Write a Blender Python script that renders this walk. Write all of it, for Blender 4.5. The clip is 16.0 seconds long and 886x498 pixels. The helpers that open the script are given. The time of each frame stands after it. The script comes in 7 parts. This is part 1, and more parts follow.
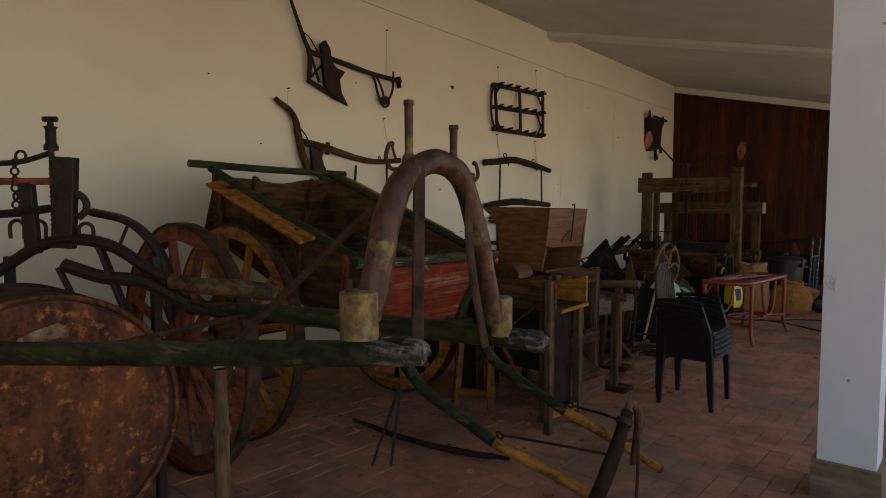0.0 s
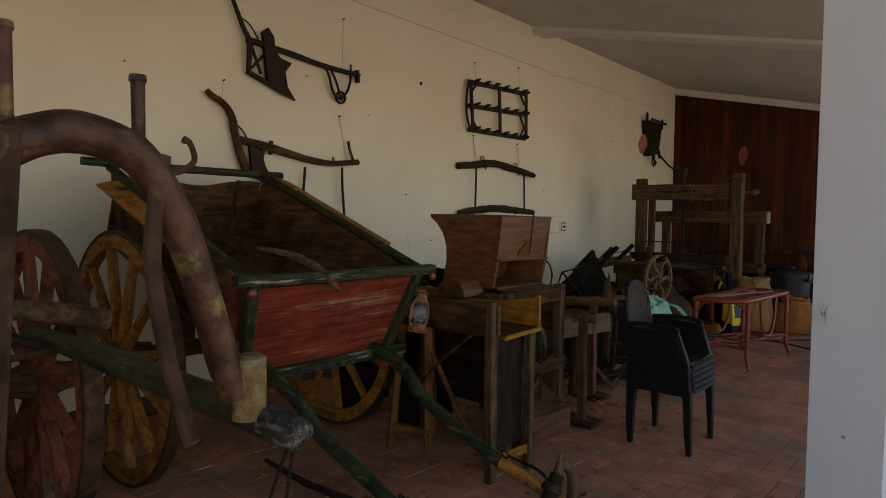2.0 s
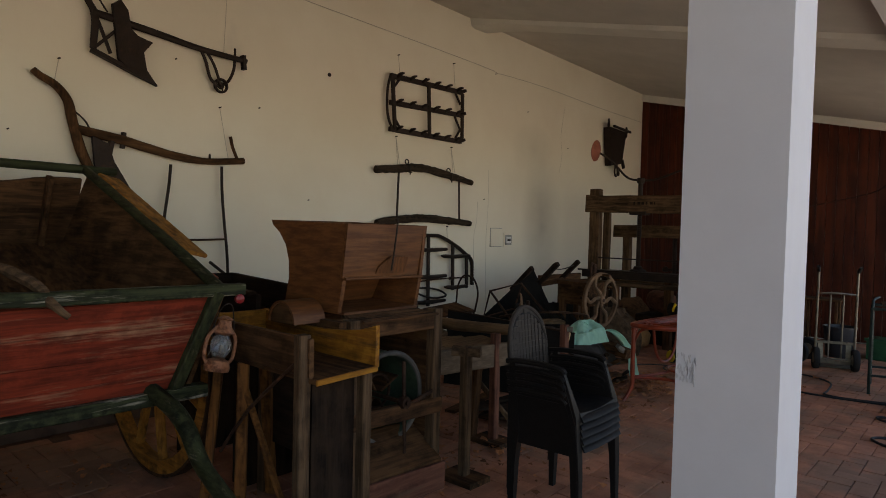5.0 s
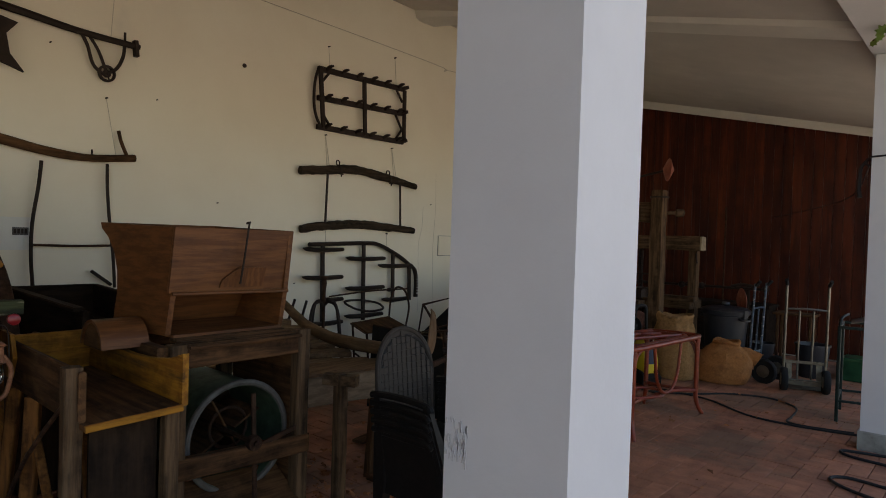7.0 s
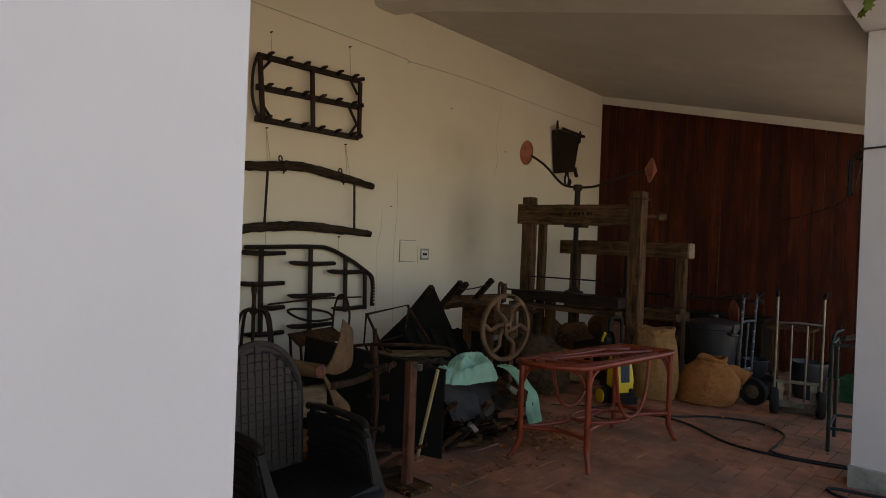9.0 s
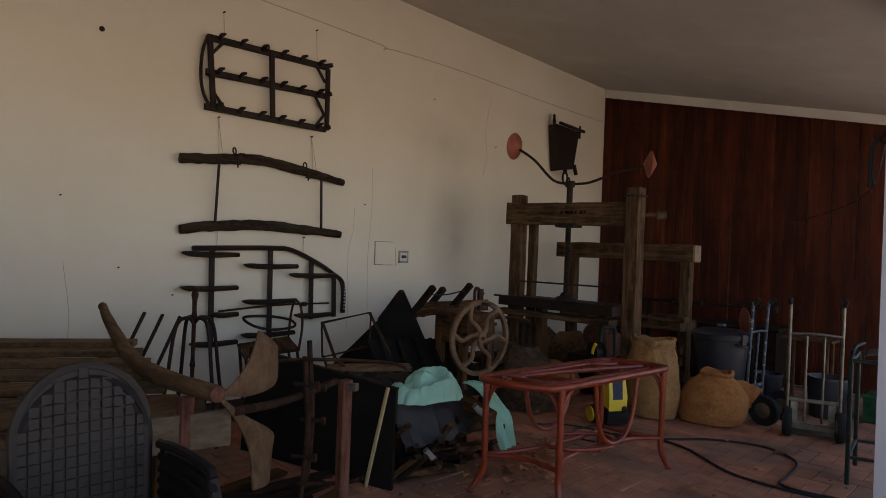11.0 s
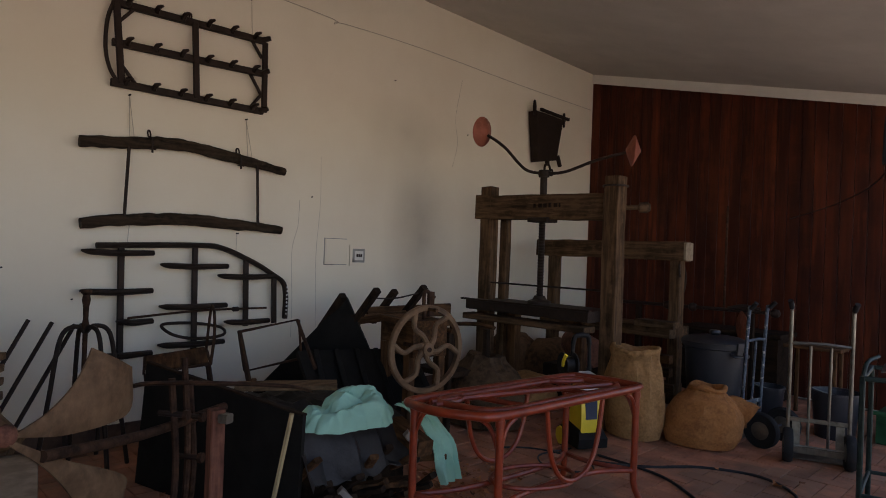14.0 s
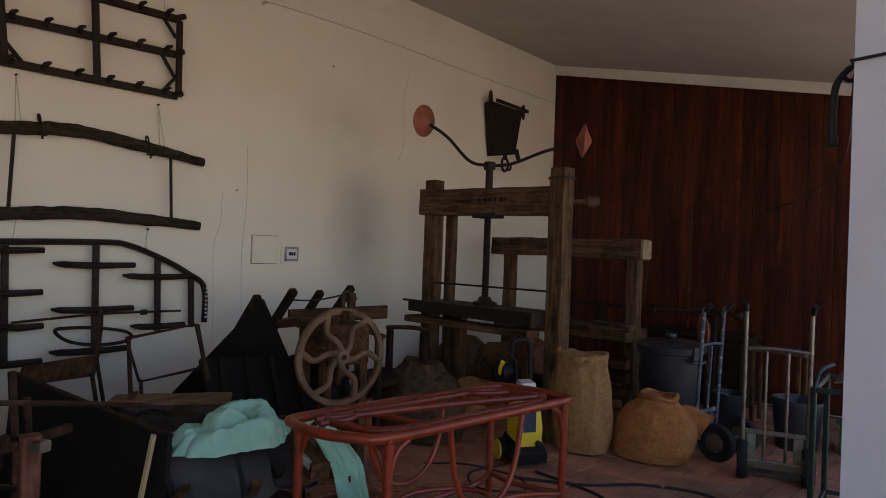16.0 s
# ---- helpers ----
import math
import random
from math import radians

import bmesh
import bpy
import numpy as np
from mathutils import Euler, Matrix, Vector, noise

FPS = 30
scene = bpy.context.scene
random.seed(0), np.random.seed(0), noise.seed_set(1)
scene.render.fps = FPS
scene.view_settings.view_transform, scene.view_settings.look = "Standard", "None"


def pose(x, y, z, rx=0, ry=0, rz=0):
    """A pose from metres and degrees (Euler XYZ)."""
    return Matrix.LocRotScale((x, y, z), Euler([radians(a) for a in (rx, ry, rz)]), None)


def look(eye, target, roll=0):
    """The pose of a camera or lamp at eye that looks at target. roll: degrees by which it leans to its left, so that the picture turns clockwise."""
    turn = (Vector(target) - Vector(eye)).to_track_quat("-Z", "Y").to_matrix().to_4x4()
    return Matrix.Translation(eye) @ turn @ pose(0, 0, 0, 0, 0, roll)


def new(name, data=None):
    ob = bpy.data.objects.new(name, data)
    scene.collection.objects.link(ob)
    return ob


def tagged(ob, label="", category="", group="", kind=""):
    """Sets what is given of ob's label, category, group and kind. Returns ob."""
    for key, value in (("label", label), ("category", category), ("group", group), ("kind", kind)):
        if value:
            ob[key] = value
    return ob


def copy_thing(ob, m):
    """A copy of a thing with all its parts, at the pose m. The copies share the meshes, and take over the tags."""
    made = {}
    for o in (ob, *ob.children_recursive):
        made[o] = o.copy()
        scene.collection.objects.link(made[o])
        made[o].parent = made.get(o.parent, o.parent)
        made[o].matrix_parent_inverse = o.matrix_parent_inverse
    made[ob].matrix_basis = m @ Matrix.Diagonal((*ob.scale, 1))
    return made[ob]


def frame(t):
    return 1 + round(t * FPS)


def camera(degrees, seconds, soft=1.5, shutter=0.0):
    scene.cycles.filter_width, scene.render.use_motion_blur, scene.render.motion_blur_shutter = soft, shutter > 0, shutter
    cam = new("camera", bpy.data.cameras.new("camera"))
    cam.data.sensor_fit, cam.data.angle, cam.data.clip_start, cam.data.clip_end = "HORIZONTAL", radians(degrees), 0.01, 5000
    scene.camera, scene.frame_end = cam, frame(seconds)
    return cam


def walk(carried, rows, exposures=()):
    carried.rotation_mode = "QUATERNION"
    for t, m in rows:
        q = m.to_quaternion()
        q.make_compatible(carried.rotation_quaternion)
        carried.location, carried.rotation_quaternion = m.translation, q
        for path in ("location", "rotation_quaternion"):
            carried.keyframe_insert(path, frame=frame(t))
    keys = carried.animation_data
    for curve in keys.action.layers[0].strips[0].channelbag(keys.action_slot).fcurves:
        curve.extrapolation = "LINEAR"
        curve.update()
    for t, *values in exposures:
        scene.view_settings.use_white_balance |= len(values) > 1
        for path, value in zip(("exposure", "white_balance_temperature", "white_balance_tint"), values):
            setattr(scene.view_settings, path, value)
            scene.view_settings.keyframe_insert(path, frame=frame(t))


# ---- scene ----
cam = camera(70.0, 16.0, 0.95)
METRES, EYE, TILT, LEAN, TURN = 5.5, 1.42, 0.0, 0.0, 40.9
ROWS = [
    (0.0, 0.0, 0.0, 0.0, -0.0, -3.71, 0.0),
    (0.5, 0.0277, 0.0281, -0.0012, 0.28, -3.69, -0.13),
    (1.0, 0.0521, 0.0494, 0.0001, 0.73, -3.5, -0.2),
    (1.5, 0.0683, 0.0805, -0.0009, 0.98, -3.32, -0.37),
    (2.0, 0.0854, 0.1096, 0.0001, 1.17, -3.08, -0.45),
    (2.5, 0.1144, 0.1355, -0.0002, 1.32, -2.92, -0.54),
    (3.0, 0.141, 0.1551, 0.0006, 1.39, -2.68, -0.64),
    (5.5, 0.2509, 0.281, -0.003, 0.86, -1.72, -1.56),
    (6.0, 0.2731, 0.3087, -0.0011, 0.68, -1.49, -1.62),
    (6.5, 0.3048, 0.3319, -0.0013, 0.56, -1.37, -1.69),
    (7.0, 0.3347, 0.3529, -0.0015, 0.76, -1.15, -1.79),
    (7.5, 0.3537, 0.3844, -0.0036, 0.92, -0.89, -1.94),
    (8.0, 0.3743, 0.4103, -0.0042, 1.2, -0.64, -2.09),
    (8.5, 0.4085, 0.4340, -0.0046, 1.61, -0.4, -2.15),
    (9.0, 0.4297, 0.4513, -0.0077, 1.98, -0.33, -2.19),
    (11.5, 0.5058, 0.575, -0.0111, 4.03, 0.17, -2.19),
    (12.0, 0.5113, 0.5939, -0.011, 4.14, 0.21, -2.17),
    (12.5, 0.523, 0.6123, -0.0133, 4.13, 0.14, -2.11),
    (13.0, 0.5427, 0.6303, -0.0116, 4.19, 0.1, -2.05),
    (13.5, 0.5532, 0.6479, -0.0129, 4.34, 0.06, -2.08),
    (14.0, 0.5647, 0.6756, -0.013, 4.41, 0.13, -2.1),
    (14.5, 0.5833, 0.6975, -0.0134, 4.1, 0.18, -2.04),
    (15.0, 0.6086, 0.7149, -0.0122, 3.8, 0.23, -2.05),
    (15.5, 0.6251, 0.7285, -0.014, 3.67, 0.12, -2.07),
    (16.0, 0.6331, 0.7503, -0.0143, 3.4, 0.22, -2.09),
]
EXPOSURES = [(0.0, 1.38, 7700, 15), (3.0, 1.38, 7400, 15), (6.0, 1.36, 7300, 14), (7.0, 1.35, 7200, 13), (9.0, 1.27, 7900, 15), (12.0, 1.46, 6720, 23), (16.0, 1.46, 6800, 23)]
walk(cam, [(t, pose(0, 0, EYE, TILT, LEAN, TURN) @ pose(METRES * x, METRES * y, METRES * z, 90 + pitch, roll, yaw)) for t, x, y, z, yaw, pitch, roll in ROWS], EXPOSURES)

# world and sun: clear sky over the open side, the sun behind the building
world = bpy.data.worlds.new("sky")
scene.world = world
world.use_nodes = True
wt = world.node_tree
sky = wt.nodes.new("ShaderNodeTexSky")
sky.sky_type, sky.sun_disc = "NISHITA", False
sky.sun_elevation, sky.sun_rotation = radians(58), radians(-75)
wt.links.new(sky.outputs[0], wt.nodes["Background"].inputs[0])
wt.nodes["Background"].inputs[1].default_value = 0.12
sun = new("sun", bpy.data.lights.new("sun", "SUN"))
sun.data.energy, sun.data.angle, sun.data.color = 4.5, radians(0.53), (1.0, 0.93, 0.82)
sun.matrix_world = look((0, 0, 20), (0 + math.cos(radians(58)) * 0.966 * 20, -math.cos(radians(58)) * 0.26 * 20, 20 - math.sin(radians(58)) * 20))

# ---- materials ----
GX, GY, GZ = (0.08, 1, 1), (1, 0.08, 1), (1, 1, 0.08)  # grain along x, y, z


def mat(name, c1, c2, rough=0.75, metal=0.0, scale=6.0, stretch=(1, 1, 1), bump=0.25, c3=None, wear=0.6, wscale=2.5, fine=60.0, rnd=0.0, grime=0.7, world=False, spec=0.2):
    """Two-colour surface with grain, an optional worn colour in patches, and fine relief."""
    m = bpy.data.materials.new(name)
    m.use_nodes = True
    nt = m.node_tree
    bsdf = nt.nodes["Principled BSDF"]
    tc = nt.nodes.new("ShaderNodeTexCoord")
    mp = nt.nodes.new("ShaderNodeMapping")
    mp.inputs["Scale"].default_value = stretch
    place = nt.nodes.new("ShaderNodeNewGeometry").outputs["Position"] if world else tc.outputs["Object"]
    nt.links.new(place, mp.inputs[0])

    def noise_tex(s, detail, src):
        n = nt.nodes.new("ShaderNodeTexNoise")
        n.inputs["Scale"].default_value, n.inputs["Detail"].default_value, n.inputs["Roughness"].default_value = s, detail, 0.62
        nt.links.new(src, n.inputs["Vector"])
        return n.outputs["Fac"]

    def ramp(src, a, b):
        r = nt.nodes.new("ShaderNodeMapRange")
        r.inputs[1].default_value, r.inputs[2].default_value = a, b
        nt.links.new(src, r.inputs[0])
        return r.outputs[0]

    def mix(f, a, b):
        x = nt.nodes.new("ShaderNodeMix")
        x.data_type = "RGBA"
        if isinstance(f, float):
            x.inputs[0].default_value = f
        else:
            nt.links.new(f, x.inputs[0])
        for sock, v in ((x.inputs[6], a), (x.inputs[7], b)):
            if isinstance(v, tuple):
                sock.default_value = (*v, 1)
            else:
                nt.links.new(v, sock)
        return x.outputs[2]

    grain = noise_tex(scale, 8, mp.outputs[0])
    wood_like = tuple(stretch) in (GX, GY, GZ)
    patch = noise_tex(wscale * 2.5, 7, mp.outputs[0]) if wood_like else noise_tex(wscale, 6, place)
    tiny = noise_tex(fine, 4, mp.outputs[0])
    col = mix(ramp(grain, 0.42, 0.58) if wood_like else ramp(grain, 0.36, 0.64), c1, c2)
    if c3:
        col = mix(ramp(patch, wear, wear + 0.1), col, c3)
    else:
        col = mix(ramp(patch, 0.3, 0.8), col, tuple(0.82 * a for a in c1))
    if grime:
        streak = noise_tex(scale * 0.45, 10, mp.outputs[0])
        blot = noise_tex(wscale * 2.2, 9, place)
        both = nt.nodes.new("ShaderNodeMath")
        both.operation = "MULTIPLY"
        nt.links.new(ramp(streak, 0.40, 0.58), both.inputs[0])
        nt.links.new(ramp(blot, 0.40, 0.60), both.inputs[1])
        much = nt.nodes.new("ShaderNodeMath")
        much.operation = "MULTIPLY"
        much.inputs[1].default_value = grime
        nt.links.new(both.outputs[0], much.inputs[0])
        col = mix(much.outputs[0], col, tuple(0.22 * a for a in c2))
    if rnd:
        oi = nt.nodes.new("ShaderNodeObjectInfo")
        geo = nt.nodes.new("ShaderNodeNewGeometry")
        add = nt.nodes.new("ShaderNodeMath")
        nt.links.new(oi.outputs["Random"], add.inputs[0])
        nt.links.new(geo.outputs["Random Per Island"], add.inputs[1])
        fr = nt.nodes.new("ShaderNodeMath")
        fr.operation = "FRACT"
        nt.links.new(add.outputs[0], fr.inputs[0])
        hsv = nt.nodes.new("ShaderNodeHueSaturation")
        nt.links.new(col, hsv.inputs["Color"])
        r = nt.nodes.new("ShaderNodeMapRange")
        r.inputs[3].default_value, r.inputs[4].default_value = 1 - rnd, 1 + rnd
        nt.links.new(fr.outputs[0], r.inputs[0])
        nt.links.new(r.outputs[0], hsv.inputs["Value"])
        col = hsv.outputs[0]
    nt.links.new(col, bsdf.inputs["Base Color"])
    rr = nt.nodes.new("ShaderNodeMapRange")
    rr.inputs[3].default_value, rr.inputs[4].default_value = max(0.05, rough - 0.12), min(1.0, rough + 0.12)
    nt.links.new(grain, rr.inputs[0])
    nt.links.new(rr.outputs[0], bsdf.inputs["Roughness"])
    bsdf.inputs["Metallic"].default_value = metal
    bsdf.inputs["Specular IOR Level"].default_value = spec
    bp = nt.nodes.new("ShaderNodeBump")
    bp.inputs["Strength"].default_value, bp.inputs["Distance"].default_value = bump, 0.006
    su = nt.nodes.new("ShaderNodeMath")
    nt.links.new(tiny, su.inputs[0])
    nt.links.new(grain, su.inputs[1])
    nt.links.new(su.outputs[0], bp.inputs["Height"])
    nt.links.new(bp.outputs[0], bsdf.inputs["Normal"])
    return m




def woods(name, c1, c2, **k):
    """The same wood with its grain along x, y and z."""
    return {a: mat(name + "_" + a, c1, c2, scale=k.get("scale", 42.0), stretch=s, rough=k.get("rough", 0.86), bump=k.get("bump", 0.35), c3=k.get("c3"), wear=k.get("wear", 0.6), wscale=k.get("wscale", 3.0), rnd=k.get("rnd", 0.0), grime=k.get("grime", 0.85), spec=k.get("spec", 0.16))
            for a, s in (("x", GX), ("y", GY), ("z", GZ))}


plaster = mat("cream_plaster", (0.79, 0.73, 0.59), (0.75, 0.68, 0.54), rough=0.9, scale=1.1, bump=0.12, c3=(0.66, 0.61, 0.5), wear=0.68, wscale=0.8, fine=25, grime=0)
def darken_spots(m, spots):
    """Soft darker patches with ragged edges on a wall: y, z, half width, half height, depth of tone."""
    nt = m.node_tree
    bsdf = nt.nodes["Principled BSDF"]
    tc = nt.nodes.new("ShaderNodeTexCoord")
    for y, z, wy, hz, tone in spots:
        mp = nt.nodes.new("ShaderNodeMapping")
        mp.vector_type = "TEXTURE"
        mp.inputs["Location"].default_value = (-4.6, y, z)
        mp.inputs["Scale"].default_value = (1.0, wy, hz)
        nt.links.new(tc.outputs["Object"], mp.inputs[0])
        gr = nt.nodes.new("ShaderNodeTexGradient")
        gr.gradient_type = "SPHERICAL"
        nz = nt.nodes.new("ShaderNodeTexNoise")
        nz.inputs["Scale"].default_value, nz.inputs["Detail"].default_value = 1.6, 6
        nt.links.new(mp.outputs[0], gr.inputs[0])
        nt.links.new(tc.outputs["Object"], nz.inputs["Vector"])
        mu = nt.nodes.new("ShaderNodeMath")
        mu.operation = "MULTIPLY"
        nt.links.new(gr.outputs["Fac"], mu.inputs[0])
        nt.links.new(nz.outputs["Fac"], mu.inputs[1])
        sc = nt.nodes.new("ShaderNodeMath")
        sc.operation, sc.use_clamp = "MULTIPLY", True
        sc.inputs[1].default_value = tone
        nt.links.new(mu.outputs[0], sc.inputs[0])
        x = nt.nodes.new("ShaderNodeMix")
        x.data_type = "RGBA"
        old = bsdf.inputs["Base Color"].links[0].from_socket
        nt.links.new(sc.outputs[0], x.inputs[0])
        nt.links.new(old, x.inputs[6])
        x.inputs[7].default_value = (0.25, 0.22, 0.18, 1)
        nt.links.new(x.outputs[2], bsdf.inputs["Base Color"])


# First spot paints the press's soft shadow into the plaster; others only darken it.
darken_spots(plaster, [(9.0, 1.5, 0.5, 0.95, 0.85), (8.75, 2.45, 0.5, 0.35, 0.5), (2.0, 1.0, 1.6, 0.9, 0.35)])
ceiling_paint = mat("ceiling_paint", (0.65, 0.61, 0.55), (0.59, 0.55, 0.49), rough=0.9, scale=0.9, bump=0.1, fine=20, grime=0)
trim_paint = mat("trim_paint", (0.78, 0.75, 0.68), (0.72, 0.69, 0.62), rough=0.85, scale=2.0, bump=0.1, grime=0)
column_paint = mat("white_column_paint", (0.625, 0.630, 0.650), (0.585, 0.590, 0.612), rough=0.85, scale=3.0, bump=0.15, c3=(0.53, 0.53, 0.54), wear=0.7, wscale=4, fine=30, grime=0)
concrete = mat("grey_concrete", (0.36, 0.36, 0.33), (0.28, 0.28, 0.26), rough=0.95, scale=9, bump=0.5)
brick_mat = mat("terracotta_paver", (0.52, 0.225, 0.125), (0.38, 0.165, 0.098), rough=0.93, scale=7, bump=0.45, c3=(0.30, 0.165, 0.105), wear=0.48, wscale=1.1, rnd=0.11, grime=0.4, world=True)
mortar = mat("dusty_joint", (0.20, 0.105, 0.066), (0.14, 0.075, 0.05), rough=0.95, scale=14, bump=0.5)
earth = mat("courtyard_ground", (0.41, 0.368, 0.305), (0.35, 0.308, 0.255), rough=0.95, scale=2.0, bump=0.5, grime=0)
plank_red = mat("red_brown_plank", (0.092, 0.019, 0.007), (0.045, 0.009, 0.004), rough=0.5, scale=11, stretch=GZ, bump=0.25, rnd=0.2, c3=(0.135, 0.030, 0.010), wear=0.57, wscale=2.5, grime=0.5)
roof_mat = mat("roof_tile_clay", (0.35, 0.18, 0.11), (0.28, 0.14, 0.09), scale=6)
iron = mat("black_iron", (0.030, 0.022, 0.019), (0.048, 0.033, 0.025), rough=0.6, metal=0.5, scale=20, bump=0.4, c3=(0.075, 0.04, 0.025), wear=0.62, wscale=9, grime=0.4)
rusty_iron = mat("rusty_iron", (0.078, 0.039, 0.022), (0.044, 0.023, 0.015), rough=0.8, metal=0.3, scale=24, bump=0.5, c3=(0.120, 0.060, 0.032), wear=0.55, wscale=8)
drum_rust = mat("drum_rust", (0.20, 0.062, 0.022), (0.075, 0.028, 0.016), rough=0.6, metal=0.2, scale=11, stretch=(1, 1, 0.5), bump=0.5, c3=(0.42, 0.15, 0.04), wear=0.56, wscale=20)
drum_side = mat("drum_side_rust", (0.080, 0.040, 0.028), (0.052, 0.030, 0.024), rough=0.75, metal=0.3, scale=9, bump=0.4)
galva = mat("galvanised_steel", (0.252, 0.239, 0.195), (0.198, 0.186, 0.153), rough=0.4, metal=0.8, scale=14, bump=0.15, c3=(0.120, 0.093, 0.063), wear=0.66, wscale=10, grime=0.5)
copper = mat("copper_red_paint", (0.36, 0.12, 0.075), (0.28, 0.09, 0.06), rough=0.6, metal=0.2, scale=10, bump=0.25, c3=(0.4, 0.2, 0.14), wear=0.6, wscale=9, grime=0.4)
old_wood = woods("old_brown_wood", (0.125, 0.060, 0.025), (0.068, 0.033, 0.015), c3=(0.150, 0.078, 0.034), wear=0.6)
grey_wood = woods("weathered_grey_wood", (0.128, 0.076, 0.040), (0.066, 0.040, 0.022), bump=0.6, c3=(0.165, 0.116, 0.070), wear=0.6)
press_wood = woods("press_oak", (0.140, 0.080, 0.040), (0.074, 0.042, 0.021), bump=0.5, c3=(0.063, 0.034, 0.017), wear=0.58)
dark_wood = woods("near_black_wood", (0.036, 0.021, 0.012), (0.022, 0.013, 0.009), rough=0.95)
hopper_wood = woods("varnished_hopper_wood", (0.160, 0.060, 0.019), (0.100, 0.036, 0.012), rough=0.5, bump=0.2, c3=(0.098, 0.043, 0.019), wear=0.64, grime=0.4, spec=0.25)
yellow_wood = woods("yellow_painted_wood", (0.370, 0.165, 0.020), (0.245, 0.100, 0.016), rough=0.7, c3=(0.110, 0.052, 0.020), wear=0.60, wscale=7, grime=0.6)
trestle_wood = woods("orange_brown_trestle", (0.215, 0.088, 0.022), (0.125, 0.050, 0.015), rough=0.75, c3=(0.09, 0.042, 0.018), wear=0.6, wscale=7)
ochre = woods("ochre_cart_paint", (0.385, 0.165, 0.030), (0.255, 0.105, 0.020), rough=0.65, c3=(0.140, 0.076, 0.034), wear=0.60, wscale=8)
green_wood = woods("dark_green_paint", (0.040, 0.047, 0.019), (0.022, 0.024, 0.011), rough=0.65, c3=(0.150, 0.125, 0.078), wear=0.59, wscale=11)
chipped_green = woods("chipped_green_paint", (0.042, 0.049, 0.020), (0.020, 0.023, 0.011), rough=0.7, bump=0.6, c3=(0.330, 0.300, 0.225), wear=0.545, wscale=13)
red_paint = woods("faded_red_paint", (0.225, 0.033, 0.014), (0.130, 0.021, 0.010), rough=0.7, c3=(0.34, 0.175, 0.10), wear=0.55, wscale=6, grime=0.5)
wheel_red = woods("dull_red_wheel_paint", (0.270, 0.074, 0.040), (0.165, 0.050, 0.032), rough=0.75, c3=(0.150, 0.101, 0.067), wear=0.6, wscale=6)
arch_mat = mat("rusted_arch_paint", (0.115, 0.050, 0.028), (0.055, 0.027, 0.019), rough=0.42, metal=0.2, scale=16, bump=0.6, c3=(0.235, 0.155, 0.055), wear=0.55, wscale=13)
socket_mat = mat("yellow_green_rust", (0.27, 0.18, 0.065), (0.12, 0.062, 0.028), rough=0.7, scale=30, bump=0.6, c3=(0.16, 0.21, 0.13), wear=0.55, wscale=22)
splinter = mat("splintered_wood_end", (0.17, 0.15, 0.125), (0.04, 0.038, 0.034), rough=0.95, scale=55, stretch=GX, bump=1.0, c3=(0.03, 0.03, 0.028), wear=0.52, wscale=40)
cane = mat("red_lacquered_cane", (0.262, 0.036, 0.010), (0.180, 0.024, 0.008), rough=0.35, scale=14, bump=0.12, c3=(0.175, 0.031, 0.013), wear=0.66, wscale=7, grime=0.35, spec=0.45)
black_plastic = mat("black_plastic", (0.012, 0.0105, 0.010), (0.009, 0.008, 0.0075), rough=0.55, scale=30, bump=0.08, grime=0)
grey_plastic = mat("dusty_grey_plastic", (0.048, 0.040, 0.034), (0.034, 0.028, 0.024), rough=0.65, scale=30, bump=0.1, grime=0)
bin_plastic = mat("bin_plastic", (0.028, 0.030, 0.036), (0.020, 0.022, 0.027), rough=0.4, scale=12, bump=0.1, grime=0, spec=0.45)
rubber = mat("tyre_rubber", (0.018, 0.018, 0.018), (0.026, 0.025, 0.025), rough=0.8, scale=20, bump=0.3, grime=0)
burlap = mat("burlap", (0.378, 0.208, 0.083), (0.285, 0.151, 0.060), rough=0.95, scale=60, bump=0.6, c3=(0.237, 0.122, 0.049), wear=0.6, wscale=5, fine=220, grime=0.35)
burlap_warm = mat("orange_burlap", (0.416, 0.175, 0.058), (0.312, 0.127, 0.041), rough=0.95, scale=60, bump=0.6, c3=(0.277, 0.113, 0.038), wear=0.6, wscale=5, fine=220, grime=0.35)
turquoise = mat("turquoise_cloth", (0.33, 0.60, 0.46), (0.27, 0.52, 0.40), rough=0.8, scale=8, bump=0.15, fine=140, grime=0)
tarp = mat("grey_black_tarp", (0.036, 0.031, 0.028), (0.014, 0.012, 0.011), rough=0.6, scale=9, bump=0.4, spec=0.45)
white_rag = mat("dirty_white_rag", (0.26, 0.235, 0.20), (0.12, 0.10, 0.085), rough=0.9, scale=14, grime=0)
yellow_plastic = mat("yellow_plastic", (0.75, 0.55, 0.03), (0.68, 0.49, 0.025), rough=0.35, scale=10, bump=0.05, grime=0, spec=0.45)
white_plastic = mat("white_plastic", (0.72, 0.71, 0.66), (0.66, 0.65, 0.6), rough=0.45, scale=10, bump=0.06, grime=0, spec=0.45)
drum_green = mat("green_sheet_metal", (0.075, 0.125, 0.078), (0.055, 0.085, 0.055), rough=0.5, metal=0.1, scale=9, bump=0.2, c3=(0.13, 0.14, 0.11), wear=0.62, wscale=6)
dust_grey = mat("dusty_sheet_metal", (0.16, 0.15, 0.135), (0.11, 0.10, 0.09), rough=0.7, metal=0.3, scale=12, bump=0.25)
lantern_paint = mat("peeling_lantern_paint", (0.42, 0.19, 0.10), (0.26, 0.105, 0.052), rough=0.6, scale=30, bump=0.4, c3=(0.179, 0.058, 0.023), wear=0.56, wscale=25)
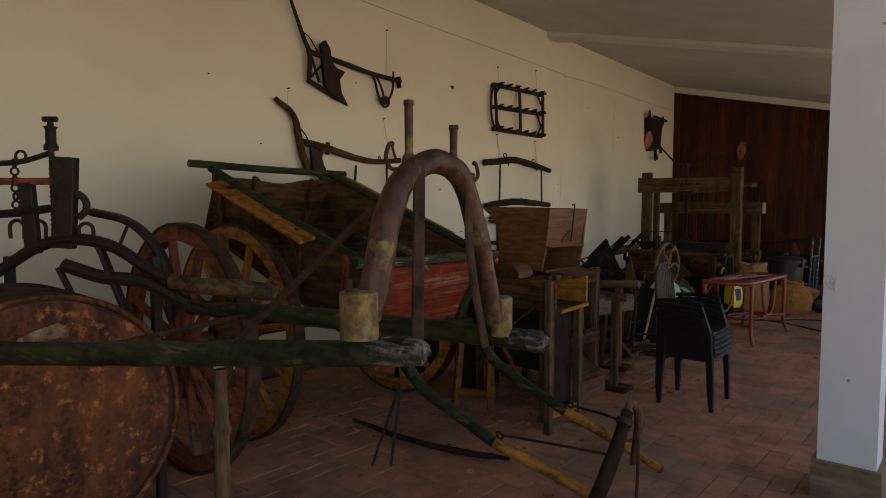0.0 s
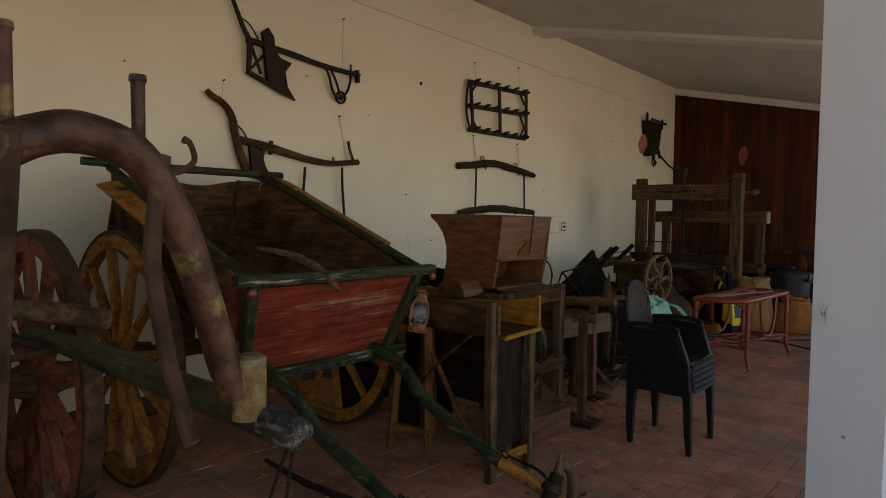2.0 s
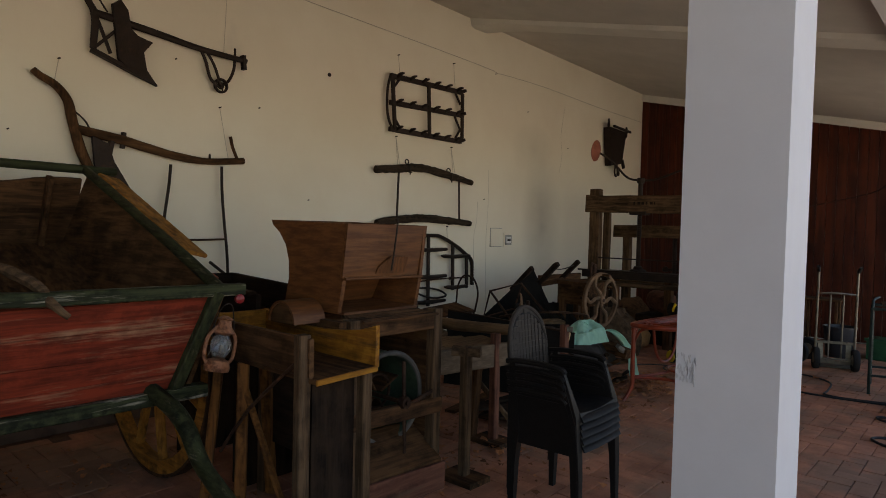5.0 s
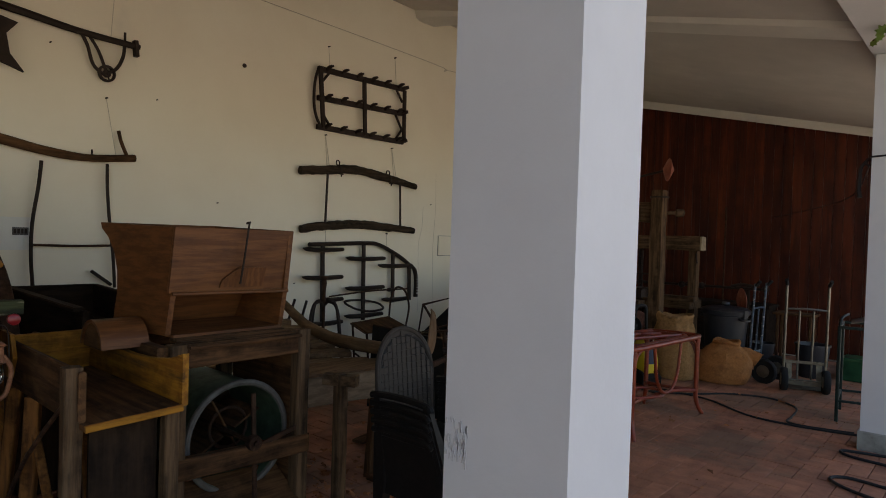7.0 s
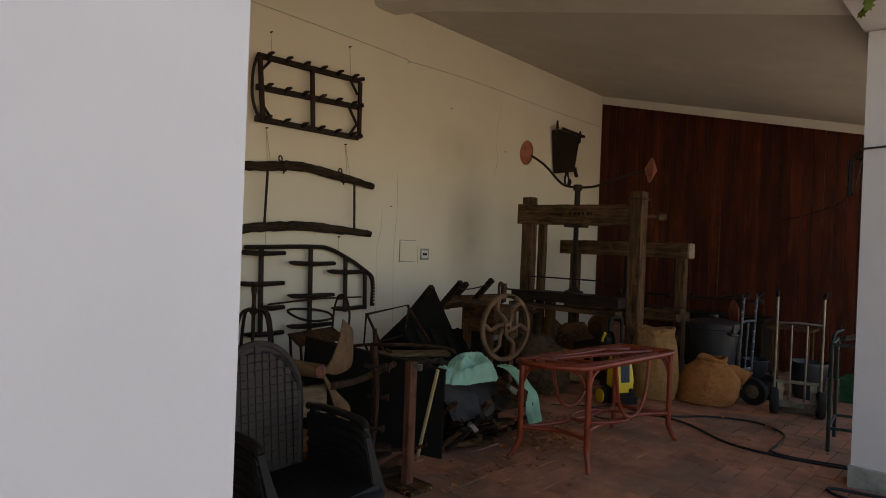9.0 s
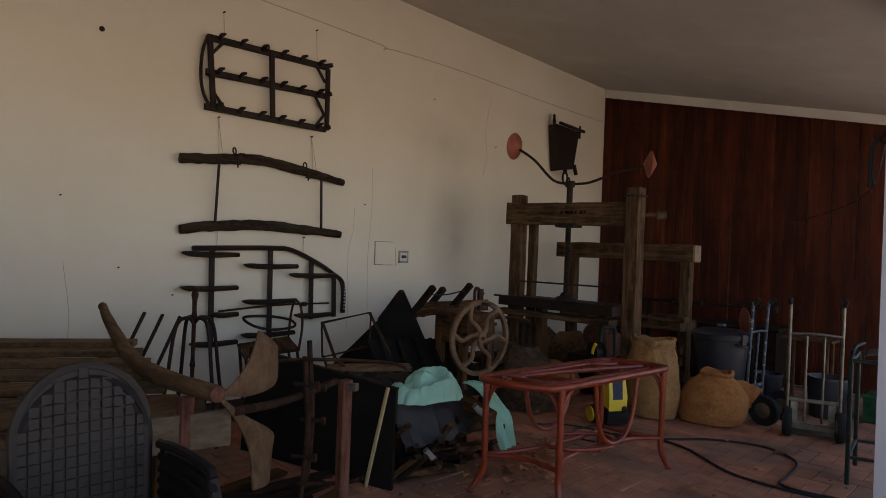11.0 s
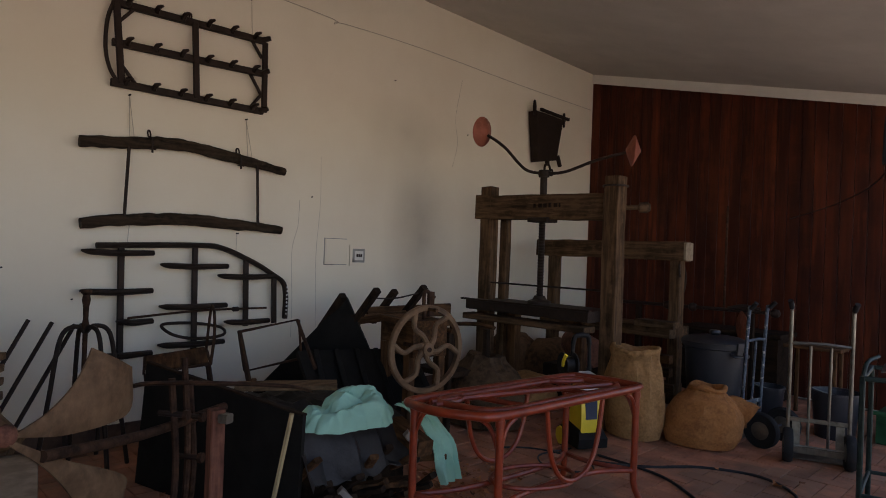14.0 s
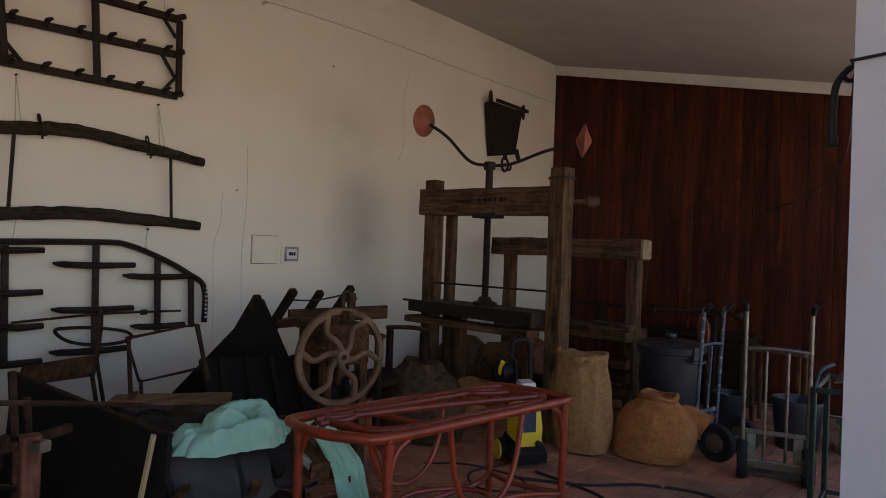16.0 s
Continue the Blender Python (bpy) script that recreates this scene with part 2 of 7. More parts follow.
red_plastic = mat("red_reflector", (0.200, 0.010, 0.013), (0.160, 0.007, 0.010), rough=0.3, scale=10, bump=0.05, grime=0, spec=0.45)
glass = bpy.data.materials.new("lamp_glass")
glass.use_nodes = True
gb = glass.node_tree.nodes["Principled BSDF"]
gb.inputs["Base Color"].default_value, gb.inputs["Roughness"].default_value, gb.inputs["Transmission Weight"].default_value = (0.8, 0.82, 0.8, 1), 0.15, 0.9
hose_mat = mat("black_hose", (0.02, 0.02, 0.022), (0.03, 0.028, 0.028), rough=0.5, scale=30, bump=0.1, grime=0)
string_mat = mat("grey_string", (0.55, 0.50, 0.40), (0.47, 0.42, 0.34), rough=0.9, scale=30, grime=0)
flake_paint = mat("pale_flaking_paint", (0.40, 0.30, 0.21), (0.24, 0.13, 0.07), rough=0.85, scale=26, bump=0.6, c3=(0.20, 0.07, 0.03), wear=0.52, wscale=18)
leaf_dry = mat("dry_leaf", (0.43, 0.165, 0.062), (0.229, 0.112, 0.058), rough=0.85, scale=20, rnd=0.55, grime=0)
leaf_green = mat("vine_leaf", (0.09, 0.16, 0.03), (0.16, 0.14, 0.03), rough=0.6, scale=14, bump=0.2, rnd=0.3, grime=0)
blade_mat = mat("tan_rust_blade", (0.205, 0.122, 0.066), (0.140, 0.080, 0.043), rough=0.65, metal=0.12, scale=14, bump=0.2, c3=(0.111, 0.072, 0.047), wear=0.6, wscale=6, grime=0.5)
post_red = woods("red_brown_post_paint", (0.178, 0.072, 0.044), (0.129, 0.051, 0.032), rough=0.75, c3=(0.098, 0.068, 0.044), wear=0.64)
blue_plastic = mat("dark_blue_plastic", (0.02, 0.03, 0.06), (0.016, 0.022, 0.045), rough=0.4, scale=10, grime=0)


# ---- building helpers ----
def smooth(pts, n=6):
    """A rounder line through the points."""
    p = [Vector(a) for a in pts]
    if len(p) < 3:
        return p
    closed = (p[0] - p[-1]).length < 1e-6
    ext = [p[-2] if closed else 2 * p[0] - p[1], *p, p[1] if closed else 2 * p[-1] - p[-2]]
    out = []
    for i in range(1, len(ext) - 2):
        a, b, c, d = ext[i - 1:i + 3]
        for k in range(n):
            t = k / n
            out.append(0.5 * (2 * b + (c - a) * t + (2 * a - 5 * b + 4 * c - d) * t * t + (3 * b - a - 3 * c + d) * t ** 3))
    return out + [p[-1]]


def loft(rings, closed_ends=True, loop=False, into=None):
    bm = into or bmesh.new()
    vs = [[bm.verts.new(v) for v in r] for r in rings]
    n = len(vs[0])
    pairs = list(zip(vs, vs[1:])) + ([(vs[-1], vs[0])] if loop else [])
    for a, b in pairs:
        for i in range(n):
            bm.faces.new((a[i], a[(i + 1) % n], b[(i + 1) % n], b[i]))
    if closed_ends and not loop:
        bm.faces.new(vs[0][::-1])
        bm.faces.new(vs[-1])
    return bm


def tube(pts, r, n=8, curve=6, into=None, flat=1.0, up=None):
    """A round (or flattened) rod along a line; r may be a list, one for each point."""
    src = [Vector(a) for a in pts]
    p = smooth(src, curve) if curve and len(src) > 2 else src
    loop = (p[0] - p[-1]).length < 1e-6
    if loop:
        p = p[:-1]
    m = len(p)
    rs = [r] * m if not isinstance(r, (list, tuple)) else [float(np.interp(i / (m - 1), np.linspace(0, 1, len(r)), r)) for i in range(m)]
    rings, side = [], None
    for i, a in enumerate(p):
        if loop:
            d = p[(i + 1) % m] - p[i - 1]
        else:
            d = p[min(i + 1, m - 1)] - p[max(i - 1, 0)]
        d.normalize()
        if side is None or up is not None:
            ref = Vector(up) if up is not None else (Vector((0, 0, 1)) if abs(d.z) < 0.9 else Vector((1, 0, 0)))
            side = d.cross(ref).normalized()
        else:
            side = (side - d * side.dot(d)).normalized()
        top = side.cross(d)
        rings.append([a + rs[i] * (math.cos(2 * math.pi * k / n) * side + flat * math.sin(2 * math.pi * k / n) * top) for k in range(n)])
    bm = loft(rings, True, loop, into)
    return bm


def bar(p, q, w, h, up=(0, 0, 1), bev=0.005, into=None, wob=0.0, segs=1):
    """A squared timber or flat bar from p to q, w wide and h high, with eased edges."""
    p, q = Vector(p), Vector(q)
    d = (q - p).normalized()
    side = d.cross(Vector(up))
    if side.length < 1e-3:
        side = d.cross(Vector((1, 0, 0)))
    side.normalize()
    top = side.cross(d)
    b = min(bev, w * 0.3, h * 0.3)
    a, c = w / 2, h / 2
    prof = [(-a + b, -c), (a - b, -c), (a, -c + b), (a, c - b), (a - b, c), (-a + b, c), (-a, c - b), (-a, -c + b)]
    rings = []
    for i in range(segs + 1):
        o = p.lerp(q, i / segs)
        sh = 1.0
        if wob:
            o = o + Vector((noise.noise(o * 2.3), noise.noise(o * 2.3 + Vector((7, 1, 3))), noise.noise(o * 2.3 + Vector((2, 9, 5))))) * wob
            sh = 1 + noise.noise(o * 5.1) * wob * 6
        rings.append([o + side * u * sh + top * v * sh for u, v in prof])
    return loft(rings, True, False, into)


def box(lo, hi, bev=0.005, into=None):
    lo, hi = Vector(lo), Vector(hi)
    c = (lo + hi) / 2
    return bar((lo.x, c.y, c.z), (hi.x, c.y, c.z), hi.y - lo.y, hi.z - lo.z, (0, 0, 1), bev, into)


def lathe(prof, o, axis=(0, 0, 1), n=24, into=None):
    """Turned shape: prof is a list of (radius, height along the axis)."""
    ax = Vector(axis).normalized()
    u = ax.cross(Vector((0, 0, 1)) if abs(ax.z) < 0.9 else Vector((1, 0, 0))).normalized()
    v = ax.cross(u)
    o = Vector(o)
    return loft([[o + ax * h + max(r, 1e-4) * (math.cos(2 * math.pi * k / n) * u + math.sin(2 * math.pi * k / n) * v) for k in range(n)] for r, h in prof], True, False, into)


def plate(outline, thick, into=None):
    """A flat or warped sheet from its outline, thick as a vector."""
    t = Vector(thick)
    return loft([[Vector(a) for a in outline], [Vector(a) + t for a in outline]], True, False, into)


def ring(o, axis, r, section_r, n=28, flat=1.0, into=None):
    ax = Vector(axis).normalized()
    u = ax.cross(Vector((0, 0, 1)) if abs(ax.z) < 0.9 else Vector((1, 0, 0))).normalized()
    v = ax.cross(u)
    pts = [Vector(o) + r * (math.cos(2 * math.pi * k / n) * u + math.sin(2 * math.pi * k / n) * v) for k in range(n)]
    return tube(pts + [pts[0]], section_r, 8, 0, into, flat, ax)


def band(o, axis, r0, r1, w, n=36, into=None):
    """A flat hoop between two radii, w wide along the axis."""
    ax = Vector(axis).normalized()
    u = ax.cross(Vector((0, 0, 1)) if abs(ax.z) < 0.9 else Vector((1, 0, 0))).normalized()
    v = ax.cross(u)
    e = min(0.006, (r1 - r0) * 0.25)
    prof = [(r0, -w / 2), (r1 - e, -w / 2), (r1, -w / 2 + e), (r1, w / 2 - e), (r1 - e, w / 2), (r0, w / 2)]
    rings = [[Vector(o) + ax * h + r * (math.cos(2 * math.pi * k / n) * u + math.sin(2 * math.pi * k / n) * v) for r, h in prof] for k in range(n)]
    return loft(rings, False, True, into)


def rough_up(bm, amp, scale=6.0, seed=0.0, cuts=0):
    if cuts:
        bmesh.ops.subdivide_edges(bm, edges=bm.edges[:], cuts=cuts, use_grid_fill=True)
    off = Vector((seed, seed * 1.7, -seed))
    for v in bm.verts:
        q = v.co * scale + off
        v.co += amp * Vector((noise.noise(q), noise.noise(q + Vector((11, 3, 5))), noise.noise(q + Vector((4, 17, 9)))))
    return bm


def finish(bm, name, material, shade=True):
    bmesh.ops.recalc_face_normals(bm, faces=bm.faces[:])
    me = bpy.data.meshes.new(name)
    bm.to_mesh(me)
    bm.free()
    me.materials.append(material)
    if shade:
        me.polygons.foreach_set("use_smooth", [True] * len(me.polygons))
        me.set_sharp_from_angle(angle=radians(38))
    return me


def thing(name, base, label, category, group=""):
    """An Empty at the base of a thing; its parts are built in world coordinates."""
    return_ob = new(name)
    return_ob.location = base
    return_ob.empty_display_size = 0.1
    return tagged(return_ob, label, category, group)


def root_place(ob):
    o = Vector((0, 0, 0))
    while ob:
        o = o + ob.location
        ob = ob.parent
    return o


def part(name, bm, material, parent, label=""):
    """One mesh under a thing or a part."""
    bmesh.ops.translate(bm, verts=bm.verts[:], vec=-root_place(parent))
    ob = new(name, finish(bm, name, material))
    ob.parent = parent
    return tagged(ob, label)


def single(name, bm, material, base, label, category, group="", kind=""):
    """A thing of one mesh."""
    base = Vector(base)
    bmesh.ops.translate(bm, verts=bm.verts[:], vec=-base)
    ob = new(name, finish(bm, name, material))
    ob.location = base
    return tagged(ob, label, category, group, kind)


def setting(name, bm, material, label=""):
    ob = new(name, finish(bm, name, material))
    return tagged(ob, label, "", "", "structure")


# ---- the large structure ----
WALL_X, END_Y, COL_X0, COL_X1 = -4.6, 11.93, -0.602, -0.356


def ceil_z(x, y):
    return 3.695 - 0.231 * (x - WALL_X) + 0.018 * (END_Y - y)


bm = bmesh.new()
bmesh.ops.create_grid(bm, x_segments=2, y_segments=2, size=400)
bmesh.ops.translate(bm, verts=bm.verts[:], vec=(0, 0, -0.06))
setting("ground", bm, earth, "pale dry earth of the open courtyard")
floor = setting("floor", box((-4.6, -4.6, -0.2), (1.6, 12.0, -0.012)), mortar, "worn terracotta brick paving laid in herringbone with dirty joints")

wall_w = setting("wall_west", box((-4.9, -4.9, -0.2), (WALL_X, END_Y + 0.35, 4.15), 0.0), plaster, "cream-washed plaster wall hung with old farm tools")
setting("wall_south", box((WALL_X, -4.9, -0.2), (-0.3, -4.6, 4.15), 0.0), plaster, "plain cream plaster end wall")
wall_n = setting("wall_north", box((WALL_X, END_Y + 0.024, -0.2), (-0.3, END_Y + 0.35, 4.1), 0.0), trim_paint, "end wall clad in upright red-brown boards under a white strip")
# roof, ceiling, edge beam
y0, y1 = -4.6, END_Y + 0.024
lower = [(WALL_X, y0), (COL_X0, y0), (COL_X0, y1), (WALL_X, y1)]
bm = plate([(x, y, ceil_z(x, y)) for x, y in lower], (0, 0, 0.06))
setting("ceiling", bm, ceiling_paint, "sloping plastered ceiling, dull grey white")
setting("roof", plate([(-5.1, -5.1, 4.22), (0.25, -5.1, 3.02), (0.25, 12.5, 2.98), (-5.1, 12.5, 4.16)], (0, 0, 0.12)), roof_mat, "sloping clay roof over the open shed")
setting("beam_edge", box((COL_X0 - 0.02, -4.6, 2.775), (COL_X1 + 0.03, END_Y + 0.3, 3.05), 0.008), column_paint, "white plastered beam along the column line")
bm = bmesh.new()
rings = []
for i in range(15):
    x = WALL_X + (COL_X0 - WALL_X) * i / 14
    z = ceil_z(x, 7.6) + 0.004
    drop = 0.05 + 0.05 * max(0.0, 1 - i / 1.6)
    rings.append([(x, 7.42, z), (x, 7.45, z - drop * 0.8), (x, 7.50, z - drop), (x, 7.72, z - drop), (x, 7.77, z - drop * 0.8), (x, 7.80, z)])
setting("beam_ceiling", loft(rings, True, False, bm), trim_paint, "shallow white beam across the sloping ceiling")
setting("trim", plate([(WALL_X, END_Y - 0.012, ceil_z(WALL_X, END_Y) - 0.117), (COL_X0 - 0.02, END_Y - 0.012, ceil_z(COL_X0 - 0.02, END_Y) - 0.105), (COL_X0 - 0.02, END_Y - 0.012, ceil_z(COL_X0 - 0.02, END_Y) - 0.002), (WALL_X, END_Y - 0.012, ceil_z(WALL_X, END_Y) - 0.002)], (0, 0.036, 0)), trim_paint, "white strip over the boards")
setting("baseboard", box((WALL_X, -4.6, -0.012), (WALL_X + 0.014, END_Y - 0.03, 0.11), 0.003), mat("brown_skirting", (0.14, 0.085, 0.06), (0.10, 0.06, 0.045), scale=7), "low brown painted skirting along the plaster wall")


def column(name, y, plinth_material, label):
    col = setting(name, rough_up(box((COL_X0, y, 0), (COL_X1, y + 0.211, 2.78), 0.012), 0.0), column_paint, label)
    return col


c1 = column("column_1", 3.505, concrete, "square white-painted plaster column with a chipped corner")
c2 = column("column_2", 7.97, concrete, "square white-painted plaster column on a grey concrete foot")
part("plinth", box((COL_X0 - 0.022, 3.483, -0.01), (COL_X1 + 0.022, 3.738, 0.19), 0.006), mat("pale_plinth_board", (0.27, 0.20, 0.13), (0.19, 0.14, 0.09), scale=24, stretch=GX, bump=0.5), c1, "weathered plank skirt round the column foot")
part("plinth", box((COL_X0 - 0.012, 7.958, -0.01), (COL_X1 + 0.012, 8.193, 0.135), 0.008), concrete, c2, "rough grey concrete foot")
random.seed(8)
bm = bmesh.new()
for _ in range(46):
    x, z = COL_X0 + random.uniform(0.002, 0.052), random.uniform(1.035, 1.10)
    l, lean = random.uniform(0.006, 0.022), random.uniform(-0.006, 0.006)
    bar((x, 3.5046, z), (x + lean, 3.5046, z - l), random.uniform(0.0012, 0.003), 0.002, (0, 1, 0), 0, bm)
part("chipped_patch", bm, mat("scraped_plaster", (0.54, 0.54, 0.555), (0.46, 0.46, 0.47), rough=0.95, scale=40, bump=0.5, grime=0), c1, "scraped plaster on the column's edge")
for z, dx in ((2.25, 0.2), (0.6, 0.12)):
    part("chip", rough_up(lathe([(0.008, 0), (0.006, 0.002), (0.001, 0.002)], (COL_X0 + dx, 3.504, z), (0, -1, 0), 8), 0.002, 60), concrete, c1)

# ---- things by the cart ----
def spoked_wheel(parent, name, o, axis, r, wood, tyre_mat, spokes=12, w=0.07, label=""):
    """A wooden cart wheel with hub, felloe, iron tyre and spokes."""
    o, ax = Vector(o), Vector(axis).normalized()
    u = ax.cross(Vector((0, 0, 1))).normalized()
    rim = part(name, rough_up(band(o, ax, r * 0.86, r * 0.975, w, 40), 0.002, 7), wood["x"], parent, label)
    part("tyre", band(o, ax, r * 0.972, r, w + 0.006, 40), tyre_mat, rim, "rusty iron tyre")
    part("hub", lathe([(0.035, -0.15), (0.06, -0.15), (0.065, -0.1), (0.085, -0.05), (0.09, 0), (0.085, 0.05), (0.065, 0.1), (0.06, 0.15), (0.035, 0.15)], o, ax, 20), old_wood["y"], rim, "turned dark wooden hub")
    for k in range(spokes):
        a = 2 * math.pi * (k + 0.35) / spokes
        d = math.cos(a) * u + math.sin(a) * Vector((0, 0, 1))
        part("spoke", tube([o + d * 0.07, o + d * 0.3, o + d * (r * 0.88)], [0.026, 0.021, 0.019], 8, 2, None, 1.4, ax), wood["z"], rim)
    return rim


def tip_cart():
    T = thing("tip_cart", (-3.0, 2.74, 0), "two-wheeled tipping farm cart with faded red front and green rails", "cart")
    d, n = Vector((-0.9405, 0, 0.3398)), Vector((-0.32, 0, -0.947))
    L0, R0 = Vector((-2.45, 2.19, 1.135)), Vector((-2.45, 3.29, 1.115))

    def body(a, b, y):  # along the rails, down from the rails
        return Vector((-2.45, y, 1.12)) + d * a + n * b
    # front boards
    fb = [0.03, 0.15, 0.27, 0.375, 0.45]
    for a, b in zip(fb, fb[1:]):
        ya, yb = 2.25 + 0.04 * a, 3.24 - 0.30 * a
        yc, ye = 2.25 + 0.04 * b, 3.24 - 0.30 * b
        bm = plate([body(0, a, ya), body(0, a, yb), body(0, b - 0.003, ye), body(0, b - 0.003, yc)], tuple(d * 0.025))
        part("front_board", rough_up(bm, 0.002, 8, 0, 2), red_paint["y"], T, "faded scratched red board")
    part("top_bar", rough_up(bar(L0 + Vector((0.0, -0.05, 0.0)), R0 + Vector((0, 0.06, 0)), 0.06, 0.05, segs=14, wob=0.006), 0.003, 22), chipped_green["y"], T, "chipped green bar over the front")
    part("bottom_bar", rough_up(bar(body(-0.01, 0.47, 2.14), body(-0.01, 0.47, 3.25), 0.07, 0.055, segs=10, wob=0.003), 0.0025, 20), chipped_green["y"], T)
    for y in (2.22, 3.23):
        part("corner_post", bar(body(-0.012, 0.0, y), body(-0.012, 0.46, y + (0.03 if y < 3 else -0.12)), 0.05, 0.04, tuple(d)), green_wood["z"], T)
    # sides with their battens
    for y, s in ((2.23, -1), (3.25, 1)):
        part("side_board", plate([body(0.0, 0.02, y), body(1.64, 0.02, y), body(1.68, 0.44, y - s * 0.08), body(0.0, 0.44, y - s * 0.08)], (0, 0.022, 0)), old_wood["x"], T, "dark weathered side boards")
        for a in (0.15, 0.6, 1.05, 1.5):
            part("batten", bar(body(a, 0.0, y + s * 0.03 + 0.011), body(a, 0.45, y - s * 0.055 + 0.011), 0.05, 0.03, (0, 1, 0)), wheel_red["z"] if a < 0.5 else old_wood["z"], T)
        part("rail", rough_up(tube([body(-0.02, -0.0, y), body(0.8, 0, y + s * 0.012), body(1.66, -0.005, y)], 0.027, 10, 5), 0.002, 15), green_wood["x"], T, "dark green painted top rail")
        # ochre ledge over the wheel
        ya = y + s * 0.075
        p, q = (body(0.40, -0.0, ya), body(1.52, -0.015, ya)) if s > 0 else (body(0.42, 0.02, ya), body(1.46, 0.035, ya))
        b = bar(p, q, 0.125, 0.02, tuple(Vector((0.33, s * 0.25, 0.94))), segs=6, wob=0.002)
        part("wheel_ledge", b, ochre["x"], T, "worn ochre board over the wheel")
        for a in (0.55, 1.3):
            part("ledge_bracket", bar(body(a, 0.02, y), body(a, 0.01, ya), 0.03, 0.02), iron, T)
    part("rear_bar", rough_up(tube([(-4.02, 2.08, 1.715), (-4.01, 2.7, 1.70), (-4.03, 3.42, 1.695)], 0.026, 10), 0.002, 12), green_wood["y"], T)
    # wavy rear board in four pieces
    ys = np.linspace(2.26, 3.22, 13)
    top = [body(1.62, 0.03 + 0.045 * max(0.0, math.sin((y - 2.26) / 0.96 * math.pi)) ** 1.5 + 0.008 * math.sin(y * 14), y) for y in ys]
    bot = [body(1.66, 0.45, y) for y in ys]
    part("rear_board", plate([tuple(a) for a in top] + [tuple(a) for a in bot[::-1]], tuple(d * 0.025)), old_wood["y"], T, "warm brown rear board with a wavy top")
    for y in (2.55, 3.05):
        part("batten", bar(body(1.6, 0.03, y), body(1.64, 0.45, y), 0.06, 0.03, (0, 1, 0)), old_wood["z"], T)
    for i in range(6):
        ya = 2.27 + i * 0.155
        part("floor_plank", plate([body(0.02, 0.445, ya), body(1.68, 0.445, ya), body(1.68, 0.445, ya + 0.1542), body(0.02, 0.445, ya + 0.1542)], tuple(n * 0.025)), old_wood["x"], T)
    # axle, springs, wheels
    part("axle", bar((-3.48, 2.0, 0.66), (-3.48, 3.5, 0.66), 0.07, 0.08), rusty_iron, T)
    for y in (2.42, 3.08):
        part("bolster", bar((-3.48, y, 0.69), (-3.48, y, 1.0), 0.08, 0.06), old_wood["z"], T)
        part("sole_beam", bar(body(0.05, 0.50, y), body(1.55, 0.50, y), 0.06, 0.07), green_wood["x"], T)
    for y in (2.07, 3.43):
        spoked_wheel(T, "wheel", (-3.48, y, 0.666), (0, 1, 0), 0.666, ochre, rusty_iron, 12, 0.06, "ochre-yellow wooden wheel")
    # shafts: green root, yellow tip
    for y, pts, tip in ((2.36, [(-2.62, 2.36, 0.71), (-2.45, 2.36, 0.655), (-2.33, 2.37, 0.60), (-2.2, 2.39, 0.475), (-2.0, 2.41, 0.385), (-1.775, 2.43, 0.283)], (-1.28, 2.60, 0.075)),
                        (3.05, [(-2.62, 3.02, 0.71), (-2.45, 3.04, 0.66), (-2.34, 3.05, 0.60), (-2.22, 3.05, 0.49), (-2.0, 3.05, 0.395), (-1.746, 3.055, 0.29)], (-1.27, 3.22, 0.045))):
        sh = part("shaft", rough_up(tube(pts, [0.035, 0.034, 0.034, 0.032, 0.03, 0.029], 10), 0.0025, 14), green_wood["x"], T, "green cart shaft resting on the floor")
        a = Vector(pts[-1])
        part("shaft_tip", rough_up(tube([a, a.lerp(Vector(tip), 0.5) + Vector((0, 0, 0.008)), tip], [0.029, 0.027, 0.024], 10), 0.002, 14), ochre["x"], sh, "yellow painted shaft end")
        part("end_cap", lathe([(0.024, 0), (0.02, 0.012), (0.006, 0.018)], tip, (0.9, 0.3, -0.35), 12), red_paint["x"], sh, "red painted end cap")
        part("hook", ring(a + Vector((0.03, 0, 0.045)), (0, 1, 0.3), 0.018, 0.005, 14), iron, sh)
    # chain and shackle at the near corner
    for k in range(7):
        part("chain_link", ring(body(-0.03, 0.30 + 0.022 * k, 2.17 - 0.006 * k), (1, 0.2 * (k % 2), (k % 2)), 0.013, 0.004, 10), iron, T)
    for y in (2.2, 3.32):
        part("reflector", lathe([(0.02, 0), (0.02, 0.015), (0.012, 0.02)], Vector((-2.43, y, 1.08)), (1, 0, 0), 16), red_plastic, T, "round red reflector")
    return T


tip_cart()
# loose stuff lying in the cart
single("loose_stick", rough_up(tube([(-2.66, 2.36, 1.262), (-2.60, 2.489, 1.232), (-2.545, 2.52, 1.212), (-2.47, 2.58, 1.165), (-2.42, 2.60, 1.115), (-2.405, 2.655, 1.06)], [0.011, 0.017, 0.022, 0.02, 0.018, 0.012], 8, 3), 0.004, 22), grey_wood["y"], (-2.46, 2.58, 1.15), "gnarled grey stick leaning over the front of the cart", "stick")
single("loose_bar", tube([(-2.95, 2.45, 0.97), (-2.75, 2.8, 0.95), (-2.7, 3.12, 0.90)], 0.014, 8), rusty_iron, (-2.8, 2.8, 0.9), "bent rusty bar lying on the cart bed", "bar")


